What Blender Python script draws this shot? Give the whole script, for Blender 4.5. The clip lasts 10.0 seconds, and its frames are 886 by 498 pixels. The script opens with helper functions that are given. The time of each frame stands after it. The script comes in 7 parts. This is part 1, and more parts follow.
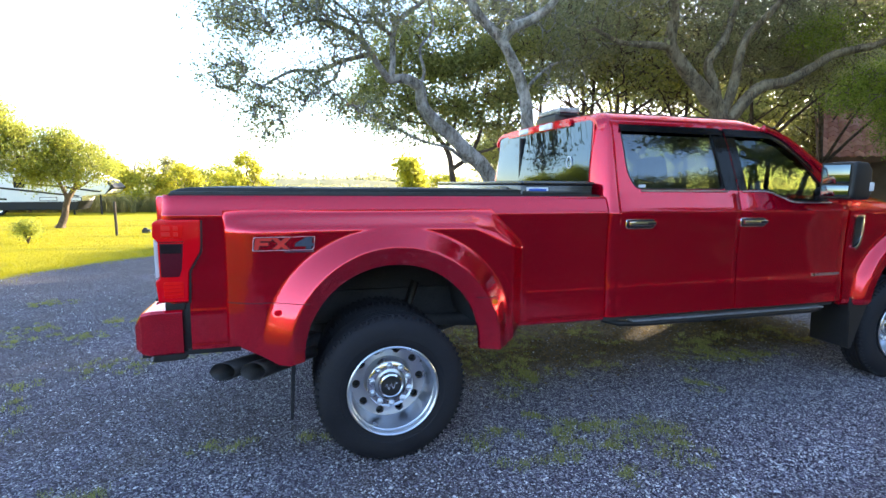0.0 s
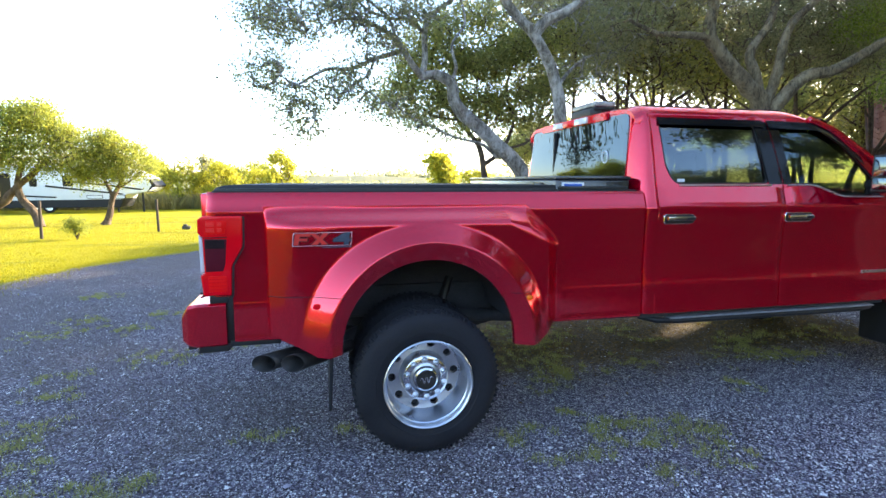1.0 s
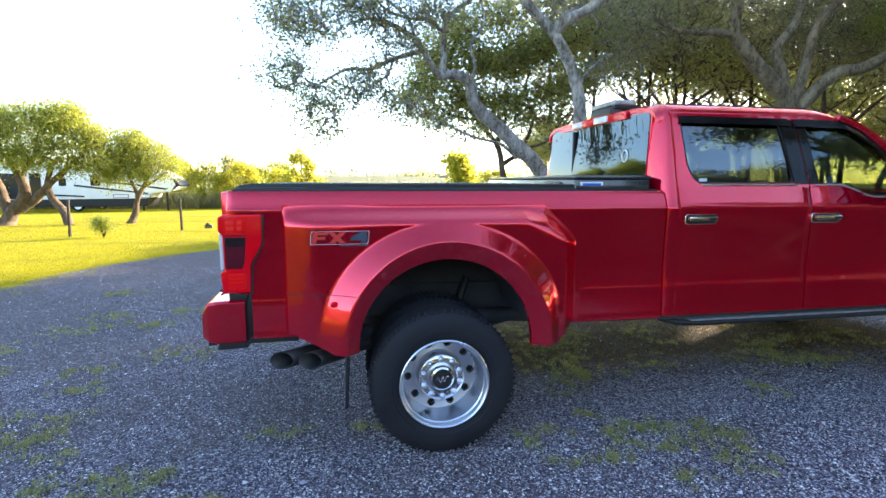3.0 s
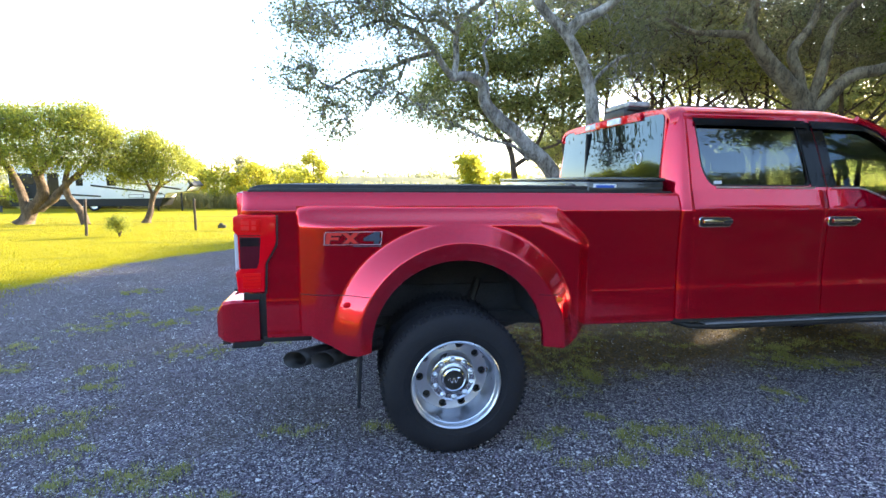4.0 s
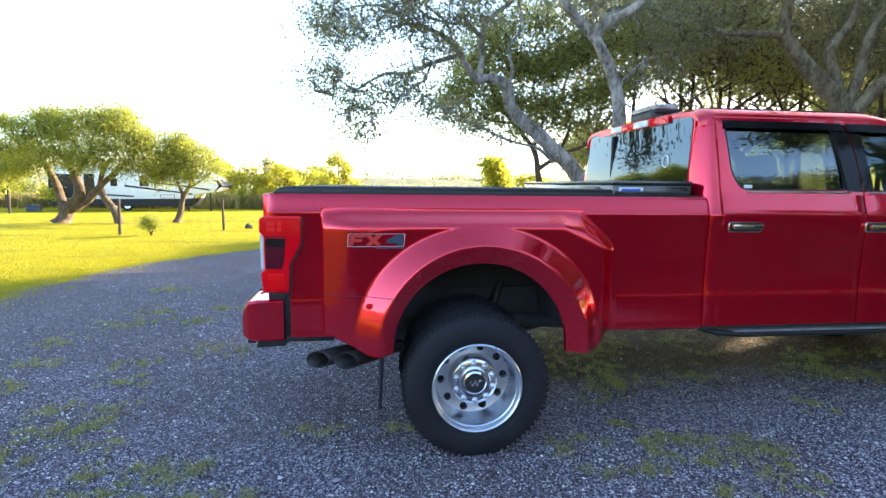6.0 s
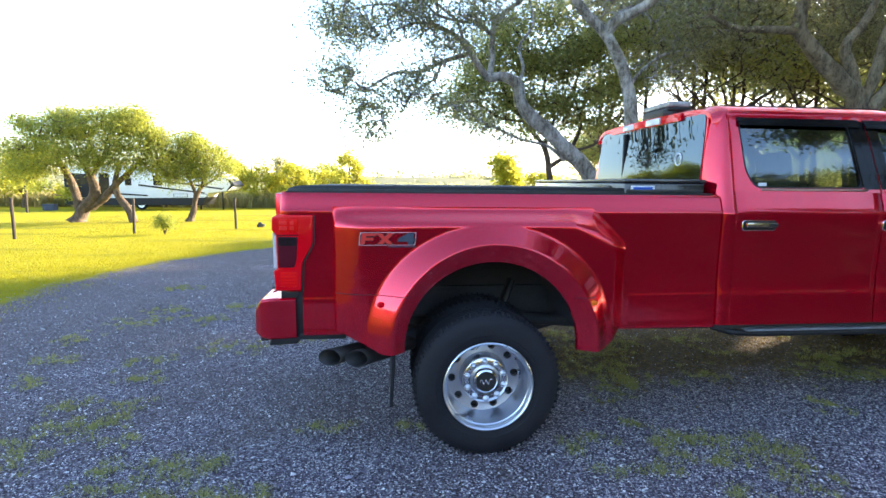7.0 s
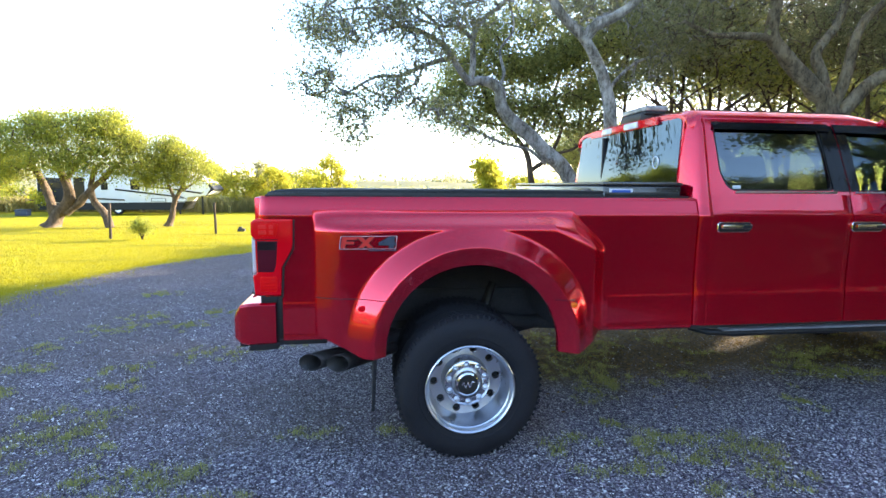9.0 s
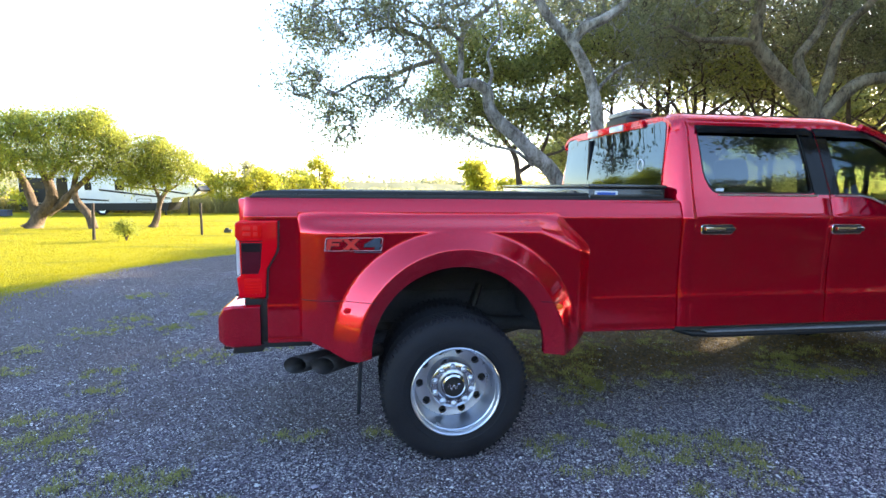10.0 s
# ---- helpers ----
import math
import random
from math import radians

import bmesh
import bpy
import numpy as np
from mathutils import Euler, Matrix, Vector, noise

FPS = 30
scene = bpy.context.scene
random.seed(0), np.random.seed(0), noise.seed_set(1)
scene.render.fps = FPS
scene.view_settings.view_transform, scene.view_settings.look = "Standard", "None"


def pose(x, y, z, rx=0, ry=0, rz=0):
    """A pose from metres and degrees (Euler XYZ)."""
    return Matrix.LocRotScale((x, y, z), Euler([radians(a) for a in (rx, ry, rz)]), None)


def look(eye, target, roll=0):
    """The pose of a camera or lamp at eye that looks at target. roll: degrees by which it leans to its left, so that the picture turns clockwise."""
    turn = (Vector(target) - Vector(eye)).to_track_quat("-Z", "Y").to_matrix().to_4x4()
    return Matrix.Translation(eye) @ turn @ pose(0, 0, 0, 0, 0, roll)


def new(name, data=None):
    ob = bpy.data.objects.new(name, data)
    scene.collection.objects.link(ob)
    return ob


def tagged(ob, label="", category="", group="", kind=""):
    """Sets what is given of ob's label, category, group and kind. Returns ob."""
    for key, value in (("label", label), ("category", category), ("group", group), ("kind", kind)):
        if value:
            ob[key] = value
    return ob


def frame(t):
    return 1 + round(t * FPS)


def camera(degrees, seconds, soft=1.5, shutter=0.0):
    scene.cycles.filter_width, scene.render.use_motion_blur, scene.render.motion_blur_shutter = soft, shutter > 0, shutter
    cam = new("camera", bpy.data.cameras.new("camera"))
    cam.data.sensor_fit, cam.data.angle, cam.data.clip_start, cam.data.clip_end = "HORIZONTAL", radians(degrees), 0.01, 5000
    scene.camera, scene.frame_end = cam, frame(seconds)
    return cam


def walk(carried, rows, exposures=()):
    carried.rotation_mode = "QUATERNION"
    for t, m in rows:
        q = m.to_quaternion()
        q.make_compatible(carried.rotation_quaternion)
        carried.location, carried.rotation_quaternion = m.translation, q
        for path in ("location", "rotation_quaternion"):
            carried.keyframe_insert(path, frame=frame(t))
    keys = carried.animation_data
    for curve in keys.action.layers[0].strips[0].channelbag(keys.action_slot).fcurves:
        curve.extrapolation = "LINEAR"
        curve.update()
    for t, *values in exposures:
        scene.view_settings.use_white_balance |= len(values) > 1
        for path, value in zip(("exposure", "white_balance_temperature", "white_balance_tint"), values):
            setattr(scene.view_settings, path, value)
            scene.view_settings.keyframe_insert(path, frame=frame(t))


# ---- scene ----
cam = camera(81.5, 10.0, soft=1.5)
PATH = [
    (0, (-0.514, -2.881, 1.53), (0.044, -0.977, 1.284), 0.5),
    (0.5, (-0.524, -2.885, 1.533), (-0.02, -0.967, 1.272), 0.2),
    (1, (-0.544, -2.891, 1.529), (-0.1, -0.959, 1.267), 0.1),
    (1.5, (-0.542, -2.894, 1.531), (-0.136, -0.953, 1.266), 0.1),
    (2, (-0.531, -2.896, 1.528), (-0.142, -0.953, 1.26), 0.2),
    (2.5, (-0.531, -2.889, 1.524), (-0.146, -0.945, 1.259), 0.2),
    (4, (-0.547, -2.896, 1.524), (-0.213, -0.941, 1.267), 0.4),
    (4.5, (-0.536, -2.908, 1.53), (-0.221, -0.949, 1.28), 0.7),
    (5, (-0.538, -2.913, 1.529), (-0.236, -0.95, 1.294), 0.8),
    (5.5, (-0.54, -2.904, 1.529), (-0.264, -0.937, 1.29), 0.7),
    (6, (-0.543, -2.896, 1.527), (-0.298, -0.926, 1.277), 0.7),
    (7.5, (-0.549, -2.905, 1.529), (-0.349, -0.932, 1.271), 0.5),
    (8, (-0.527, -2.901, 1.526), (-0.285, -0.933, 1.264), 0.3),
    (8.5, (-0.527, -2.902, 1.526), (-0.266, -0.936, 1.269), 0.2),
    (9, (-0.536, -2.907, 1.528), (-0.266, -0.94, 1.286), 0.4),
    (9.5, (-0.53, -2.908, 1.532), (-0.235, -0.944, 1.294), 0.7),
    (10, (-0.52, -2.906, 1.53), (-0.207, -0.945, 1.294), 0.6),
]
walk(cam, [(t, look(eye, target, roll)) for t, eye, target, roll in PATH],
     exposures=((0, 2.5, 6580, 16.5), (10, 2.5, 6580, 16.5)))

# ---- light ----
SUN_AZ, SUN_EL = 60.0, 15.0          # degrees from +y towards +x, and above the horizon
world = bpy.data.worlds.new("sky")
scene.world = world
world.use_nodes = True
wn = world.node_tree.nodes
sky = wn.new("ShaderNodeTexSky")
sky.sky_type = "NISHITA"
sky.sun_disc = False
sky.sun_elevation, sky.sun_rotation = radians(SUN_EL), radians(SUN_AZ)
sky.air_density, sky.dust_density, sky.ozone_density = 1.0, 0.6, 2.2
wn["Background"].inputs["Strength"].default_value = 0.15
world.node_tree.links.new(sky.outputs[0], wn["Background"].inputs["Color"])
sun_data = bpy.data.lights.new("sun", "SUN")
sun_data.energy, sun_data.angle, sun_data.color = 5.0, radians(0.5), (1.0, 0.87, 0.62)
sun = new("sun", sun_data)
_a, _e = radians(SUN_AZ), radians(SUN_EL)
_d = Vector((math.sin(_a) * math.cos(_e), math.cos(_a) * math.cos(_e), math.sin(_e)))
sun.matrix_world = look(_d * 60, (0, 0, 0))

# ---- materials ----
def material(name):
    m = bpy.data.materials.new(name)
    m.use_nodes = True
    nt = m.node_tree
    return m, nt.nodes, nt.links, nt.nodes["Principled BSDF"]


def coords(nodes, links, scale=1.0):
    tc = nodes.new("ShaderNodeTexCoord")
    mp = nodes.new("ShaderNodeMapping")
    mp.inputs["Scale"].default_value = (scale,) * 3 if not isinstance(scale, tuple) else scale
    links.new(tc.outputs["Object"], mp.inputs["Vector"])
    return mp.outputs[0]


def noise_tex(nodes, links, vec, scale, detail=4.0, rough=0.55):
    n = nodes.new("ShaderNodeTexNoise")
    n.inputs["Scale"].default_value, n.inputs["Detail"].default_value = scale, detail
    n.inputs["Roughness"].default_value = rough
    links.new(vec, n.inputs["Vector"])
    return n.outputs["Fac"]


def ramp(nodes, links, fac, stops):
    r = nodes.new("ShaderNodeValToRGB")
    while len(r.color_ramp.elements) < len(stops):
        r.color_ramp.elements.new(0.5)
    for el, (p, c) in zip(r.color_ramp.elements, stops):
        el.position, el.color = p, (*c, 1)
    links.new(fac, r.inputs[0])
    return r.outputs[0]


def bump(nodes, links, fac, bsdf, strength, distance):
    b = nodes.new("ShaderNodeBump")
    b.inputs["Strength"].default_value, b.inputs["Distance"].default_value = strength, distance
    links.new(fac, b.inputs["Height"])
    links.new(b.outputs[0], bsdf.inputs["Normal"])


def mix(nodes, links, fac, a, b):
    m = nodes.new("ShaderNodeMix")
    m.data_type = "RGBA"
    for sock, v in ((m.inputs["Factor"], fac), (m.inputs["A"], a), (m.inputs["B"], b)):
        if isinstance(v, (int, float)):
            sock.default_value = v
        elif isinstance(v, tuple):
            sock.default_value = (*v, 1)
        else:
            links.new(v, sock)
    return m.outputs["Result"]


def math_node(nodes, links, op, a, b=None):
    m = nodes.new("ShaderNodeMath")
    m.operation = op
    for sock, v in ((m.inputs[0], a), (m.inputs[1], b)):
        if v is None:
            continue
        if isinstance(v, (int, float)):
            sock.default_value = v
        else:
            links.new(v, sock)
    return m.outputs[0]


def simple(name, c1, c2, scale, rough=0.5, metal=0.0, bump_s=0.1, bump_d=0.003, coat=0.0, rough2=None):
    """A surface with two tones, a fine relief and an uneven gloss."""
    m, n, l, b = material(name)
    v = coords(n, l)
    big = noise_tex(n, l, v, scale, 5.0)
    fine = noise_tex(n, l, v, scale * 14, 3.0)
    f = math_node(n, l, "ADD", math_node(n, l, "MULTIPLY", big, 0.7), math_node(n, l, "MULTIPLY", fine, 0.3))
    l.new(ramp(n, l, f, [(0.3, c1), (0.7, c2)]), b.inputs["Base Color"])
    b.inputs["Metallic"].default_value = metal
    lo, hi = rough, rough2 if rough2 is not None else min(1.0, rough + 0.12)
    l.new(ramp(n, l, big, [(0.3, (lo,) * 3), (0.7, (hi,) * 3)]), b.inputs["Roughness"])
    if coat:
        b.inputs["Coat Weight"].default_value = coat
        b.inputs["Coat Roughness"].default_value = 0.03
    if bump_s:
        bump(n, l, fine, b, bump_s, bump_d)
    return m


def paint():
    """Deep red metallic car paint under clear lacquer, with a thin dust film."""
    m, n, l, b = material("ruby_red_paint")
    v = coords(n, l)
    flakes = n.new("ShaderNodeTexVoronoi")
    flakes.inputs["Scale"].default_value = 900
    l.new(v, flakes.inputs["Vector"])
    dust = noise_tex(n, l, v, 2.2, 6.0, 0.65)
    base = mix(n, l, flakes.outputs["Distance"], (0.66, 0.0001, 0.020), (0.81, 0.0002, 0.027))
    dusty = math_node(n, l, "MULTIPLY", dust, 0.005)
    l.new(mix(n, l, dusty, base, (0.32, 0.16, 0.14)), b.inputs["Base Color"])
    b.inputs["Metallic"].default_value = 0.75
    b.inputs["Roughness"].default_value = 0.16
    b.inputs["Specular IOR Level"].default_value = 0.0
    b.inputs["Coat Weight"].default_value = 1.0
    b.inputs["Specular Tint"].default_value = (1.0, 0.03, 0.20, 1.0)
    b.inputs["Coat IOR"].default_value = 1.68
    l.new(ramp(n, l, dust, [(0.35, (0.015,) * 3), (0.75, (0.05,) * 3)]), b.inputs["Coat Roughness"])
    wave = noise_tex(n, l, v, 1.6, 1.0)
    bp = n.new("ShaderNodeBump")
    bp.inputs["Strength"].default_value, bp.inputs["Distance"].default_value = 0.25, 0.004
    l.new(wave, bp.inputs["Height"])
    l.new(bp.outputs[0], b.inputs["Coat Normal"])
    return m


def glass(name, tint, rough=0.0, ior=1.5):
    m, n, l, b = material(name)
    b.inputs["Base Color"].default_value = (*tint, 1)
    b.inputs["Transmission Weight"].default_value = 1.0
    b.inputs["Roughness"].default_value = rough
    b.inputs["IOR"].default_value = ior
    b.inputs["Specular Tint"].default_value = (0.62, 0.84, 1.0, 1)
    return m


def foliage(name, dark, light, trans=0.45, yellow=(0.30, 0.28, 0.03)):
    m, n, l, b = material(name)
    geo = n.new("ShaderNodeNewGeometry")
    v = coords(n, l)
    patch = noise_tex(n, l, v, 0.7, 2.0)
    f = math_node(n, l, "ADD", math_node(n, l, "MULTIPLY", geo.outputs["Random Per Island"], 0.65),
                  math_node(n, l, "MULTIPLY", patch, 0.45))
    col = ramp(n, l, f, [(0.1, dark), (0.75, light), (0.98, yellow)])
    l.new(col, b.inputs["Base Color"])
    b.inputs["Roughness"].default_value = 0.55
    b.inputs["Specular IOR Level"].default_value = 0.2
    tr = n.new("ShaderNodeBsdfTranslucent")
    l.new(col, tr.inputs["Color"])
    mx = n.new("ShaderNodeMixShader")
    mx.inputs[0].default_value = trans
    l.new(b.outputs[0], mx.inputs[1])
    l.new(tr.outputs[0], mx.inputs[2])
    l.new(mx.outputs[0], n["Material Output"].inputs["Surface"])
    return m


def bark(name, c1, c2, c3):
    m, n, l, b = material(name)
    v = coords(n, l, (1.0, 1.0, 0.28))
    rough = noise_tex(n, l, v, 26, 8.0, 0.75)
    blot = noise_tex(n, l, coords(n, l, (1.0, 1.0, 0.6)), 5.0, 9.0, 0.72)
    c = mix(n, l, ramp(n, l, blot, [(0.44, (0, 0, 0)), (0.60, (0.85, 0.85, 0.85))]), ramp(n, l, rough, [(0.34, c1), (0.66, c2)]), c3)
    c = mix(n, l, ramp(n, l, rough, [(0.30, (0.75, 0.75, 0.75)), (0.46, (0, 0, 0))]), c, c1)
    l.new(c, b.inputs["Base Color"])
    b.inputs["Roughness"].default_value = 0.9
    bump(n, l, rough, b, 1.0, 0.05)
    return m


def ground_material():
    """Crushed bluish gravel, with lawn beyond a curved edge."""
    m, n, l, b = material("gravel_and_lawn")
    tc = n.new("ShaderNodeTexCoord")
    v = tc.outputs["Object"]
    sep = n.new("ShaderNodeSeparateXYZ")
    l.new(v, sep.inputs[0])
    x, y = sep.outputs[0], sep.outputs[1]
    # edge of the drive: x = -5.3 + 0.105 (y - 5)^2 beyond y = 5, straight nearer
    dy = math_node(n, l, "MAXIMUM", math_node(n, l, "SUBTRACT", y, 5.0), 0.0)
    curve = math_node(n, l, "ADD", math_node(n, l, "MULTIPLY", math_node(n, l, "MULTIPLY", dy, dy), 0.105), -5.3)
    dn = math_node(n, l, "MAXIMUM", math_node(n, l, "SUBTRACT", 3.6, y), 0.0)
    curve = math_node(n, l, "ADD", curve, math_node(n, l, "MULTIPLY", dn, 0.12))
    edge = math_node(n, l, "SUBTRACT", curve, x)
    wob = math_node(n, l, "MULTIPLY", math_node(n, l, "SUBTRACT", noise_tex(n, l, v, 1.1, 6.0, 0.65), 0.5), 0.9)
    lawn_f = ramp(n, l, math_node(n, l, "ADD", edge, wob), [(0.0, (0, 0, 0)), (0.22, (1, 1, 1))])
    # gravel
    vor = n.new("ShaderNodeTexVoronoi")
    vor.inputs["Scale"].default_value = 128
    l.new(v, vor.inputs["Vector"])
    vor2 = n.new("ShaderNodeTexVoronoi")
    vor2.inputs["Scale"].default_value = 62
    l.new(v, vor2.inputs["Vector"])
    sepc = n.new("ShaderNodeSeparateColor")
    l.new(vor.outputs["Color"], sepc.inputs[0])
    sepc2 = n.new("ShaderNodeSeparateColor")
    l.new(vor2.outputs["Color"], sepc2.inputs[0])
    stone = ramp(n, l, sepc.outputs[0], [(0.0, (0.018, 0.014, 0.016)), (0.50, (0.145, 0.122, 0.166)), (0.80, (0.37, 0.315, 0.40)), (0.85, (0.86, 0.82, 0.83)), (1.0, (0.92, 0.89, 0.86))])
    stone2 = ramp(n, l, sepc2.outputs[1], [(0.0, (0.045, 0.035, 0.038)), (0.72, (0.26, 0.218, 0.275)), (1.0, (0.88, 0.86, 0.84))])
    stone = mix(n, l, 0.3, stone, stone2)
    big = noise_tex(n, l, v, 0.8, 6.0, 0.6)
    dirt = ramp(n, l, math_node(n, l, "SUBTRACT", big, math_node(n, l, "MULTIPLY", x, 0.05)), [(0.44, (0, 0, 0)), (0.66, (1, 1, 1))])
    gravel = mix(n, l, math_node(n, l, "MULTIPLY", dirt, 0.5), stone, (0.155, 0.118, 0.092))
    # unseen ground past the drive, painted dark for dim reflections in the doors
    dim_d = math_node(n, l, "ADD", math_node(n, l, "MULTIPLY", math_node(n, l, "SUBTRACT", x, 3.6), 0.6), math_node(n, l, "MULTIPLY", math_node(n, l, "SUBTRACT", -2.4, y), 0.8))
    dim_d = math_node(n, l, "MAXIMUM", dim_d, math_node(n, l, "SUBTRACT", -4.4, y))
    dim_f = ramp(n, l, math_node(n, l, "ADD", math_node(n, l, "MULTIPLY", dim_d, 0.5), math_node(n, l, "MULTIPLY", math_node(n, l, "SUBTRACT", big, 0.5), 0.8)), [(0.35, (0, 0, 0)), (0.55, (1, 1, 1))])
    dim_ground = ramp(n, l, noise_tex(n, l, v, 2.5, 7.0, 0.7), [(0.3, (0.025, 0.022, 0.016)), (0.7, (0.06, 0.055, 0.03))])
    gravel = mix(n, l, dim_f, gravel, dim_ground)
    # dry leaf litter and short weeds where the truck stands
    ux = math_node(n, l, "SUBTRACT", math_node(n, l, "ABSOLUTE", math_node(n, l, "SUBTRACT", x, 2.7)), 2.2)
    uy = math_node(n, l, "SUBTRACT", math_node(n, l, "ABSOLUTE", math_node(n, l, "SUBTRACT", y, 1.85)), 0.70)
    ud = math_node(n, l, "ADD", math_node(n, l, "MAXIMUM", ux, uy), math_node(n, l, "MULTIPLY", math_node(n, l, "SUBTRACT", noise_tex(n, l, v, 2.2, 7.0, 0.7), 0.5), 1.1))
    litter_f = ramp(n, l, ud, [(0.0, (0.85, 0.85, 0.85)), (0.55, (0, 0, 0))])
    litter = ramp(n, l, noise_tex(n, l, v, 45, 4.0, 0.7), [(0.35, (0.045, 0.040, 0.016)), (0.55, (0.17, 0.11, 0.03)), (0.75, (0.46, 0.25, 0.06))])
    gravel = mix(n, l, litter_f, gravel, litter)
    # lawn
    g1 = noise_tex(n, l, v, 3.0, 8.0, 0.7)
    g2 = noise_tex(n, l, v, 0.35, 4.0)
    grass = ramp(n, l, g1, [(0.3, (0.25, 0.245, 0.004)), (0.7, (0.41, 0.365, 0.005))])
    grass = mix(n, l, math_node(n, l, "MULTIPLY", g2, 0.55), grass, (0.47, 0.40, 0.005))
    # uneven darker olive strips, stretched along x
    strip = noise_tex(n, l, coords(n, l, (0.22, 1.1, 1.0)), 0.55, 5.0, 0.6)
    grass = mix(n, l, ramp(n, l, strip, [(0.52, (0, 0, 0)), (0.64, (0.75, 0.75, 0.75))]), grass, (0.19, 0.20, 0.006))
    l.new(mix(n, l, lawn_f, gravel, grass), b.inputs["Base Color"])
    b.inputs["Roughness"].default_value = 0.85
    b.inputs["Specular IOR Level"].default_value = 0.15
    h = math_node(n, l, "ADD", vor.outputs["Distance"], math_node(n, l, "MULTIPLY", vor2.outputs["Distance"], 1.2))
    bp = n.new("ShaderNodeBump")
    bp.inputs["Strength"].default_value, bp.inputs["Distance"].default_value = 1.0, 0.016
    bp.invert = True
    l.new(h, bp.inputs["Height"])
    bp2 = n.new("ShaderNodeBump")
    bp2.inputs["Strength"].default_value, bp2.inputs["Distance"].default_value = 0.5, 0.05
    l.new(big, bp2.inputs["Height"])
    l.new(bp.outputs[0], bp2.inputs["Normal"])
    l.new(bp2.outputs[0], b.inputs["Normal"])
    return m


def diamond_plate():
    m, n, l, b = material("black_diamond_plate")
    v = coords(n, l)
    w = []
    for ang in (45, -45):
        mp = n.new("ShaderNodeMapping")
        mp.inputs["Rotation"].default_value = (radians(ang), radians(ang), radians(ang))
        l.new(v, mp.inputs["Vector"])
        wv = n.new("ShaderNodeTexWave")
        wv.inputs["Scale"].default_value = 22
        l.new(mp.outputs[0], wv.inputs["Vector"])
        w.append(wv.outputs["Fac"])
    f = math_node(n, l, "MULTIPLY", *w)
    l.new(ramp(n, l, f, [(0.2, (0.010, 0.010, 0.011)), (0.9, (0.05, 0.05, 0.055))]), b.inputs["Base Color"])
    b.inputs["Roughness"].default_value = 0.22
    b.inputs["Metallic"].default_value = 0.2
    b.inputs["Specular IOR Level"].default_value = 0.9
    bump(n, l, f, b, 0.35, 0.003)
    b.inputs["Coat Weight"].default_value = 0.8
    b.inputs["Coat Roughness"].default_value = 0.08
    return m


def stone_material():
    m, n, l, b = material("loose_stone")
    geo = n.new("ShaderNodeNewGeometry")
    c = ramp(n, l, geo.outputs["Random Per Island"], [(0.0, (0.040, 0.032, 0.036)), (0.5, (0.21, 0.18, 0.225)), (0.70, (0.43, 0.385, 0.45)), (0.77, (0.74, 0.71, 0.69)), (1.0, (0.90, 0.88, 0.85))])
    l.new(c, b.inputs["Base Color"])
    b.inputs["Roughness"].default_value = 0.8
    return m


def tile_material():
    m, n, l, b = material("clay_tile")
    info = n.new("ShaderNodeObjectInfo")
    v = coords(n, l)
    f = noise_tex(n, l, v, 9, 5.0)
    c = ramp(n, l, info.outputs["Random"], [(0.0, (0.46, 0.15, 0.09)), (1.0, (0.70, 0.33, 0.21))])
    l.new(mix(n, l, math_node(n, l, "MULTIPLY", f, 0.5), c, (0.20, 0.12, 0.09)), b.inputs["Base Color"])
    b.inputs["Roughness"].default_value = 0.85
    bump(n, l, f, b, 0.4, 0.01)
    return m


RED = paint()
BLACK = simple("black_plastic", (0.006, 0.006, 0.007), (0.016, 0.016, 0.017), 8, 0.42, bump_s=0.2, bump_d=0.001)
SATIN = simple("black_vinyl_cover", (0.006, 0.006, 0.007), (0.014, 0.014, 0.016), 6, 0.42, bump_s=0.15, bump_d=0.001)
UNDER = simple("dirty_chassis", (0.026, 0.028, 0.031), (0.075, 0.075, 0.076), 5, 0.75, bump_s=0.4, bump_d=0.004)
CHROME = simple("chrome", (0.75, 0.75, 0.76), (0.85, 0.85, 0.86), 4, 0.06, metal=1.0, bump_s=0.0, rough2=0.14)
ALUM = simple("polished_forged_aluminium", (0.60, 0.62, 0.66), (0.74, 0.76, 0.80), 6, 0.24, metal=1.0, bump_s=0.05, bump_d=0.001, rough2=0.38)
DARKMET = simple("black_coated_steel", (0.035, 0.034, 0.033), (0.10, 0.098, 0.095), 9, 0.33, metal=0.8, bump_s=0.1)
RUBBER = simple("tyre_rubber", (0.010, 0.010, 0.013), (0.023, 0.023, 0.027), 7, 0.6, bump_s=0.25, bump_d=0.002, rough2=0.8)
RUBBER.node_tree.nodes["Principled BSDF"].inputs["Specular IOR Level"].default_value = 0.3
LENS_RED = simple("red_lens", (0.80, 0.0008, 0.008), (0.95, 0.002, 0.014), 10, 0.15, bump_s=0.0, coat=0.5)
LENS_RED.node_tree.nodes["Principled BSDF"].inputs["Specular IOR Level"].default_value = 0.15
LENS_BRIGHT = simple("bright_red_lens", (0.90, 0.002, 0.004), (0.98, 0.008, 0.006), 38, 0.3, bump_s=0.3, bump_d=0.002)
LENS_BRIGHT.node_tree.nodes["Principled BSDF"].inputs["Specular IOR Level"].default_value = 0.1
LENS_DARK = simple("smoked_lens", (0.08, 0.006, 0.014), (0.13, 0.010, 0.022), 10, 0.35, bump_s=0.0)
LENS_DARK.node_tree.nodes["Principled BSDF"].inputs["Specular IOR Level"].default_value = 0.12
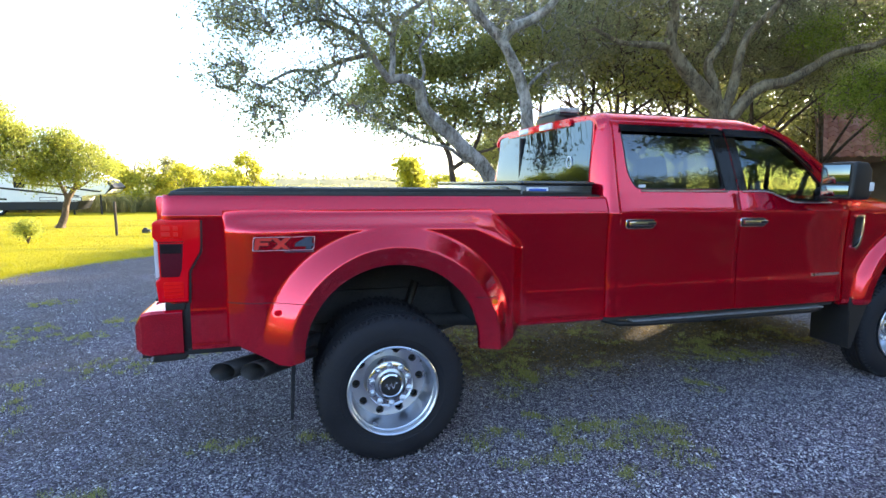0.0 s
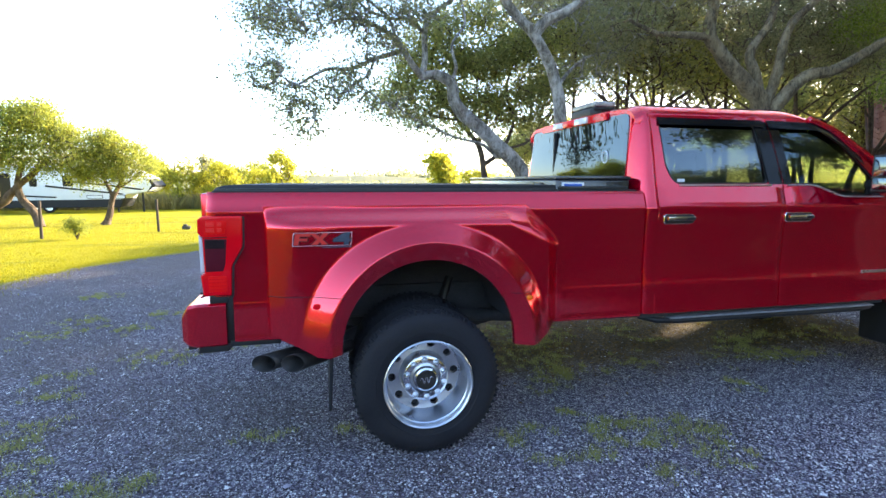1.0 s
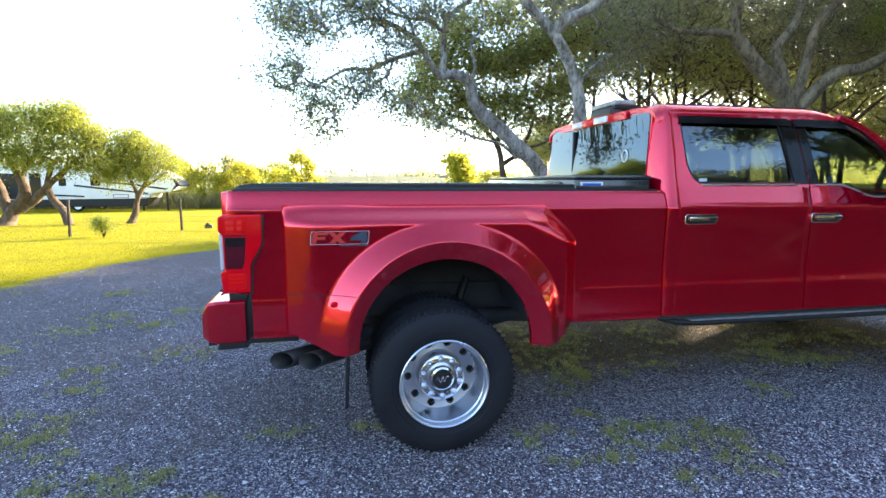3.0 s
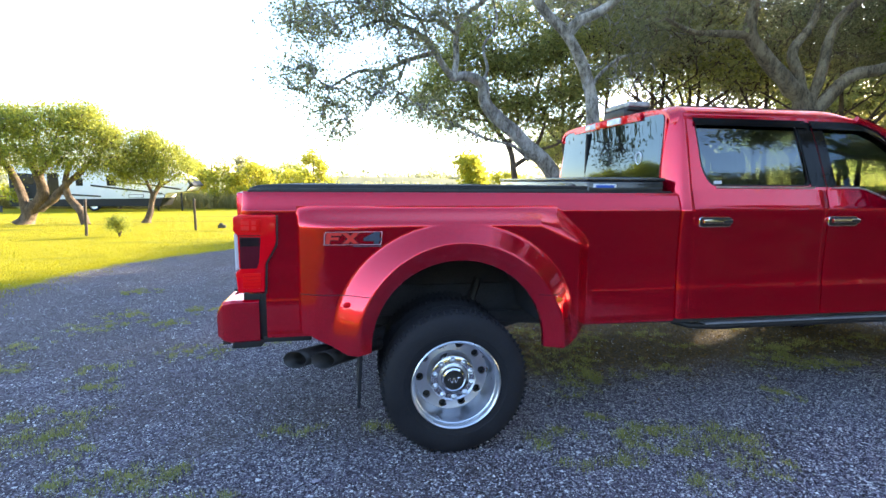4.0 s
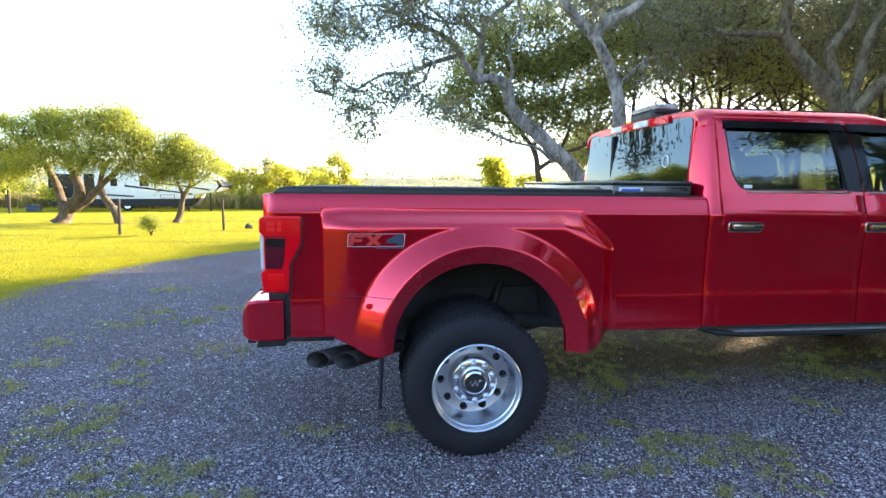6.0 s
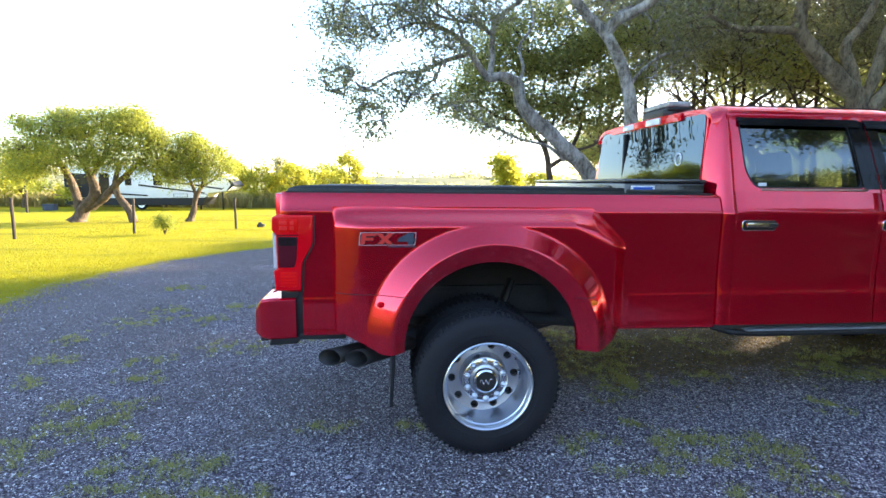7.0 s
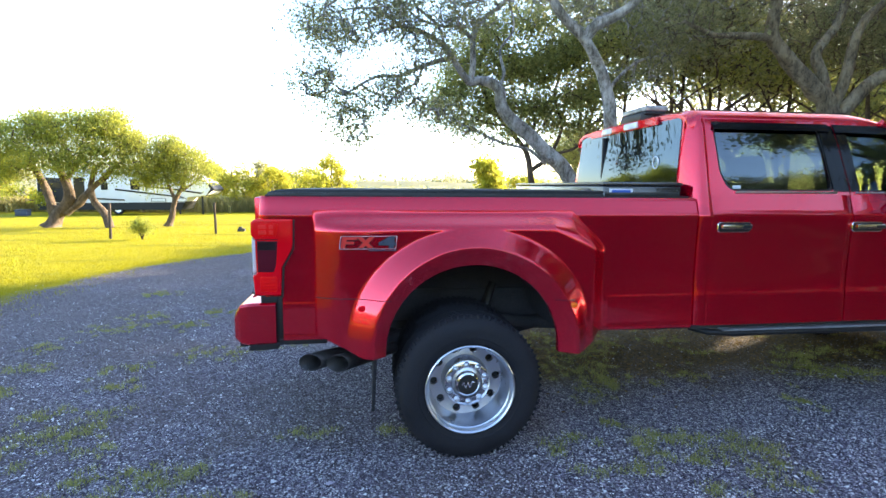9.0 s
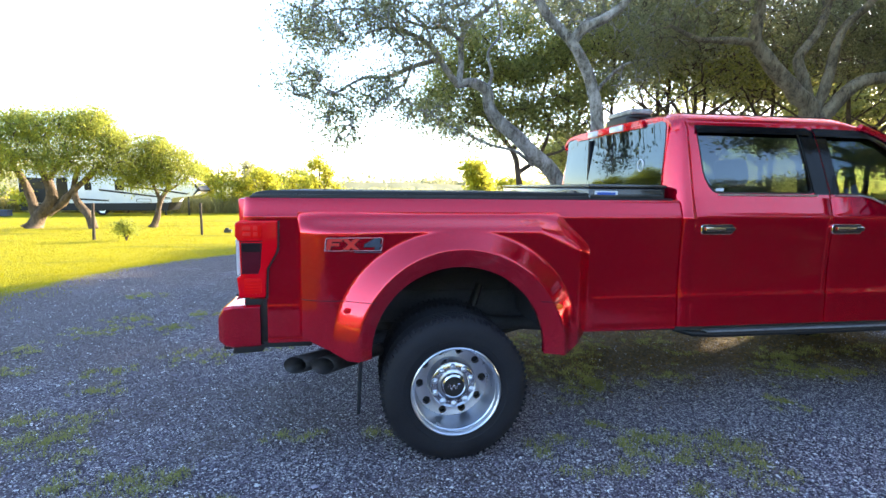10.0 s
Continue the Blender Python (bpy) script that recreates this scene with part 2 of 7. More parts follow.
LENS_GLOW = simple("pale_red_facet", (0.95, 0.008, 0.006), (0.98, 0.016, 0.012), 60, 0.35, bump_s=0.3, bump_d=0.002)
LENS_SMOKE = simple("smoked_reflector", (0.012, 0.006, 0.007), (0.03, 0.016, 0.018), 40, 0.55, bump_s=0.3, bump_d=0.002)
LENS_AMBER = simple("amber_lens", (0.85, 0.15, 0.004), (0.95, 0.20, 0.006), 10, 0.2, bump_s=0.0, coat=0.3)
LENS_CLEAR = simple("clear_lens", (0.62, 0.64, 0.66), (0.78, 0.80, 0.82), 10, 0.08, bump_s=0.0, coat=1.0)
GLASS = glass("clear_door_glass", (0.15, 0.20, 0.13), ior=1.7)
GLASS_SIDE = glass("smoked_door_glass", (0.060, 0.080, 0.058), ior=2.15)
GLASS_SIDE.node_tree.nodes["Principled BSDF"].inputs["Specular Tint"].default_value = (0.82, 0.93, 1.0, 1)
GLASS_REAR = glass("privacy_glass", (0.012, 0.020, 0.030), ior=2.15)
MIRROR = simple("mirror_glass", (0.10, 0.13, 0.14), (0.13, 0.16, 0.17), 3, 0.01, metal=1.0, bump_s=0.0, rough2=0.02)
TRIM = simple("interior_cloth", (0.018, 0.017, 0.017), (0.05, 0.047, 0.045), 20, 0.85, bump_s=0.4, bump_d=0.002)
STICKER = simple("white_sticker", (0.72, 0.73, 0.75), (0.82, 0.82, 0.83), 30, 0.4, bump_s=0.0)
BLUE = simple("blue_print", (0.02, 0.09, 0.42), (0.03, 0.12, 0.50), 30, 0.4, bump_s=0.0)
TIP = simple("soot_black_steel", (0.035, 0.034, 0.034), (0.10, 0.095, 0.09), 9, 0.38, metal=0.5, bump_s=0.1)
BADGE_RIM = simple("badge_pale_rim", (0.50, 0.50, 0.52), (0.62, 0.62, 0.64), 30, 0.35, bump_s=0.0)
LENS_SMOKE.node_tree.nodes["Principled BSDF"].inputs["Specular IOR Level"].default_value = 0.1
PIANO = simple("gloss_black_trim", (0.004, 0.004, 0.005), (0.007, 0.007, 0.008), 8, 0.06, bump_s=0.0, rough2=0.10)
PIANO.node_tree.nodes["Principled BSDF"].inputs["Specular IOR Level"].default_value = 0.18
BADGE_RED = simple("badge_red", (0.60, 0.022, 0.014), (0.72, 0.035, 0.022), 30, 0.45, bump_s=0.0)
TOTE = simple("blue_grey_plastic", (0.03, 0.04, 0.07), (0.05, 0.065, 0.10), 4, 0.5)
BADGE_GREY = simple("badge_grey", (0.035, 0.055, 0.085), (0.06, 0.085, 0.12), 30, 0.25, bump_s=0.0)
PLATE = diamond_plate()
GROUND = ground_material()
STONES = stone_material()
OAK_LEAF = foliage("live_oak_leaf", (0.18, 0.180, 0.094), (0.45, 0.435, 0.225), 0.58, (0.46, 0.39, 0.19))
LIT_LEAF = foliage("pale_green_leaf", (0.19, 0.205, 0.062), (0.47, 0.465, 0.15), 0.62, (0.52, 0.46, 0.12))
GREEN_LEAF = foliage("fresh_green_leaf", (0.11, 0.165, 0.026), (0.30, 0.37, 0.06), 0.62, (0.44, 0.45, 0.07))
MESQ_LEAF = foliage("mesquite_leaf", (0.17, 0.21, 0.060), (0.42, 0.44, 0.080), 0.66, (0.56, 0.50, 0.05))
# brighter, yellower leaf copy with the sunlight put into its colour
MEADOW_LEAF = foliage("sun_toned_meadow_leaf", (0.30, 0.32, 0.04), (0.52, 0.49, 0.06), 0.65, (0.62, 0.54, 0.05))
GRASS = foliage("grass_blade", (0.27, 0.28, 0.07), (0.44, 0.42, 0.14), 0.45, (0.60, 0.50, 0.24))
LAWN = foliage("lawn_blade", (0.25, 0.25, 0.004), (0.41, 0.365, 0.005), 0.5, (0.50, 0.41, 0.006))
BRUSH = foliage("dry_brush", (0.20, 0.185, 0.075), (0.36, 0.32, 0.12), 0.4, (0.38, 0.31, 0.13))
DRY_LEAF = foliage("dry_oak_leaf", (0.07, 0.045, 0.015), (0.30, 0.18, 0.05), 0.2, (0.46, 0.32, 0.10))
OAK_BARK = bark("live_oak_bark", (0.045, 0.036, 0.026), (0.25, 0.195, 0.125), (0.34, 0.285, 0.195))
PALE_BARK = bark("lichen_oak_bark", (0.055, 0.047, 0.038), (0.40, 0.36, 0.30), (0.64, 0.61, 0.57))
DARK_BARK = bark("mesquite_bark", (0.035, 0.023, 0.015), (0.14, 0.095, 0.060), (0.19, 0.135, 0.095))
WEATHERED = simple("weathered_wood", (0.03, 0.022, 0.017), (0.09, 0.07, 0.055), 12, 0.9, bump_s=0.6, bump_d=0.006)
TILE = tile_material()
STUCCO = simple("dark_house_wall", (0.10, 0.075, 0.055), (0.17, 0.13, 0.10), 3, 0.9, bump_s=0.4, bump_d=0.004)
FASCIA = simple("brown_fascia", (0.10, 0.05, 0.03), (0.17, 0.09, 0.055), 6, 0.7)
POST_WHITE = simple("white_post_paint", (0.55, 0.53, 0.50), (0.72, 0.70, 0.66), 6, 0.6)
RV_WHITE = simple("trailer_white_gelcoat", (0.66, 0.68, 0.71), (0.80, 0.81, 0.83), 1.2, 0.3, bump_s=0.0)
RV_DARK = simple("trailer_dark_skirt", (0.004, 0.004, 0.005), (0.012, 0.012, 0.013), 2, 0.6, bump_s=0.0)
RV_GLASS = simple("trailer_dark_glass", (0.01, 0.012, 0.015), (0.02, 0.022, 0.026), 2, 0.05, bump_s=0.0)
# pale leaf colour that stands in for distance haze
HAZE_LEAF = foliage("far_woods", (0.32, 0.33, 0.17), (0.46, 0.44, 0.23), 0.45, (0.52, 0.47, 0.25))

# ---- building helpers ----
RNG = np.random.default_rng(7)


def to_mesh(name, verts, faces, mat, angle=35, recalc=True):
    me = bpy.data.meshes.new(name)
    me.from_pydata([tuple(map(float, v)) for v in verts], [], [tuple(int(i) for i in f) for f in faces])
    if recalc:
        bm = bmesh.new()
        bm.from_mesh(me)
        bmesh.ops.recalc_face_normals(bm, faces=bm.faces)
        bm.to_mesh(me)
        bm.free()
    me.materials.append(mat)
    if angle:
        me.shade_smooth()
        me.set_sharp_from_angle(angle=radians(angle))
    me.update()
    return me


def part(name, geo, mat, parent=None, label="", angle=35):
    """One mesh object from (verts, faces) or a bmesh, under a thing or a part."""
    if isinstance(geo, tuple):
        me = to_mesh(name, geo[0], geo[1], mat, angle)
    else:
        me = bpy.data.meshes.new(name)
        bmesh.ops.recalc_face_normals(geo, faces=geo.faces)
        geo.to_mesh(me)
        geo.free()
        me.materials.append(mat)
        if angle:
            me.shade_smooth()
            me.set_sharp_from_angle(angle=radians(angle))
    ob = new(name, me)
    if parent is not None:
        ob.parent = parent
    if label:
        ob["label"] = label
    return ob


def join(*geos):
    """Several (verts, faces) as one."""
    vs, fs, k = [], [], 0
    for v, f in geos:
        vs.extend(v)
        fs.extend([tuple(i + k for i in q) for q in f])
        k += len(v)
    return vs, fs


def moved(geo, m):
    return [m @ Vector(v) for v in geo[0]], geo[1]


def mirrored(geo, yc=1.015):
    return [(v[0], 2 * yc - v[1], v[2]) for v in geo[0]], [tuple(reversed(f)) for f in geo[1]]


def bm_geo(bm):
    bm.verts.ensure_lookup_table()
    bm.verts.index_update()
    out = [tuple(v.co) for v in bm.verts], [tuple(v.index for v in f.verts) for f in bm.faces]
    bm.free()
    return out


def box(lo, hi, bevel=0.01, seg=2):
    bm = bmesh.new()
    bmesh.ops.create_cube(bm, size=1.0)
    c = [(a + b) / 2 for a, b in zip(lo, hi)]
    d = [b - a for a, b in zip(lo, hi)]
    for v in bm.verts:
        v.co = Vector([c[i] + v.co[i] * d[i] for i in range(3)])
    if bevel:
        bmesh.ops.bevel(bm, geom=bm.edges[:], offset=min(bevel, min(d) * 0.45), segments=seg, affect="EDGES", profile=0.6)
    return bm_geo(bm)


def prism(outline, lo, hi, axis="y", bevel=0.0, seg=2):
    """An outline of (a, b) pairs pushed along an axis. y: pairs are x, z; x: y, z; z: x, y."""
    put = {"y": lambda a, b, c: (a, c, b), "x": lambda a, b, c: (c, a, b), "z": lambda a, b, c: (a, b, c)}[axis]
    bm = bmesh.new()
    vs = [bm.verts.new(put(a, b, lo)) for a, b in outline]
    f = bm.faces.new(vs)
    r = bmesh.ops.extrude_face_region(bm, geom=[f])
    shift = Vector(put(0, 0, hi - lo))
    for v in r["geom"]:
        if isinstance(v, bmesh.types.BMVert):
            v.co += shift
    bmesh.ops.recalc_face_normals(bm, faces=bm.faces)
    if bevel:
        bmesh.ops.bevel(bm, geom=bm.edges[:], offset=bevel, segments=seg, affect="EDGES", profile=0.6)
    return bm_geo(bm)


def shell(p, off):
    """A closed plate from a grid of points (nu, nv, 3) and the way to its inner skin."""
    p = np.asarray(p, float)
    nu, nv = p.shape[:2]
    q = p + np.asarray(off, float)
    vs = np.concatenate([p.reshape(-1, 3), q.reshape(-1, 3)])
    k = nu * nv
    fs = []
    for i in range(nu - 1):
        for j in range(nv - 1):
            a, b, c, d = i * nv + j, (i + 1) * nv + j, (i + 1) * nv + j + 1, i * nv + j + 1
            fs += [(a, b, c, d), (k + d, k + c, k + b, k + a)]
    rim = [i * nv for i in range(nu)] + [(nu - 1) * nv + j for j in range(1, nv)] + \
          [i * nv + nv - 1 for i in range(nu - 2, -1, -1)] + [j for j in range(nv - 2, 0, -1)]
    for a, b in zip(rim, rim[1:] + rim[:1]):
        fs.append((a, k + a, k + b, b))
    return vs, fs


def ring_plate(outer, inner, loops, yfun, thick):
    """A frame between two outlines of (x, z) with equal counts, on the surface y = yfun(x, z)."""
    n = len(outer)
    rows = []
    for t in np.linspace(0, 1, loops):
        rows.append([(a[0] + (b[0] - a[0]) * t, a[1] + (b[1] - a[1]) * t) for a, b in zip(outer, inner)])
    vs = [(x, yfun(x, z), z) for r in rows for x, z in r] + [(x, yfun(x, z) + thick, z) for r in rows for x, z in r]
    k = n * loops
    fs = []
    for i in range(loops - 1):
        for j in range(n):
            a, b = i * n + j, i * n + (j + 1) % n
            fs += [(a, b, b + n, a + n), (k + a + n, k + b + n, k + b, k + a)]
    for j in range(n):
        a, b = j, (j + 1) % n
        fs.append((a, k + a, k + b, b))
        a, b = (loops - 1) * n + j, (loops - 1) * n + (j + 1) % n
        fs.append((b, k + b, k + a, a))
    return vs, fs


def resample(outline, n):
    """n points evenly along a closed outline, starting at its first corner."""
    pts = [Vector(p) for p in outline] + [Vector(outline[0])]
    d = [0.0]
    for a, b in zip(pts, pts[1:]):
        d.append(d[-1] + (b - a).length)
    out, j = [], 0
    for i in range(n):
        s = d[-1] * i / n
        while d[j + 1] < s:
            j += 1
        t = (s - d[j]) / max(1e-9, d[j + 1] - d[j])
        out.append(tuple(pts[j].lerp(pts[j + 1], t)))
    return out


def rounded(outline, r, seg=5):
    """A closed outline with its corners rounded."""
    out, n = [], len(outline)
    for i in range(n):
        p, a, b = Vector(outline[i]), Vector(outline[i - 1]), Vector(outline[(i + 1) % n])
        ra = min(r, (a - p).length * 0.45, (b - p).length * 0.45)
        s, e = p + (a - p).normalized() * ra, p + (b - p).normalized() * ra
        for k in range(seg + 1):
            t = k / seg
            out.append(tuple((1 - t) ** 2 * s + 2 * t * (1 - t) * p + t * t * e))
    return out


def lathe(profile, n=48, axis="y", closed=False):
    """A profile of (radius, along) turned round an axis."""
    vs, fs, m = [], [], len(profile)
    for i in range(n):
        a = 2 * math.pi * i / n
        for r, h in profile:
            c, s = r * math.cos(a), r * math.sin(a)
            vs.append({"y": (c, h, s), "x": (h, c, s), "z": (c, s, h)}[axis])
    last = m if closed else m - 1
    for i in range(n):
        for j in range(last):
            a, b = i * m + j, i * m + (j + 1) % m
            c, d = ((i + 1) % n) * m + (j + 1) % m, ((i + 1) % n) * m + j
            fs.append((a, b, c, d))
    return vs, fs


def spline(pts, per=5):
    """A smooth line through points."""
    p = [Vector(q) for q in pts]
    p = [p[0] * 2 - p[1]] + p + [p[-1] * 2 - p[-2]]
    out = []
    for i in range(1, len(p) - 2):
        for k in range(per):
            t = k / per
            a, b, c, d = p[i - 1], p[i], p[i + 1], p[i + 2]
            out.append(0.5 * ((2 * b) + (c - a) * t + (2 * a - 5 * b + 4 * c - d) * t * t + (3 * b - a - 3 * c + d) * t ** 3))
    out.append(p[-2])
    return out


def tube(pts, radii, n=10, rough=0.0):
    """A closed round bar along points."""
    pts = [Vector(p) for p in pts]
    vs, fs = [], []
    ref = Vector((0.31, 0.17, 0.93))
    for i, p in enumerate(pts):
        t = (pts[min(i + 1, len(pts) - 1)] - pts[max(i - 1, 0)]).normalized()
        if abs(t.dot(ref)) > 0.95:
            ref = Vector((0.9, 0.3, 0.1))
        u = t.cross(ref).normalized()
        w = t.cross(u)
        for k in range(n):
            a = 2 * math.pi * k / n
            r = radii[i] * (1 + rough * noise.noise(p * 3.1 + Vector((math.cos(a), math.sin(a), 0.3 * k))))
            vs.append(tuple(p + (u * math.cos(a) + w * math.sin(a)) * r))
    for i in range(len(pts) - 1):
        for k in range(n):
            fs.append((i * n + k, i * n + (k + 1) % n, (i + 1) * n + (k + 1) % n, (i + 1) * n + k))
    fs.append(tuple(reversed(range(n))))
    fs.append(tuple((len(pts) - 1) * n + k for k in range(n)))
    return vs, fs


def quad_cloud(name, verts, mat, label="", parent=None):
    """One mesh of loose four-cornered pieces; verts is (n, 4, 3)."""
    verts = np.asarray(verts, np.float32)
    n = len(verts)
    me = bpy.data.meshes.new(name)
    me.vertices.add(n * 4)
    me.vertices.foreach_set("co", verts.reshape(-1))
    me.loops.add(n * 4)
    me.loops.foreach_set("vertex_index", np.arange(n * 4, dtype=np.int32))
    me.polygons.add(n)
    me.polygons.foreach_set("loop_start", np.arange(0, n * 4, 4, dtype=np.int32))
    me.materials.append(mat)
    me.update(calc_edges=True)
    me.validate()
    ob = new(name, me)
    if parent is not None:
        ob.parent = parent
    if label:
        ob["label"] = label
    return ob


def leaves_at(centers, per, spread, length, width, flat=0.75, droop=0.2):
    """Folded leaves scattered round centres: (n, 4, 3)."""
    c = np.repeat(np.asarray(centers, float), per, axis=0)
    n = len(c)
    c = c + RNG.normal(0, 1, (n, 3)) * np.array([spread, spread, spread * flat])
    d = RNG.normal(0, 1, (n, 3))
    d[:, 2] -= droop
    d /= np.linalg.norm(d, axis=1, keepdims=True)
    s = np.cross(d, RNG.normal(0, 1, (n, 3)))
    s /= np.linalg.norm(s, axis=1, keepdims=True)
    up = np.cross(s, d)
    size = RNG.uniform(0.65, 1.35, (n, 1))
    ln, wd = length * size, width * size
    return np.stack([c, c + d * ln * 0.5 + s * wd * 0.5 + up * wd * 0.15, c + d * ln, c + d * ln * 0.5 - s * wd * 0.5 + up * wd * 0.15], axis=1)


def in_clumps(clumps):
    """Twig ends in ellipsoids (x, y, z, rx, ry, rz, count), denser towards their skin."""
    out = []
    for x, y, z, rx, ry, rz, k in clumps:
        d = RNG.normal(0, 1, (k, 3))
        d /= np.linalg.norm(d, axis=1, keepdims=True)
        r = RNG.uniform(0.05, 1.0, (k, 1)) ** 0.5
        out.append(np.array([x, y, z]) + d * r * np.array([rx, ry, rz]))
    return np.concatenate(out)


def beam_off(p):
    """How far points lie from the low sunbeam under the truck; less than 1 is inside it."""
    w = p - np.array((3.36, 1.88, 0.0))
    s = np.array(_d)
    side = np.array((-s[1], s[0], 0.0)) / math.hypot(s[0], s[1])
    return ((w @ side) / 0.21) ** 2 + ((w @ np.cross(s, side)) / 0.20) ** 2


def tree(name, limbs, clumps, leaf, label, wood, leafmat, sides=10, per=40, spread=0.16, twig=0.008, group=""):
    """limbs: (points, first radius, last radius). Twigs grow from the limbs to the clumps, and leaves sit on them."""
    root = Vector(limbs[0][0][0])
    top = new(name)
    top.location = root
    geos, nodes = [], []
    for pts, r0, r1 in limbs:
        line = spline(pts, 6)
        n = len(line)
        rad = [r0 + (r1 - r0) * (i / (n - 1)) for i in range(n)]
        if pts is limbs[0][0]:
            rad[0] *= 1.5
            rad[1] *= 1.25
        line = [p + Vector((noise.noise(p * 1.7), noise.noise(p * 1.7 + Vector((9, 0, 0))), 0)) * min(0.05, r0 * 0.4) for p in line]
        geos.append(tube(line, rad, sides, 0.16))
        nodes += [tuple(p) for p in line[n // 4:]]
    ends = in_clumps(clumps)
    nodes = [np.array(q) for q in nodes]
    near = np.array([min(np.sum((np.array(nodes) - e) ** 2, axis=1)) for e in ends])
    for i in np.argsort(near):
        e = ends[i]
        arr = np.array(nodes)
        j = int(np.argmin(np.sum((arr - e) ** 2, axis=1)))
        a = arr[j]
        gap = float(np.linalg.norm(e - a))
        if gap < 0.05:
            continue
        mid = (a + e) / 2 + RNG.normal(0, 0.10, 3) * gap
        mid2 = a + (e - a) * 0.25 + RNG.normal(0, 0.06, 3) * gap
        if beam_off(np.array([mid2, mid, (mid + e) / 2, e])).min() < 1:
            continue
        r = twig * (0.8 + 0.9 * gap)
        geos.append(tube([a, mid2, mid, e], [r * 1.8, r * 1.5, r, r * 0.5], 4 if twig < 0.015 else 3))
        nodes += [mid, e]
    to = Matrix.Translation(-root)
    part("trunk", moved(join(*geos), to), wood, top, angle=60)
    q = leaves_at(ends, per, spread, *leaf)
    # an open gap in the crowns lets one low sunbeam reach the ground under the truck
    q = q[beam_off(q[:, 0]) > 1] - np.array(root, dtype=float)
    quad_cloud("crown", q, leafmat, parent=top)
    return tagged(top, label, "tree", group)


def ground_z(x, y):
    """The land falls away gently beyond the drive."""
    return -0.024 * min(max(0.0, y - 10.0), 32.0)

# ---- ground ----
def build_ground():
    def lines(a, b, step, far):
        mid = list(np.arange(a, b + 1e-6, step))
        out = []
        g, s = mid[-1], step
        while g < far:
            s *= 1.35
            g += s
            out.append(g)
        neg, g, s = [], mid[0], step
        while g > -far:
            s *= 1.35
            g -= s
            neg.append(g)
        return neg[::-1] + mid + out
    xs, ys = lines(-8, 8, 0.16, 1500), lines(-4, 12, 0.16, 1500)
    vs, fs, ny = [], [], len(ys)
    for x in xs:
        for y in ys:
            near = max(0.0, 1 - max(abs(x), abs(y)) / 30)
            z = ground_z(x, y) + near * (0.016 * noise.noise(Vector((x * 0.9, y * 0.9, 0))) + 0.007 * noise.noise(Vector((x * 3.3, y * 3.3, 2)))) - 0.024
            vs.append((x, y, z))
    for i in range(len(xs) - 1):
        for j in range(ny - 1):
            fs.append((i * ny + j, (i + 1) * ny + j, (i + 1) * ny + j + 1, i * ny + j + 1))
    me = to_mesh("ground", vs, fs, GROUND, 0, recalc=False)
    me.shade_smooth()
    tagged(new("ground", me), "shaded bluish gravel drive running into a sunlit lawn", "ground", kind="structure")


build_ground()


def lawn_edge(y):
    return -5.3 + 0.105 * max(0.0, y - 5.0) ** 2 + 0.12 * max(0.0, 3.6 - y)


def loose_stones():
    """Crushed stone lying on the drive."""
    n = 130000
    y = -1.0 + 7.9 * RNG.uniform(0, 1, n) ** 1.5
    x = np.clip(-0.54 + (y + 2.9) * RNG.uniform(-0.85, 1.6, n), -5.6, RNG.uniform(5.0, 5.8, n))
    keep = x > np.array([lawn_edge(v) for v in y]) + RNG.normal(0.1, 0.25, n)
    keep &= ~((np.abs(x - 2.7) < 2.3) & (np.abs(y - 1.75) < 0.85) & (RNG.uniform(0, 1, n) < 0.75))
    x, y = x[keep], y[keep]
    n = len(x)
    s = RNG.uniform(0.0030, 0.0076, n) * np.where(RNG.uniform(0, 1, n) > 0.92, RNG.uniform(1.3, 2.1, n), 1.0)
    s *= np.where((RNG.uniform(0, 1, n) > 0.985) & (x < -0.6), 1.8, 1.0)
    base = np.array([(1, 0, 0), (0, 0.8, 0), (-1, 0, 0), (0, -0.8, 0), (0, 0, 0.6)], float)
    v = np.repeat(base[None], n, axis=0) * RNG.uniform(0.6, 1.35, (n, 5, 1))
    a = RNG.uniform(0, 6.28, n)
    c, sn = np.cos(a), np.sin(a)
    vx, vy = v[:, :, 0] * c[:, None] - v[:, :, 1] * sn[:, None], v[:, :, 0] * sn[:, None] + v[:, :, 1] * c[:, None]
    v = np.stack([vx, vy, v[:, :, 2]], axis=2) * s[:, None, None]
    v[:, :, 0] += x[:, None]
    v[:, :, 1] += y[:, None]
    v[:, :, 2] += -0.017
    tri = np.array([(0, 1, 4), (1, 2, 4), (2, 3, 4), (3, 0, 4)])
    idx = (tri[None] + (np.arange(n) * 5)[:, None, None]).reshape(-1)
    me = bpy.data.meshes.new("gravel")
    me.vertices.add(n * 5)
    me.vertices.foreach_set("co", v.astype(np.float32).reshape(-1))
    me.loops.add(len(idx))
    me.loops.foreach_set("vertex_index", idx.astype(np.int32))
    me.polygons.add(len(idx) // 3)
    me.polygons.foreach_set("loop_start", np.arange(0, len(idx), 3, dtype=np.int32))
    me.materials.append(STONES)
    me.update(calc_edges=True)
    me.validate()
    tagged(new("gravel", me), "loose crushed grey and white stones on the drive", "gravel", kind="stuff")


loose_stones()


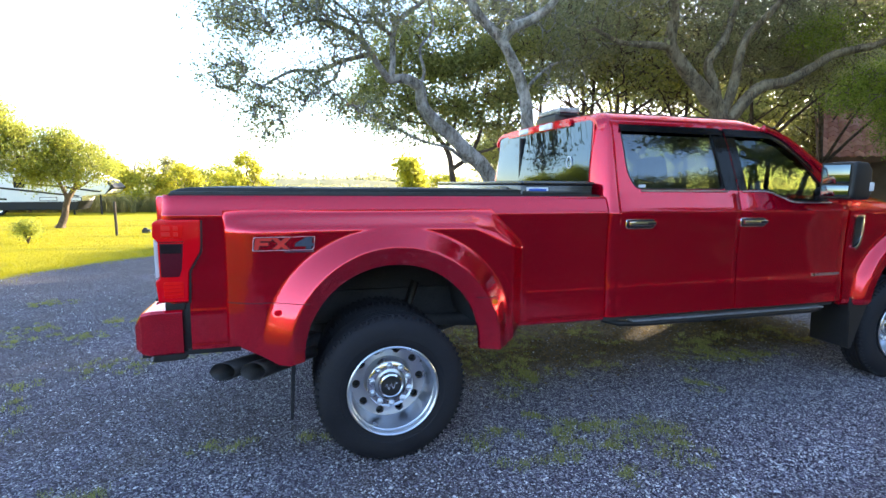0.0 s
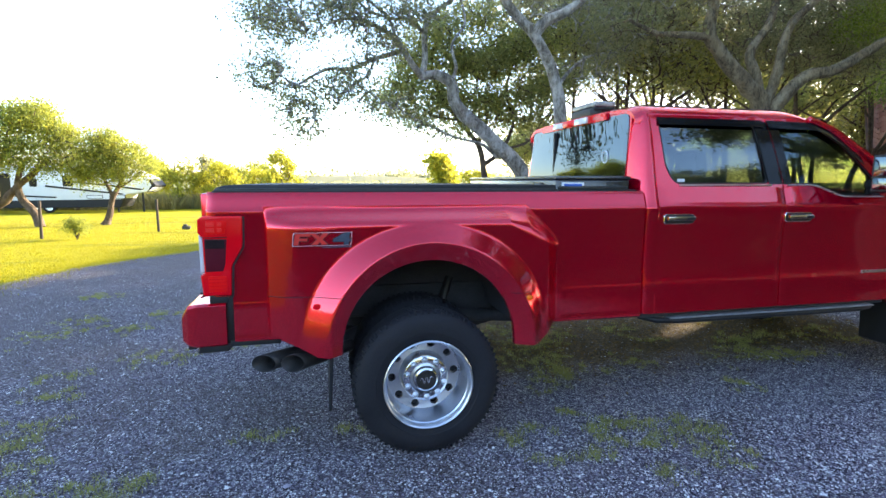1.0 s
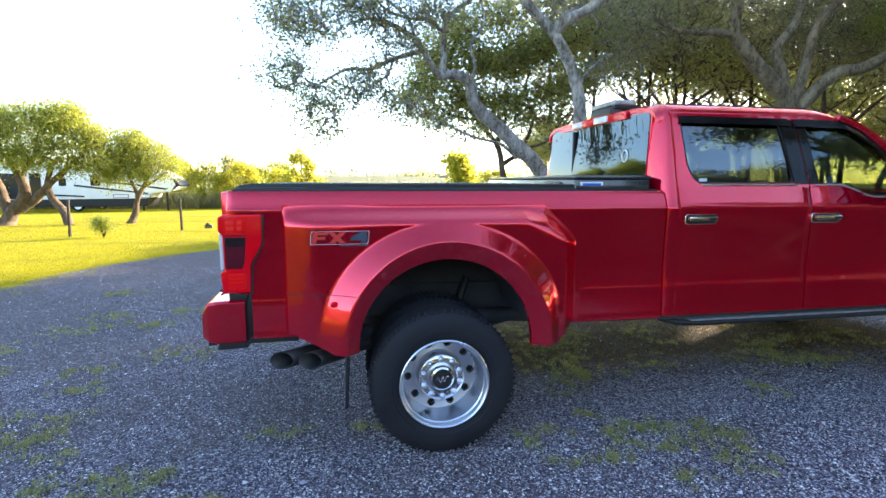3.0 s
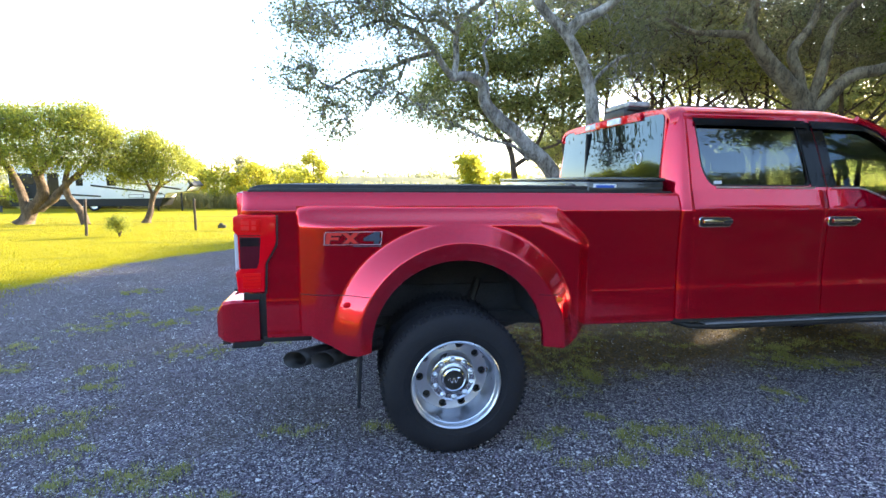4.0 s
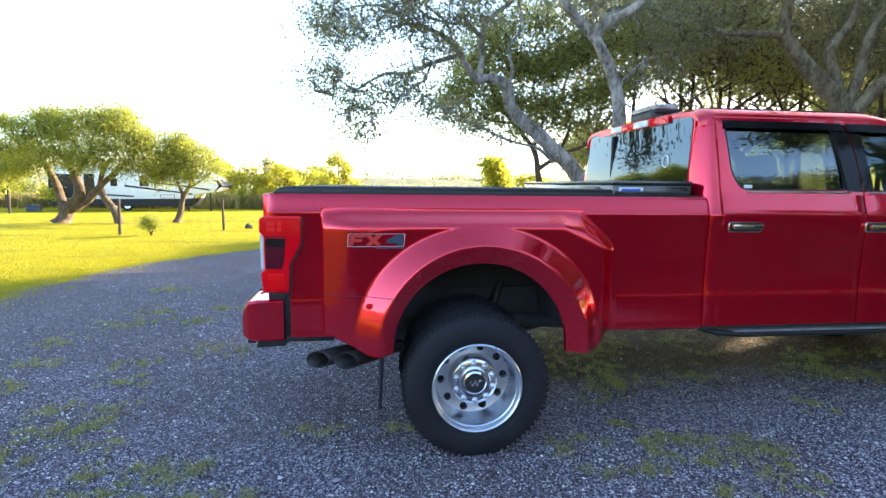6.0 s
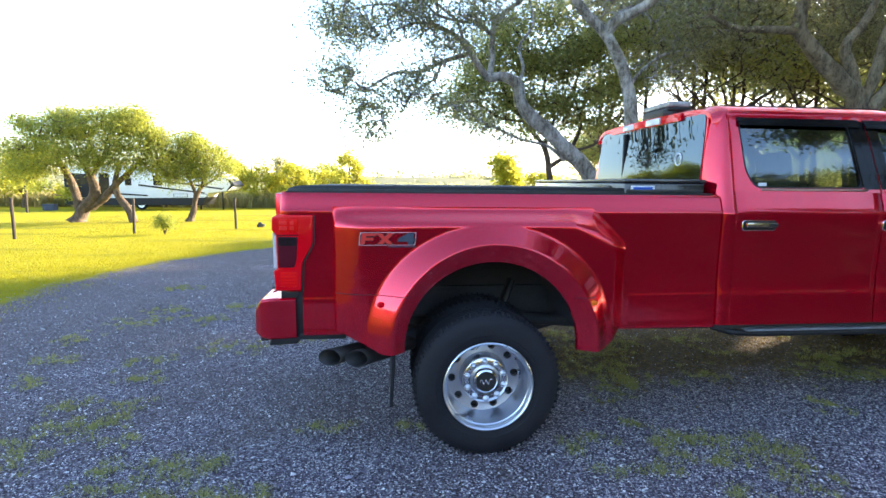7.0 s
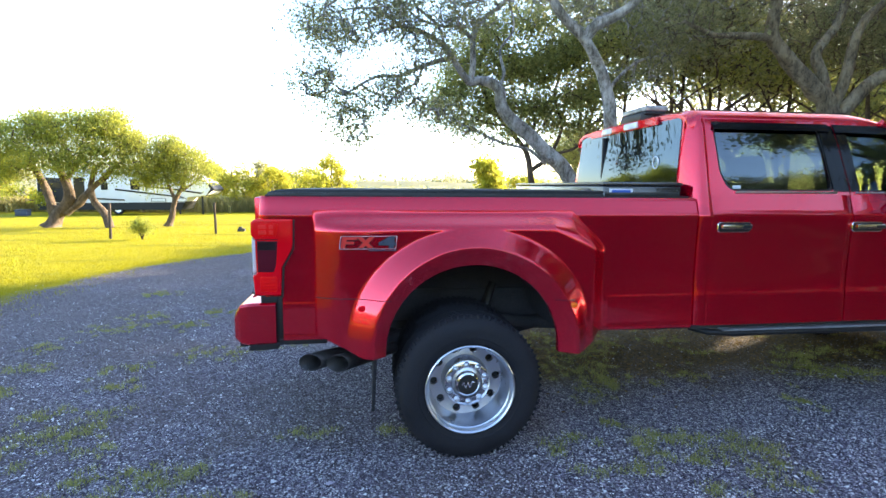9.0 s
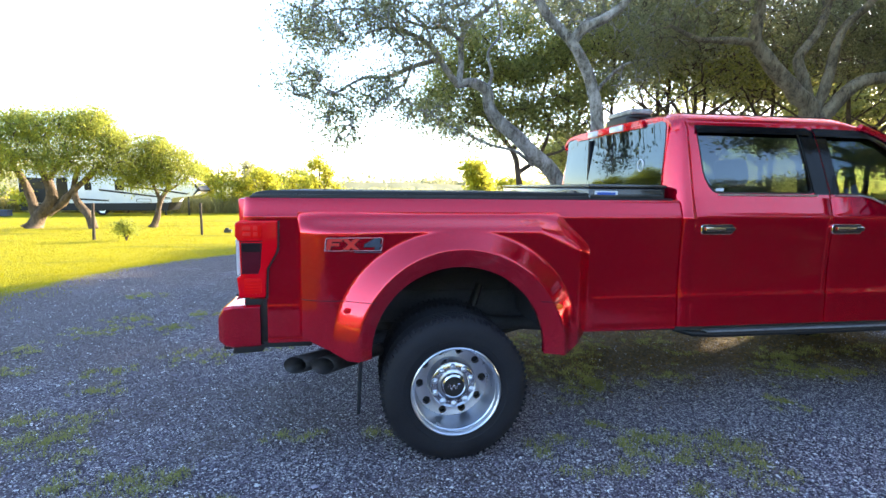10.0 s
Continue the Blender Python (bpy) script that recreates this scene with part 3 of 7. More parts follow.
def blades(centers, per, spread, height, width):
    c = np.repeat(np.asarray(centers, float), per, axis=0)
    n = len(c)
    if np.isscalar(spread):
        c[:, :2] += RNG.normal(0, spread, (n, 2))
    a = RNG.uniform(0, 6.28, n)
    lean = RNG.uniform(0.1, 0.9, n)
    h = height * RNG.uniform(0.4, 1.2, n)
    side = np.stack([np.cos(a), np.sin(a), np.zeros(n)], 1) * width * 0.5
    tip = np.stack([-np.sin(a) * lean * h, np.cos(a) * lean * h, h], 1)
    return np.stack([c - side, c + side, c + tip * 0.6 + side * 0.7 + np.array([0, 0, 0.08]) * h[:, None], c + tip], 1)


def weeds():
    spots = [(-3.30, 2.93, 1.5), (-2.59, 2.95, 1.1), (-3.57, 4.71, 1.2), (-3.21, 3.44, 1.1), (-3.61, 2.28, 0.9), (-3.46, 1.66, 0.9), (-2.58, 1.59, 0.8), (-2.47, 1.19, 0.9), (-2.76, 0.69, 0.8),
             (-2.34, 0.66, 0.7), (-2.25, 0.44, 0.7), (-2.48, 0.38, 0.8), (-2.65, 0.28, 0.8), (-2.72, 0.15, 0.7), (-2.16, 0.17, 0.5), (-2.58, -0.02, 0.6), (-2.10, -0.15, 0.7), (-1.82, -0.14, 0.8),
             (-1.67, -0.21, 0.7), (-1.52, -0.14, 0.5), (-1.96, -0.36, 0.6), (-1.73, -0.41, 0.6), (-1.40, -0.41, 0.6), (-1.23, -0.45, 0.6), (-2.01, 1.90, 1.3), (-0.92, 0.25, 0.6), (-2.38, 3.53, 1.0),
             (1.08, -0.10, 0.9), (1.16, -0.12, 0.7), (1.41, -0.10, 0.7), (1.63, -0.15, 0.7), (1.61, -0.31, 0.9), (1.12, -0.33, 0.7), (0.94, -0.41, 0.6), (1.34, -0.35, 0.6), (1.75, -0.32, 0.8), (1.67, -0.60, 1.0),
             (1.21, -0.64, 0.5), (0.64, -0.03, 0.5), (0.53, -0.16, 0.4), (1.10, 0.68, 0.9), (1.26, 0.84, 0.9), (1.17, 1.46, 1.2), (0.65, -0.41, 0.4), (1.01, 0.13, 0.4), (-3.30, 1.19, 0.8), (-1.50, 2.08, 0.8),
             (1.61, 1.85, 1.4), (1.43, 1.21, 0.8), (2.2, 2.6, 1.6), (3.0, 2.7, 1.6), (1.0, 2.6, 1.5), (0.6, 2.2, 1.2), (2.4, 3.4, 1.8), (4.0, 3.2, 1.8), (2.5, 0.3, 0.8), (2.0, 0.9, 0.9), (-0.46, 0.21, 0.4)]
    cs = []
    for x, y, s in spots:
        k = int(12 * s * s) + 6
        p = RNG.normal(0, 1, (k, 2)) * np.array([0.125, 0.085]) * s + np.array([x, y])
        cs.append(np.column_stack([p, np.full(k, -0.020)]))
    for i in range(24):
        s = RNG.uniform(0.5, 1.1)
        k = int(16 * s * s) + 6
        p = RNG.normal(0, 1, (k, 2)) * np.array([0.17, 0.11]) * s + np.array([RNG.uniform(0.7, 4.6), RNG.uniform(0.75, 2.3)])
        cs.append(np.column_stack([p, np.full(k, -0.020)]))
    q = blades(np.concatenate(cs), 30, 0.021, 0.028, 0.0036)
    ob = quad_cloud("weeds", q, GRASS)
    tagged(ob, "sparse low green weed tufts growing through the gravel", "weeds", kind="stuff")
    # dry leaves under the truck and towards the oaks
    n = 5200
    p = np.column_stack([RNG.uniform(0.6, 5.2, n), 1.85 + RNG.normal(0, 0.55, n), np.full(n, -0.014)])
    q = leaves_at(p, 1, 0.02, 0.036, 0.020, flat=0.0)
    q[:, :, 2] = p[:, 2:3] + (q[:, :, 2] - p[:, 2:3]) * 0.35 + 0.004
    tagged(quad_cloud("leaf_litter", q, DRY_LEAF), "scattered dry brown oak leaves under the truck", "leaves", kind="stuff")
    # lawn grass, thick near the drive and thinner away
    n = 24000
    y = RNG.uniform(2.0, 26.0, n)
    x = np.array([lawn_edge(v) if v < 11 else -1.5 + (v - 11) * 0.2 for v in y]) - np.abs(RNG.normal(0, 1, n)) ** 1.3 * (1.2 + y * 0.22) + RNG.normal(0, 0.28, n)
    z = np.array([ground_z(0, v) for v in y])
    q = blades(np.column_stack([x, y, z]), 3, 0.05, 0.032, 0.007)
    ob = quad_cloud("lawn_grass", q, LAWN)
    tagged(ob, "bright sunlit mown lawn grass along the drive", "grass", kind="stuff")


weeds()


# ---- pickup truck ----
YC = 1.015                          # centre line of the truck; its near side is y = 0
PROF_Z = [0.60, 0.63, 0.655, 0.675, 0.688, 0.697, 0.78, 0.845, 0.870, 0.880, 0.92, 1.0, 1.15, 1.30, 1.355, 1.368, 1.376, 1.388, 1.43, 1.455, 1.47]
PROF_Y = [0.035, 0.004, -0.0150, -0.0200, -0.0192, -0.0180, -0.0153, -0.0136, -0.0124, -0.0113, -0.0090, -0.0066, -0.0090, -0.0158, -0.020, -0.020, -0.014, -0.008, 0.007, 0.018, 0.034]


def sstep(a, b, x):
    t = min(1.0, max(0.0, (x - a) / (b - a)))
    return t * t * (3 - 2 * t)


def slope(a, b, x, c=0.2):
    """A straight ramp from 0 to 1 with small rounded ends."""
    t = min(1.0, max(0.0, (x - a) / (b - a)))
    if t < c:
        v = t * t / (2 * c)
    elif t < 1 - c:
        v = t - c / 2
    else:
        v = 1 - c - (1 - t) ** 2 / (2 * c)
    return v / (1 - c)


def body_y(z):
    return float(np.interp(z, PROF_Z, PROF_Y))


def cab_y(x, z):
    """The cab's side: the body's line to the belt, then the leaning glass house."""
    if z < 1.376:
        return body_y(z)
    return float(np.interp(z, [1.376, 1.388, 1.43, 1.49, 1.56, 1.80, 1.92, 1.97, 2.0], [-0.014, -0.009, 0.004, 0.022, 0.040, 0.095, 0.130, 0.155, 0.19]))


def arch_e(x, z, xc, z0, a, b):
    return math.sqrt(((x - xc) / a) ** 2 + (max(0.0, z - z0) / b) ** 2)


def arch_columns(x0, x1, xc, a, extra=()):
    t = np.linspace(-math.pi / 2, math.pi / 2, 61)
    xs = list(np.arange(x0, xc - a, 0.02)) + list(xc + a * np.sin(t)) + list(np.arange(xc + a + 0.015, x1, 0.02)) + [x1] + list(extra)
    return sorted(set(round(float(v), 4) for v in xs))


def bed_side():
    xs = arch_columns(-1.155, 1.424, 0.02, 0.56, (-1.15, -1.145, -1.135, -1.12, -1.10, -1.0365, -1.0355))
    rows = []
    for x in xs:
        d = abs(x - 0.02)
        zb = 0.665 if d >= 0.56 else 0.62 + 0.54 * math.sqrt(max(0, 1 - (d / 0.56) ** 2)) + 0.03
        zb = min(max(zb, 0.665), 1.2)
        if x < -1.036:
            zb = 0.915
        zs = sorted(set([zb] + [z for z in PROF_Z if z > zb + 0.004] + list(np.linspace(zb, 1.36, 4)[1:])))
        v = np.interp(np.linspace(0, 1, 4 * len(zs) - 3 if zb < 0.67 else 53), np.linspace(0, 1, len(zs)), zs)
        v = np.interp(np.linspace(0, 1, 53), np.linspace(0, 1, len(v)), v)
        corner = 0.045 * (1 - math.sqrt(max(0, 1 - (max(0, -1.10 - x) / 0.055) ** 2)))
        rows.append([(x, body_y(z) + corner, z) for z in v])
    return shell(rows, (0, 0.04, 0))


F_XC, F_Z0, F_A, F_B, F_CREST = 0.02, 0.62, 0.49, 0.48, 1.20


def fender_y(x, z):
    """The wide rear wing: a box-like bulge with a raised band round the wheel opening."""
    top = 1.385 - 0.93 * max(0.0, x - 0.62)
    shoulder = min(top - 0.045, 1.292 - 0.45 * max(0.0, x - 0.49))
    d = max(0.0, x + 0.864)
    r = 0.30 * slope(0.0, 0.016, d, 0.3) + 0.70 * (1 - (1 - min(1.0, d / 0.19)) ** 1.8)
    f = 1 - slope(0.715, 0.845, x, 0.2)
    t = 1 - slope(shoulder - 0.006, top, z, 0.38)
    bulge = 0.112 * r * f * t
    e = arch_e(x, z, F_XC, F_Z0, F_A, F_B)
    up = max(0.0, z - F_Z0) / F_B / max(e, 0.01)
    crest = F_CREST - 0.065 * max(0.0, (F_XC - x) / F_A / max(e, 0.01)) ** 2
    g = 1 - slope(crest, 1.47 - 0.045 * up ** 4, e, 0.14)
    lip = 0.050 * (1 - min(1.0, max(0.0, (e - 1.0) / (crest - 1.0))))
    band = 0.086 * g * min(1.0, r * 1.2) * (1 - slope(0.60, 0.80, x, 0.2)) - lip * f
    return -(0.012 + bulge + band) + min(0.0, body_y(min(max(z, 0.70), 1.36))) * 0.4


def fender():
    a2 = F_A * F_CREST
    xs = arch_columns(-0.862, 0.87, F_XC, F_A, list(np.arange(-0.858, 0.87, 0.0125)) + [-0.86, -0.855, 0.865, F_XC - a2, F_XC + a2, F_XC - a2 - 0.004, F_XC + a2 + 0.004])
    rows = []
    for x in xs:
        d = abs(x - F_XC)
        if d < F_A:
            zb = max(F_Z0 + F_B * math.sqrt(max(0, 1 - (d / F_A) ** 2)), 0.600)
        elif x < 0:
            zb = 0.60 + 0.115 * max(0.0, (-0.60 - x) / 0.26)
        else:
            zb = 0.592 + 0.10 * sstep(0.64, 0.86, x)
        zt = 1.392 - 0.93 * max(0.0, x - 0.62)
        zc = F_Z0 + F_B * math.sqrt(max(0.0, F_CREST ** 2 - (d / F_A) ** 2))
        zc = max(zc, zb + 0.10)
        zs = list(zb + (zc - zb) * np.linspace(0, 1, 16)) + list(zc + (zt - zc) * np.linspace(0, 1, 38)[1:])
        rows.append([(x, fender_y(x, z), z) for z in zs])
    return shell(rows, (0, 0.035, 0))


def tyre_geo():
    prof = [(0.262, -0.096), (0.285, -0.110), (0.30, -0.112), (0.303, -0.116), (0.33, -0.118), (0.345, -0.116), (0.365, -0.112), (0.385, -0.100), (0.400, -0.084), (0.407, -0.070)]
    for c in (-0.048, -0.016, 0.016, 0.048):
        prof += [(0.409, c - 0.006), (0.398, c - 0.004), (0.398, c + 0.004), (0.409, c + 0.006)]
    prof += [(0.407, 0.070), (0.400, 0.084), (0.385, 0.100), (0.365, 0.112), (0.33, 0.118), (0.285, 0.110), (0.262, 0.096), (0.25, 0.05), (0.25, -0.05)]
    prof = [(0.250 + (r - 0.262) * 1.162 if r >= 0.262 else 0.238, h) for r, h in prof]
    geos = [lathe(prof, 72, closed=True)]
    blk = box((-0.008, -0.012, -0.006), (0.008, 0.012, 0.006), 0.002, 1)
    for i in range(72):
        a = 2 * math.pi * (i + 0.5) / 72
        for side in (-1, 1):
            m = Matrix.Rotation(-a, 4, "Y") @ Matrix.Translation((0.413, side * 0.081, 0)) @ Matrix.Rotation(side * radians(50), 4, "Z")
            geos.append(moved(blk, m))
    return join(*geos)


def rim_geo(holes=10):
    barrel = lathe([(0.262, -0.098), (0.270, -0.108), (0.270, -0.117), (0.264, -0.121), (0.257, -0.117), (0.252, -0.104), (0.250, -0.085),
                    (0.244, -0.080), (0.240, -0.05), (0.238, -0.01), (0.235, 0.050), (0.229, 0.070)], 64)
    back = lathe([(0.262, -0.098), (0.250, -0.09), (0.246, 0.0), (0.25, 0.09), (0.262, 0.098)], 48)
    geos = [barrel, back]
    # dished disc with hand holes
    r0, r1, rc, rh = 0.229, 0.150, 0.197, 0.0245
    dish = lambda r: 0.070 + (0.229 - r) * 0.10
    for i in range(holes):
        a0 = 2 * math.pi * i / holes
        da = math.pi / holes
        outer = []
        for k in range(5):
            outer.append((r0, a0 - da + 2 * da * k / 4))
        for k in range(1, 4):
            outer.append((r0 + (r1 - r0) * k / 4, a0 + da))
        for k in range(5):
            outer.append((r1, a0 + da - 2 * da * k / 4))
        for k in range(1, 4):
            outer.append((r1 + (r0 - r1) * k / 4, a0 - da))
        op = [(r * math.cos(a), r * math.sin(a)) for r, a in outer]
        cx, cz = rc * math.cos(a0), rc * math.sin(a0)
        ip = []
        for x, z in op:
            d = math.hypot(x - cx, z - cz)
            ip.append((cx + (x - cx) / d * rh, cz + (z - cz) / d * rh))
        n = len(op)
        vs, fs = [], []
        for ring in range(4):
            for (x, z), (u, w) in zip(op, ip):
                t = (0, 0.75, 1, 1)[ring]
                px, pz = x + (u - x) * t, z + (w - z) * t
                vs.append((px, dish(math.hypot(px, pz)) + (0.03 if ring == 3 else 0.0), pz))
        for ring in range(3):
            for k in range(n):
                a, b = ring * n + k, ring * n + (k + 1) % n
                fs.append((a, b, b + n, a + n))
        geos.append((vs, fs))
    hub = lathe([(0.150, 0.0779), (0.146, 0.070), (0.144, 0.014), (0.137, 0.004), (0.090, 0.002), (0.082, -0.004), (0.066, -0.006)], 48)
    geos.append(hub)
    return join(*geos)


def cap_geo():
    return lathe([(0.074, 0.004), (0.074, -0.018), (0.069, -0.030), (0.059, -0.035), (0.058, -0.033), (0.0005, -0.034)], 40)


def lug_geo():
    return lathe([(0.0190, 0.004), (0.0185, -0.012), (0.0145, -0.015), (0.0135, -0.024), (0.009, -0.028), (0.0005, -0.029)], 12)


WHEEL_MESH = {}


def wheel(truck, x, y, out, spin=0.0, full=True):
    """A wheel at a hub. out: -1 faces -y, 1 faces +y."""
    if not WHEEL_MESH:
        WHEEL_MESH["tyre"] = to_mesh("tyre", *tyre_geo(), RUBBER, 40)
        rv, rf = rim_geo()
        WHEEL_MESH["rim"] = to_mesh("rim", [(x * 0.955, y, z * 0.955) for x, y, z in rv], rf, ALUM, 40)
        WHEEL_MESH["cap"] = to_mesh("hub_cap", *cap_geo(), CHROME, 40)
        WHEEL_MESH["disc"] = to_mesh("cap_disc", *lathe([(0.058, -0.0345), (0.057, -0.0365), (0.0005, -0.0380)], 32), DARKMET, 40)
        WHEEL_MESH["flange"] = to_mesh("lug_flange", *lathe([(0.134, 0.004), (0.134, -0.008), (0.129, -0.012), (0.096, -0.012), (0.090, -0.006)], 48), CHROME, 40)
        WHEEL_MESH["lug"] = to_mesh("lug_nut", *lug_geo(), ALUM, 40)
        zig = [(-0.036, -0.002), (-0.025, 0.016), (-0.014, -0.016), (0.0, 0.016), (0.011, -0.016), (0.024, 0.016), (0.037, 0.013)]
        WHEEL_MESH["mark"] = to_mesh("cap_emblem", *tube(spline([(a, -0.0395, b) for a, b in zig], 4), [0.0044] * 25, 6), CHROME, 60)
        WHEEL_MESH["plain"] = to_mesh("rim", *lathe([(0.262, -0.098), (0.268, -0.115), (0.255, -0.112), (0.245, -0.05), (0.22, 0.0), (0.12, 0.01), (0.02, 0.01)], 40), DARKMET, 40)
        WHEEL_MESH["hubface"] = to_mesh("brake_disc", *lathe([(0.22, 0.135), (0.21, 0.122), (0.02, 0.122)], 40), UNDER, 40)
    w = new("wheel")
    w.parent = truck
    w.matrix_basis = pose(x, y, 0.393, 0, 0, 0 if out < 0 else 180) @ pose(0, 0, 0, 0, spin, 0)
    def put(name, key):
        ob = new(name, WHEEL_MESH[key])
        ob.parent = w
        return ob
    put("tyre", "tyre")
    if not full:
        put("rim", "plain")
        return w
    put("rim", "rim")["label"] = "deep-dished polished aluminium rim"
    put("hub_cap", "cap")
    put("lug_flange", "flange")
    put("cap_disc", "disc")
    put("cap_emblem", "mark").matrix_basis = pose(0, 0, 0, 0, -spin, 0)
    put("brake_disc", "hubface")
    for i in range(10):
        a = 2 * math.pi * (i + 0.5) / 10
        ob = put("lug_nut", "lug")
        ob.location = (0.112 * math.cos(a), 0.0, 0.112 * math.sin(a))
    return w


def door_panel(x0, x1, ztop):
    xs = np.linspace(x0, x1, 30)
    rows = []
    base = [z for z in PROF_Z if 0.66 < z < 1.37] + [1.1, 1.2, 0.8]
    for x in xs:
        zt = ztop(x)
        zs = sorted(base + [1.372, 1.376, 1.388, 1.40] + list(np.linspace(1.405, zt, 6)))
        edge = 0.006 * (1 - min(1.0, min(x - x0, x1 - x) / 0.012))
        rows.append([(x, cab_y(x, z) + edge, z) for z in zs])
    return shell(rows, (0, 0.05, 0))


def handle_set(door, x, z):
    y = body_y(z)
    part("handle_cup", prism(rounded([(x - 0.112, z - 0.034), (x + 0.112, z - 0.034), (x + 0.112, z + 0.030), (x - 0.112, z + 0.030)], 0.020), y - 0.004, y + 0.012, "y", 0.003, 1), CHROME, door, "chrome handle surround")
    part("handle_recess", prism(rounded([(x - 0.105, z - 0.028), (x + 0.105, z - 0.028), (x + 0.105, z + 0.026), (x - 0.105, z + 0.026)], 0.016), y - 0.0060, y + 0.002), BLACK, door)
    grip = box((x - 0.100, y - 0.034, z - 0.012), (x + 0.100, y - 0.012, z + 0.016), 0.006, 3)
    part("door_handle", grip, CHROME, door, "chrome door handle")
    part("lock_pad", box((x + 0.035, y - 0.0358, z - 0.008), (x + 0.096, y - 0.030, z + 0.010), 0.002, 1), BLACK, door, "black lock pad on the handle")


def pickup():
    truck = new("pickup_truck")
    tagged(truck, "dark red lifted crew-cab dually pickup truck parked on gravel", "truck")
    # -- bed --
    g = bed_side()
    part("bed_side", g, RED, truck, angle=28)
    part("bed_side", mirrored(g), RED, truck, angle=28)
    g = fender()
    near = part("fender", g, RED, truck, "flared red rear fender", angle=40)
    far = part("fender", mirrored(g), RED, truck, "flared red rear fender", angle=40)
    for ob, sgn in ((near, 1), (far, -1)):
        fy = lambda v, s=sgn: v if s > 0 else 2 * YC - v
        for x, z, mat, nm in ((-0.596, 0.868, LENS_RED, "marker_light"), (0.578, 0.871, LENS_AMBER, "marker_light")):
            y = fy(fender_y(x, z))
            lens = lathe([(0.019, 0.006), (0.019, -0.004), (0.014, -0.010), (0.0005, -0.012)], 18)
            lens = [(a * 1.25, b, c * 0.85) for a, b, c in lens[0]], lens[1]
            part(nm, moved(lens, pose(x, y, z, 0, 0, 0 if sgn > 0 else 180)), mat, ob, "red marker lens" if mat is LENS_RED else "amber marker lens")
        # seam along the wing's lower piece
        part("seam", tube([(u, fy(fender_y(u, 0.917) - 0.0002), 0.917) for u in np.linspace(-0.85, -0.44, 22)], [0.0020] * 22, 5), BLACK, ob)
        part("seam", tube([(u, fy(fender_y(u, 0.900) - 0.0002), 0.900) for u in np.linspace(0.475, 0.60, 8)], [0.0020] * 8, 5), BLACK, ob)
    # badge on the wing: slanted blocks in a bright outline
    bx, bz = -0.56, 1.225
    by = min(fender_y(bx - 0.13, bz), fender_y(bx + 0.13, bz))
    badge = part("badge", prism(rounded([(-0.155, -0.036), (0.150, -0.036), (0.155, 0.036), (-0.150, 0.036)], 0.006, 2), -0.0035, 0.004, "y", 0.0012, 1), RED, near, "sporty red, black and grey badge")
    badge.matrix_basis = pose(bx, by - 0.002, bz, 0, 0, 0)
    def grown(outline, d):
        n = len(outline)
        area = sum(outline[i][0] * outline[(i + 1) % n][1] - outline[(i + 1) % n][0] * outline[i][1] for i in range(n))
        s, res = (1 if area > 0 else -1), []
        for i in range(n):
            p, q, r = Vector(outline[i - 1]), Vector(outline[i]), Vector(outline[(i + 1) % n])
            u, v = (q - p).normalized(), (r - q).normalized()
            nu, nv = Vector((u.y, -u.x)) * s, Vector((v.y, -v.x)) * s
            w = (nu + nv).normalized()
            res.append(tuple(q + w * (d / max(0.5, w.dot(nu)))))
        return res
    def badge_piece(name, outline, mat, lift):
        part(name, prism(outline, -0.0035 - lift, -0.003), mat, badge)
        part("outline", prism(grown(outline, 0.0026), -0.0025 - lift, -0.003), BLACK, badge)
    badge_piece("red_block", [(-0.148, -0.030), (-0.125, -0.030), (-0.120, -0.008), (-0.078, -0.008), (-0.076, 0.006), (-0.117, 0.006), (-0.114, 0.016), (-0.062, 0.016), (-0.058, 0.031), (-0.138, 0.031)], BADGE_RED, 0.003)
    badge_piece("red_cross", [(-0.0574, -0.028), (-0.0274, -0.028), (-0.014, -0.0152), (-0.0006, -0.028), (0.0274, -0.028), (0.0, -0.0019), (0.0346, 0.031), (0.0046, 0.031), (-0.015, 0.0124), (-0.0346, 0.031), (-0.0626, 0.031), (-0.029, -0.001)], BADGE_RED, 0.003)
    badge_piece("grey_block", [(0.055, -0.014), (0.112, -0.014), (0.110, -0.030), (0.134, -0.030), (0.136, -0.014), (0.146, -0.014), (0.148, 0.000), (0.138, 0.000), (0.141, 0.031), (0.112, 0.031), (0.057, 0.000)], BADGE_GREY, 0.003)
    part("rim_line", ring_plate(resample([(-0.154, -0.035), (0.149, -0.035), (0.154, 0.035), (-0.149, 0.035)], 40), resample([(-0.151, -0.033), (0.1465, -0.033), (0.1512, 0.033), (-0.1465, 0.033)], 40), 2, lambda x, z: -0.0052, 0.002), BADGE_RIM, badge)
    part("bar_print", box((0.0, -0.0045, -0.0455), (0.15, -0.001, -0.0405), 0.0005, 1), BADGE_GREY, badge)
    # wheel well liners, rails, floor
    liner = []
    for a in np.linspace(math.radians(5), math.radians(175), 30):
        liner.append([(F_XC + 0.56 * math.cos(a), y, 0.62 + 0.535 * math.sin(a)) for y in (-0.10, 0.0, 0.2, 0.45, 0.62)])
    for m in (lambda q: q, mirrored):
        part("wheel_well", m(shell(liner, (0, 0, 0.012))), UNDER, truck)
        part("well_panel", m(prism([(-0.55, 0.60), (0.58, 0.60), (0.55, 0.95), (0.30, 1.15), (-0.27, 1.15), (-0.52, 0.95)], 0.60, 0.63)), UNDER, truck)
        part("rail_cap", m(box((-1.12, 0.030, 1.462), (1.39, 0.095, 1.478), 0.006)), BLACK, truck)
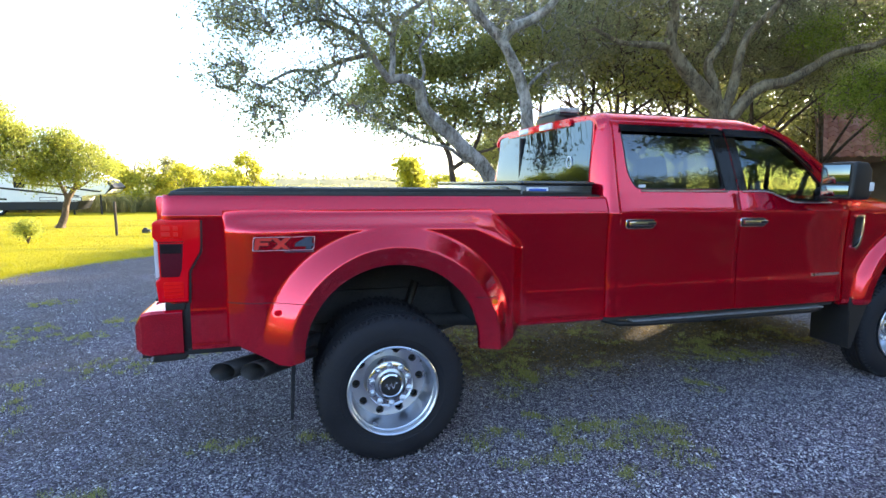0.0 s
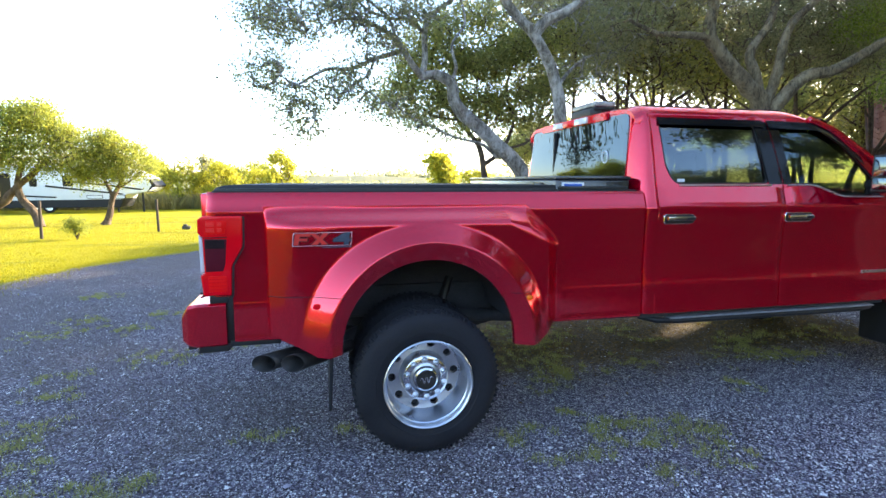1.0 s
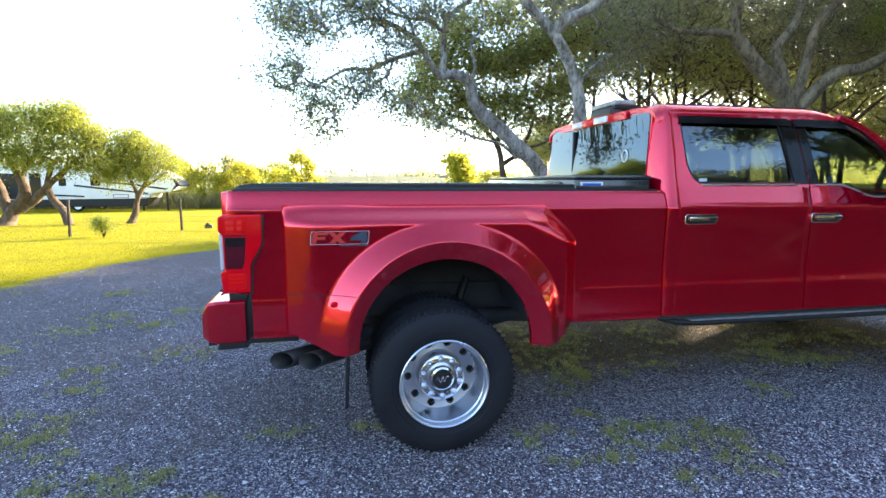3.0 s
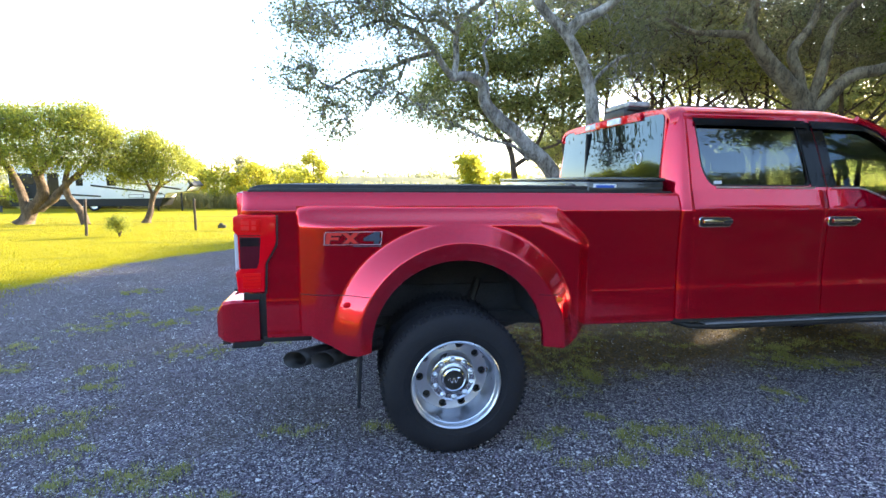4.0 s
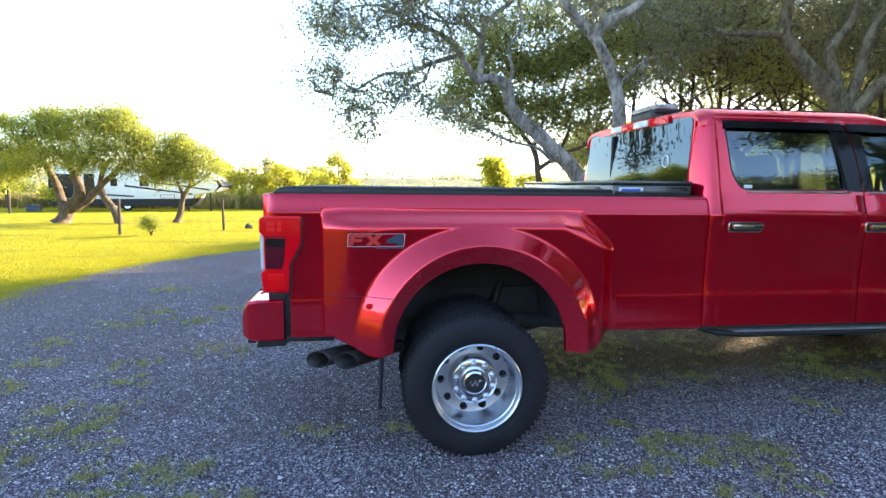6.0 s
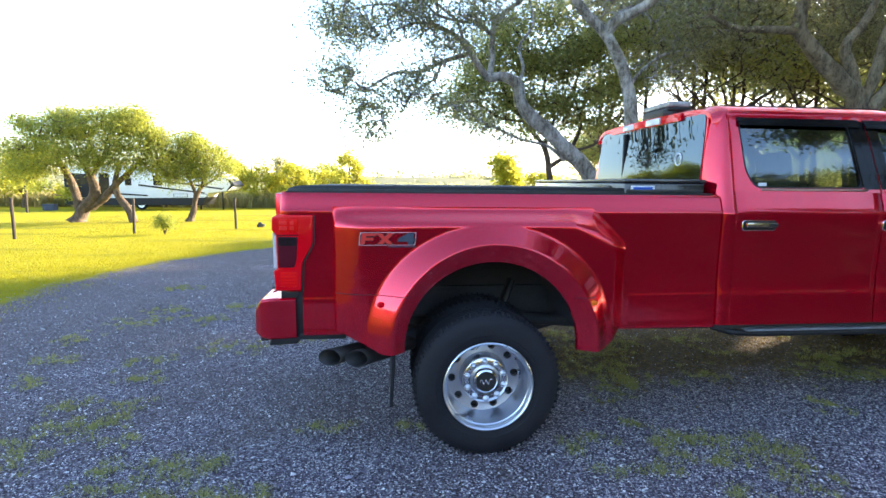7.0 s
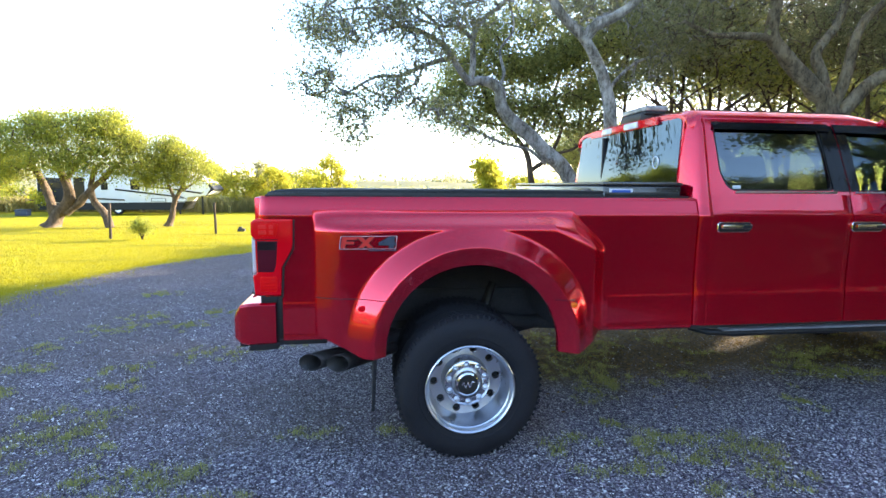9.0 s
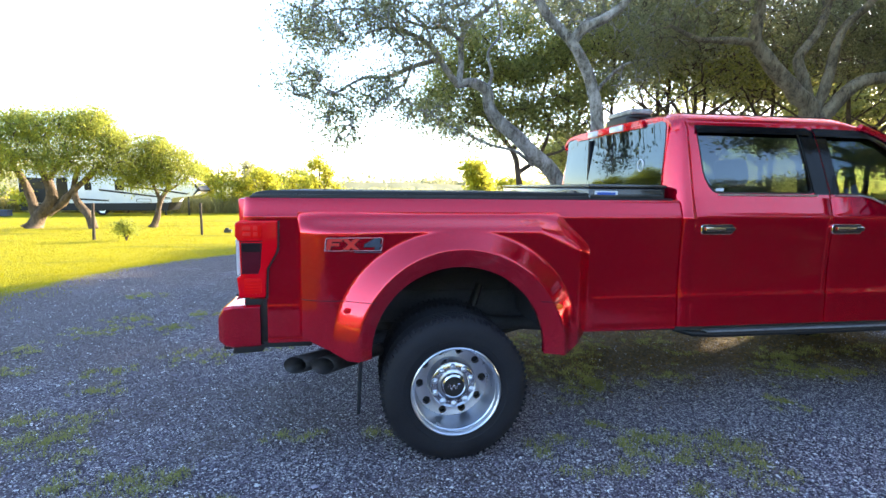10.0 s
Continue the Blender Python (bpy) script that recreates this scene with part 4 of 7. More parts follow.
    part("bed_floor", box((-1.12, 0.64, 0.90), (1.39, 1.39, 0.94), 0.005), UNDER, truck)
    part("bed_front_wall", box((1.361, 0.06, 0.70), (1.386, 1.97, 1.455), 0.006), RED, truck)
    gate = part("tailgate", box((-1.188, 0.070, 0.935), (-1.135, 1.96, 1.462), 0.014), RED, truck)
    part("tailgate_handle", box((-1.196, 0.86, 1.33), (-1.182, 1.17, 1.40), 0.006), BLACK, gate)
    part("applique", box((-1.194, 0.16, 1.16), (-1.186, 1.87, 1.30), 0.004), DARKMET, gate)
    # -- tail lights --
    out = [(-1.178, 0.925), (-1.040, 0.925), (-1.032, 1.08), (-1.020, 1.10), (-0.978, 1.175), (-0.972, 1.205), (-0.968, 1.345), (-1.165, 1.345), (-1.190, 1.33), (-1.192, 1.26), (-1.168, 1.235), (-1.166, 1.05), (-1.188, 1.035)]
    for m in (lambda q: q, mirrored):
        lamp = part("tail_light", m(prism(out, -0.028, 0.085, "y", 0.010, 3)), LENS_RED, truck, "bright red tail light lens", 40)
        part("reverse_lens", m(prism([(-1.160, 1.055), (-1.075, 1.055), (-1.062, 1.09), (-1.050, 1.225), (-1.160, 1.228)], -0.031, 0.0, "y", 0.004, 2)), LENS_DARK, lamp, "smoked reverse lens")
        part("inner_lamp", m(prism(rounded([(-1.150, 1.252), (-1.055, 1.252), (-1.045, 1.322), (-1.150, 1.322)], 0.01), -0.0305, 0.0, "y", 0.003, 2)), LENS_BRIGHT, lamp, "bright ribbed stop lens")
        part("side_lens", m(prism([(-1.189, 1.045), (-1.169, 1.056), (-1.171, 1.229), (-1.190, 1.248)], -0.012, 0.07, "y", 0.004, 2)), LENS_CLEAR, lamp, "clear cream side lens")
        part("lower_lamp", m(prism(rounded([(-1.150, 0.945), (-1.060, 0.945), (-1.056, 1.030), (-1.150, 1.030)], 0.01), -0.0305, 0.0, "y", 0.003, 2)), LENS_BRIGHT, lamp, "bright ribbed tail lens")
        part("divider", m(box((-1.165, -0.0305, 1.232), (-1.048, 0.0, 1.2365), 0.001, 1)), LENS_DARK, lamp)
        for k in range(4):
            part("rib", m(box((-1.146, -0.0325, 0.958 + 0.018 * k), (-1.062, -0.028, 0.962 + 0.018 * k), 0.001, 1)), LENS_RED, lamp)
        for u, w in ((-1.128, 0.040), (-1.082, 0.022)):
            for k in range(2):
                part("facet", m(box((u - w / 2, -0.0335, 1.262 + 0.030 * k), (u + w / 2, -0.0285, 1.284 + 0.030 * k), 0.003, 1)), LENS_GLOW, lamp)
        part("smoked_cap", m(box((-1.156, -0.0325, 1.176), (-1.060, -0.0290, 1.222), 0.003, 1)), LENS_SMOKE, lamp, "grey reflector behind the smoked lens")
        part("lamp_gasket", m(prism([(-1.03, 0.915), (-1.022, 1.08), (-1.010, 1.10), (-0.966, 1.18), (-0.958, 1.355), (-0.972, 1.352), (-0.982, 1.18), (-1.028, 1.10), (-1.040, 0.915)], -0.019, 0.02)), BLACK, lamp)
    # -- rear bumper --
    vs, fs = [], []
    for x, y, z0, z1 in ((-1.075, -0.016, 0.645, 0.880), (-1.222, -0.016, 0.640, 0.876), (-1.272, 0.004, 0.646, 0.864), (-1.308, 0.040, 0.664, 0.806), (-1.318, 0.072, 0.690, 0.780)):
        far = 2 * YC - y
        vs += [(x, y + 0.010, z0), (x, y, z0 + 0.010), (x, y, z1 - 0.014), (x, y + 0.014, z1), (x, far - 0.014, z1), (x, far, z1 - 0.014), (x, far, z0 + 0.010), (x, far - 0.010, z0)]
    for i in range(4):
        fs += [(8 * i + j, 8 * i + (j + 1) % 8, 8 * i + 8 + (j + 1) % 8, 8 * i + 8 + j) for j in range(8)]
    fs += [tuple(range(8)), tuple(range(39, 31, -1))]
    bumper = part("rear_bumper", (vs, fs), RED, truck, "body-coloured red rear bumper", 12)
    part("step_pad", box((-1.262, 0.26, 0.874), (-1.09, 1.77, 0.888), 0.004), BLACK, bumper)
    part("end_pad", box((-1.155, -0.004, 0.876), (-1.060, 0.10, 0.920), 0.006), BLACK, bumper)
    part("lower_valance", prism([(-1.23, 0.606), (-1.07, 0.612), (-1.045, 0.650), (-1.22, 0.648)], -0.008, 2.038, "y", 0.006, 1), BLACK, bumper)
    part("tow_hook", box((-1.290, 0.06, 0.612), (-1.245, 0.10, 0.648), 0.006), DARKMET, bumper)
    part("gap_filler", box((-1.078, 0.006, 0.65), (-1.026, 0.10, 0.915), 0.004), BLACK, truck)
    part("bed_skirt", box((-1.06, -0.006, 0.636), (-0.80, 0.05, 0.668), 0.004), BLACK, truck)
    part("hitch_receiver", box((-1.30, 0.95, 0.50), (-0.95, 1.08, 0.61), 0.008), DARKMET, truck)
    # -- bed cover --
    cover = part("tonneau_cover", prism([(-1.115, 1.479), (0.84, 1.479), (0.84, 1.508), (-1.02, 1.508), (-1.07, 1.502), (-1.112, 1.488)], 0.050, 1.98, "y", 0.006, 2), SATIN, truck, "flat black folding bed cover")
    for x in (-0.52, -0.02, 0.46):
        part("fold_seam", box((x - 0.008, 0.054, 1.5065), (x + 0.008, 1.976, 1.511), 0.002, 1), BLACK, cover)
    part("cover_rail", box((-1.11, 0.040, 1.474), (0.84, 0.072, 1.487), 0.003), DARKMET, cover)
    # -- cab --
    ztop_r = lambda x: 1.492
    ztop_f = lambda x: 1.492 - 0.078 * sstep(2.76, 2.99, x)
    rd = part("rear_door", door_panel(1.528, 2.497, ztop_r), RED, truck, angle=28)
    fd = part("front_door", door_panel(2.505, 3.515, ztop_f), RED, truck, angle=28)
    far_rd = part("rear_door", mirrored(door_panel(1.528, 2.497, ztop_r)), RED, truck, angle=28)
    far_fd = part("front_door", mirrored(door_panel(2.505, 3.515, ztop_f)), RED, truck, angle=28)
    r_out = [(1.528, 1.488), (2.497, 1.488), (2.415, 1.962), (1.528, 1.962)]
    r_in = rounded([(1.655, 1.512), (2.400, 1.514), (2.330, 1.925), (1.575, 1.925), (1.598, 1.62)], 0.05, 4)
    f_out = [(2.505, 1.488), (2.76, 1.488), (2.99, 1.408), (3.40, 1.408), (3.445, 1.50), (3.12, 1.790), (2.86, 1.955), (2.425, 1.962)]
    f_in = rounded([(2.55, 1.514), (2.765, 1.512), (2.995, 1.434), (3.335, 1.434), (3.345, 1.50), (3.075, 1.775), (2.84, 1.915), (2.475, 1.925)], 0.035, 4)
    def near_first(outline, p):
        k = min(range(len(outline)), key=lambda i: (outline[i][0] - p[0]) ** 2 + (outline[i][1] - p[1]) ** 2)
        return outline[k:] + outline[:k]
    for m, dr, df in ((lambda q: q, rd, fd), (mirrored, far_rd, far_fd)):
        ro, ri = resample(r_out, 96), resample(near_first(r_in, r_out[0]), 96)
        fo, fi = resample(f_out, 96), resample(near_first(f_in, f_out[0]), 96)
        part("window_frame", m(ring_plate(ro, ri, 6, cab_y, 0.045)), RED, dr, angle=40)
        part("window_frame", m(ring_plate(fo, fi, 6, cab_y, 0.045)), RED, df, angle=40)
        for inner, door, mat in ((ri, dr, GLASS_SIDE), (fi, df, GLASS)):
            c = (sum(p[0] for p in inner) / len(inner), sum(p[1] for p in inner) / len(inner))
            core = [(c[0] + (p[0] - c[0]) * 0.02, c[1] + (p[1] - c[1]) * 0.02) for p in inner]
            big = [(c[0] + (p[0] - c[0]) * 1.02, c[1] + (p[1] - c[1]) * 1.02) for p in inner]
            pane = part("window_pane", m(ring_plate(big, core, 8, lambda x, z: 0.0466 + 0.17 * (z - 1.5) + 0.143 * (z - 1.5) ** 2, 0.004)), mat, door, "tinted side glass", 60)
            pane.visible_shadow = False
            seal = [(c[0] + (p[0] - c[0]) * 0.965, c[1] + (p[1] - c[1]) * 0.955) for p in inner]
            part("window_seal", m(ring_plate(inner, seal, 2, lambda x, z: cab_y(x, z) + 0.006, 0.010)), BLACK, door)
        # black pillar trims and smoked rain guards
        part("pillar_trim", m(ring_plate(resample([(2.385, 1.512), (2.4965, 1.512), (2.4205, 1.935), (2.315, 1.935)], 40), resample([(2.436, 1.60), (2.437, 1.60), (2.366, 1.86), (2.365, 1.86)], 40), 3, lambda x, z: cab_y(x, z) - 0.003, 0.010)), PIANO, dr)
        part("pillar_trim", m(ring_plate(resample([(2.5055, 1.512), (2.575, 1.512), (2.505, 1.935), (2.4295, 1.935)], 40), resample([(2.540, 1.60), (2.541, 1.60), (2.466, 1.86), (2.465, 1.86)], 40), 3, lambda x, z: cab_y(x, z) - 0.003, 0.010)), PIANO, df)
        part("rain_guard", m(shell([[(x, cab_y(x, z) - 0.018 + 0.016 * (z - 1.885) / 0.06, z) for z in (1.895, 1.91, 1.925, 1.945)] for x in np.linspace(1.575, 2.39, 12)], (0, 0.004, 0))), PIANO, dr, "smoked rain guard")
        rows = []
        for x in np.linspace(2.425, 3.20, 24):
            zc = float(np.interp(x, [2.425, 2.82, 2.95, 3.20], [1.945, 1.940, 1.890, 1.700]))
            rows.append([(x, cab_y(x, z) - 0.018 + 0.016 * (z - zc + 0.05) / 0.05, z) for z in (zc - 0.055, zc - 0.035, zc - 0.015, zc)])
        part("rain_guard", m(shell(rows, (0, 0.004, 0))), PIANO, df, "smoked rain guard")
        part("belt_strip", m(shell([[(x, cab_y(x, 1.49) - 0.006, z) for z in (1.500, 1.506, 1.511)] for x in np.linspace(1.69, 2.40, 4)], (0, 0.012, 0))), ALUM, dr)
        run = [(2.53, 1.506), (2.74, 1.506), (2.80, 1.494), (2.94, 1.440), (3.00, 1.428), (3.34, 1.426)]
        part("belt_strip", m(tube([(x, cab_y(x, z) - 0.004, z) for x, z in run], [0.0055] * 6, 6)), ALUM, df)
    part("glass_label", box((1.690, cab_y(1.7, 1.535) + 0.0130, 1.526), (1.745, cab_y(1.7, 1.535) + 0.0175, 1.546), 0.001, 1), STICKER, rd, "small white glass label")
    handle_set(rd, 1.672, 1.292)
    handle_set(fd, 2.605, 1.292)
    # script plate on the front door, as plain bars
    part("door_script", box((3.20, body_y(0.89) - 0.007, 0.880), (3.47, body_y(0.89) + 0.002, 0.900), 0.002, 1), ALUM, fd, "small grey script plate")
    # cab corner and rear wall
    zs = sorted([z for z in PROF_Z if 0.66 < z < 1.37] + [1.376, 1.388, 1.43, 1.49, 1.56, 1.65, 1.74, 1.83, 1.90, 1.94, 1.965])
    rows = []
    for z in zs:
        y0 = cab_y(1.5, z)
        line = [(1.522, y0), (1.50, y0), (1.480, y0 + 0.002), (1.462, y0 + 0.009), (1.446, y0 + 0.022), (1.432, y0 + 0.042), (1.420, y0 + 0.068), (1.412, y0 + 0.10), (1.408, max(y0 + 0.135, 0.232))]
        lean = 0.03 * sstep(1.5, 2.0, z)
        rows.append([(x + lean * (1 - sstep(1.45, 1.52, x)), y, z) for x, y in line])
    rows = np.array(rows)
    for m in (lambda q: q, mirrored):
        part("cab_corner", m(shell(rows, (0.02, 0.012, 0))), RED, truck, angle=50)
    swap = lambda g: ([(v[1], v[0], v[2]) for v in g[0]], g[1])
    back_x = lambda y, z: 1.407 + 0.03 * sstep(1.5, 2.0, z) - 0.012 * (1 - ((y - YC) / 0.85) ** 2)
    b_out = [(0.20, 0.80), (1.83, 0.80), (1.83, 1.985), (0.20, 1.985)]
    b_in = rounded([(0.210, 1.478), (1.820, 1.478), (1.790, 1.974), (0.240, 1.974)], 0.025, 4)
    bo, bi = resample(b_out, 120), resample(near_first(b_in, b_out[0]), 120)
    part("cab_back", swap(ring_plate(bo, bi, 8, back_x, 0.03)), RED, truck, angle=40)
    c = (YC, 1.71)
    core = [(c[0] + (p[0] - c[0]) * 0.02, c[1] + (p[1] - c[1]) * 0.02) for p in bi]
    rw = part("rear_window", swap(ring_plate([(c[0] + (p[0] - c[0]) * 1.022, c[1] + (p[1] - c[1]) * 1.012) for p in bi], core, 8, lambda y, z: back_x(y, z) - 0.005, 0.004)), GLASS_REAR, truck, "tinted sliding rear window", 60)
    rw.visible_shadow = False
    for y in (1.29,):
        part("slider_bar", box((back_x(y, 1.7) - 0.012, y - 0.013, 1.485), (back_x(y, 1.7) + 0.012, y + 0.013, 1.94), 0.004), BLACK, rw)
    ring = [(0.46 + 0.045 * math.cos(a) * 0.8, back_x(0.46, 1.70) - 0.007, 1.70 + 0.040 * math.sin(a)) for a in np.linspace(0, 2 * math.pi, 25)]
    part("ring_decal", tube([(b, a, z) for a, b, z in ring], [0.0055] * 25, 6), STICKER, rw, "white oval ring decal")
    # high stop lamp with cargo lights
    stop = part("high_stop_lamp", swap(prism(rounded([(0.46, 1.958), (1.57, 1.958), (1.54, 2.014), (0.49, 2.014)], 0.015), 1.408, 1.50)), RED, truck)
    for y0, y1, mat, lb in ((0.735, 0.935, LENS_CLEAR, "clear cargo lamp lens"), (0.943, 1.135, LENS_RED, "red stop lens"), (1.143, 1.32, LENS_CLEAR, "clear cargo lamp lens")):
        part("lens", box((1.396, y0, 1.964), (1.414, y1, 2.010), 0.004), mat, stop, lb)
    # roof
    rows = []
    for x in list(np.linspace(1.424, 1.56, 9)) + list(np.linspace(1.62, 2.5, 12)) + list(np.linspace(2.56, 2.98, 12)):
        row = []
        for k in range(41):
            s = (1 - math.cos(math.pi * k / 40)) / 2
            y = 0.150 + (1.88 - 0.150) * s
            d = min(y - 0.150, 1.88 - y)
            edge = math.sqrt(max(0.0, 1 - (1 - min(1.0, d / 0.17)) ** 2))
            z = 1.952 + 0.078 * edge + 0.022 * (1 - ((y - YC) / 0.9) ** 2)
            z -= 0.030 * (1 - sstep(1.41, 1.54, x)) + 0.085 * sstep(2.55, 3.02, x) ** 1.5 * (0.4 + 0.6 * edge)
            row.append((x, y, z))
        rows.append(row)
    roof = part("roof", shell(rows, (0, 0, -0.025)), RED, truck, angle=40)
    for y in (0.32, 1.71):
        part("roof_ditch", box((1.60, y - 0.012, 2.036), (2.70, y + 0.012, 2.046), 0.004), BLACK, roof)
    # windscreen and pillars
    for m in (lambda q: q, mirrored):
        part("a_pillar", m(tube(spline([(2.80, 0.150, 1.962), (2.98, 0.125, 1.890), (3.16, 0.100, 1.780), (3.36, 0.065, 1.640), (3.58, 0.04, 1.45)], 5), [0.026] * 21, 10)), RED, truck)
        part("cowl_side", m(prism([(3.40, 1.36), (3.66, 1.36), (3.66, 1.445), (3.45, 1.50)], 0.01, 0.10, "y", 0.008, 2)), RED, truck)
    ws = [[(2.94 + 0.66 * t, 0.17 + 1.69 * s - 0.10 * t * (1 - 2 * s), 1.975 - 0.52 * t + 0.03 * (1 - (2 * s - 1) ** 2)) for s in np.linspace(0, 1, 11)] for t in np.linspace(0, 1, 9)]
    wsp = part("windscreen", shell(ws, (-0.003, 0, -0.005)), GLASS, truck, "clear windscreen", 60)
    wsp.visible_shadow = False
    # -- front end --
    fxc, fa = 4.25, 0.50
    xs = arch_columns(3.525, 5.02, fxc, fa)
    rows = []
    for x in xs:
        d = abs(x - fxc)
        zb = 0.64 if d >= fa else max(0.64, 0.58 + 0.52 * math.sqrt(max(0, 1 - (d / fa) ** 2)))
        zt = 1.435 - 0.05 * sstep(3.6, 5.0, x)
        row = []
        for z in zb + (zt - zb) * np.linspace(0, 1, 34):
            e = arch_e(x, z, fxc, 0.58, fa, 0.52)
            flare = 0.055 * (1 - sstep(1.12, 1.34, e))
            nose = 0.16 * sstep(4.72, 5.04, x)
            row.append((x, body_y(min(z, 1.37)) + 0.07 * sstep(1.36, 1.44, z) - flare + nose, z))
        rows.append(row)
    for m in (lambda q: q, mirrored):
        fw = part("front_wing", m(shell(rows, (0, 0.04, 0))), RED, truck, angle=40)
        vent = [(3.600, 1.065), (3.640, 1.10), (3.660, 1.16), (3.660, 1.335), (3.580, 1.335), (3.580, 1.315), (3.640, 1.31), (3.640, 1.165), (3.622, 1.115), (3.585, 1.085)]
        part("vent_surround", m(prism(vent, -0.032, 0.0, "y", 0.004, 2)), CHROME, fw, "chrome wing vent surround")
        part("vent_mesh", m(prism([(3.585, 1.10), (3.62, 1.125), (3.64, 1.17), (3.64, 1.31), (3.585, 1.31)], -0.024, 0.0)), BLACK, fw)
        lin = [[(fxc + 0.53 * math.cos(a), y, 0.58 + 0.53 * math.sin(a)) for y in (-0.0, 0.2, 0.42)] for a in np.linspace(-0.1, math.pi + 0.1, 24)]
        part("wheel_well", m(shell(lin, (0, 0, 0.012))), UNDER, truck)
        part("splash_guard", m(prism([(3.62, 0.30), (3.66, 0.28), (3.80, 0.66), (3.60, 0.70)], -0.03, 0.28, "y", 0.006, 1)), BLACK, truck)
        hl = part("headlight", m(prism([(4.80, 1.05), (5.09, 1.05), (5.09, 1.33), (4.76, 1.35)], 0.10, 0.42, "y", 0.02, 2)), LENS_CLEAR, truck, "clear headlight lens")
    rows = []
    for x in np.linspace(3.56, 5.07, 26):
        row = []
        for s in np.linspace(0, 1, 31):
            y = 0.075 + 1.88 * s
            d = abs(y - YC)
            z = 1.44 - 0.03 * (x - 3.56) + 0.045 * (1 - sstep(0.30, 0.42, d)) - 0.05 * sstep(0.75, 0.95, d) - 0.14 * sstep(4.80, 5.10, x) ** 2
            row.append((x, y, z))
        rows.append(row)
    part("hood", shell(rows, (0, 0, -0.03)), RED, truck, angle=40)
    grille = part("grille", box((5.02, 0.42, 0.80), (5.10, 1.61, 1.30), 0.02), BLACK, truck)
    for z in (0.90, 1.00, 1.10, 1.20):
        part("grille_bar", box((5.08, 0.44, z - 0.018), (5.13, 1.59, z + 0.018), 0.008), CHROME, grille)
    part("front_bumper", prism(rounded([(4.88, 0.02), (5.22, 0.16), (5.25, 1.02), (5.22, 1.87), (4.88, 2.01), (4.88, 1.9), (5.10, 1.75), (5.10, 0.28), (4.88, 0.13)], 0.03), 0.52, 0.80, "z", 0.015, 2), CHROME, truck)
    # -- mirrors --
    for m in (lambda q: q, mirrored):
        head = [(3.065, 1.475), (3.080, 1.695), (3.105, 1.715), (3.21, 1.708), (3.250, 1.66), (3.262, 1.50), (3.235, 1.458), (3.095, 1.455)]
        hs = part("side_mirror", m(prism(head, -0.335, -0.145, "y", 0.022, 3)), BLACK, truck, "large black towing mirror", 40)
        part("mirror_wedge", m(prism([(3.075, -0.328), (3.075, -0.152), (3.020, -0.152)], 1.466, 1.704, "z", 0.003, 1)), BLACK, hs)
        part("mirror_glass", m(moved(box((-0.006, 0.004, 1.565), (0.006, 0.160, 1.690), 0.003), pose(3.062, -0.322, 0, 0, 0, 18))), MIRROR, hs, "flat mirror glass")
        part("mirror_glass", m(moved(box((-0.006, 0.004, 1.478), (0.006, 0.160, 1.552), 0.003), pose(3.062, -0.322, 0, 0, 0, 18))), MIRROR, hs, "wide-angle mirror glass")
        part("turn_lens", m(box((3.225, -0.341, 1.515), (3.264, -0.24, 1.575), 0.006)), LENS_CLEAR, hs, "clear turn lens")
        part("mirror_arm", m(tube([(3.28, 0.05, 1.50), (3.22, -0.05, 1.515), (3.17, -0.18, 1.52)], [0.042, 0.036, 0.032], 10)), BLACK, hs)
        part("mirror_arm", m(tube([(3.28, 0.06, 1.455), (3.22, -0.05, 1.475), (3.17, -0.18, 1.485)], [0.030, 0.026, 0.024], 10)), BLACK, hs)
        part("mirror_patch", m(prism([(3.22, 1.435), (3.42, 1.425), (3.42, 1.49), (3.33, 1.585), (3.27, 1.53)], 0.02, 0.055, "y", 0.006, 1)), BLACK, hs)
        # step bar under the doors
        sb = part("step_bar", m(tube([(1.52, 0.14, 0.62), (1.60, 0.06, 0.607), (1.75, 0.02, 0.607), (3.25, 0.02, 0.607), (3.40, 0.06, 0.607), (3.48, 0.14, 0.62)], [0.020] * 6, 12)), BLACK, truck, "black side step bar")
        part("step_pad", m(box((1.66, -0.012, 0.628), (3.36, 0.075, 0.640), 0.004)), simple_grey(), sb, "grey ribbed step pad")
        part("rocker", m(box((1.46, 0.05, 0.63), (3.52, 0.16, 0.70), 0.01)), UNDER, truck)
        # mud flap behind the rear wheel
        part("mud_flap", m(prism([(-0.535, 0.66), (-0.515, 0.66), (-0.535, 0.285), (-0.553, 0.285)], -0.165, 0.30, "y", 0.003, 1)), RUBBER, truck, "black rubber mud flap")
    # -- light bar on the roof --
    bar_ob = part("light_bar", box((1.52, 0.84, 2.080), (1.69, 1.20, 2.106), 0.010), BLACK, truck, "low amber warning light bar")
    part("lens", box((1.515, 0.83, 2.106), (1.695, 1.21, 2.146), 0.014, 3), simple_lens(), bar_ob, "clear ribbed lens")
    part("bracket", box((1.49, 0.86, 2.035), (1.60, 1.18, 2.09), 0.008), DARKMET, bar_ob)
    part("bracket", box((1.66, 0.90, 2.035), (1.72, 1.12, 2.09), 0.008), DARKMET, bar_ob)
    # -- wheels --
    wheel(truck, 0.0, -0.068, -1, 33)
    wheel(truck, 0.0, 0.275, -1, 0, full=False)
    wheel(truck, 0.0, 2.098, 1, 20)
    wheel(truck, 0.0, 1.755, 1, 0, full=False)
    wheel(truck, 4.25, 0.115, -1, 3)
    wheel(truck, 4.25, 1.915, 1, 3)
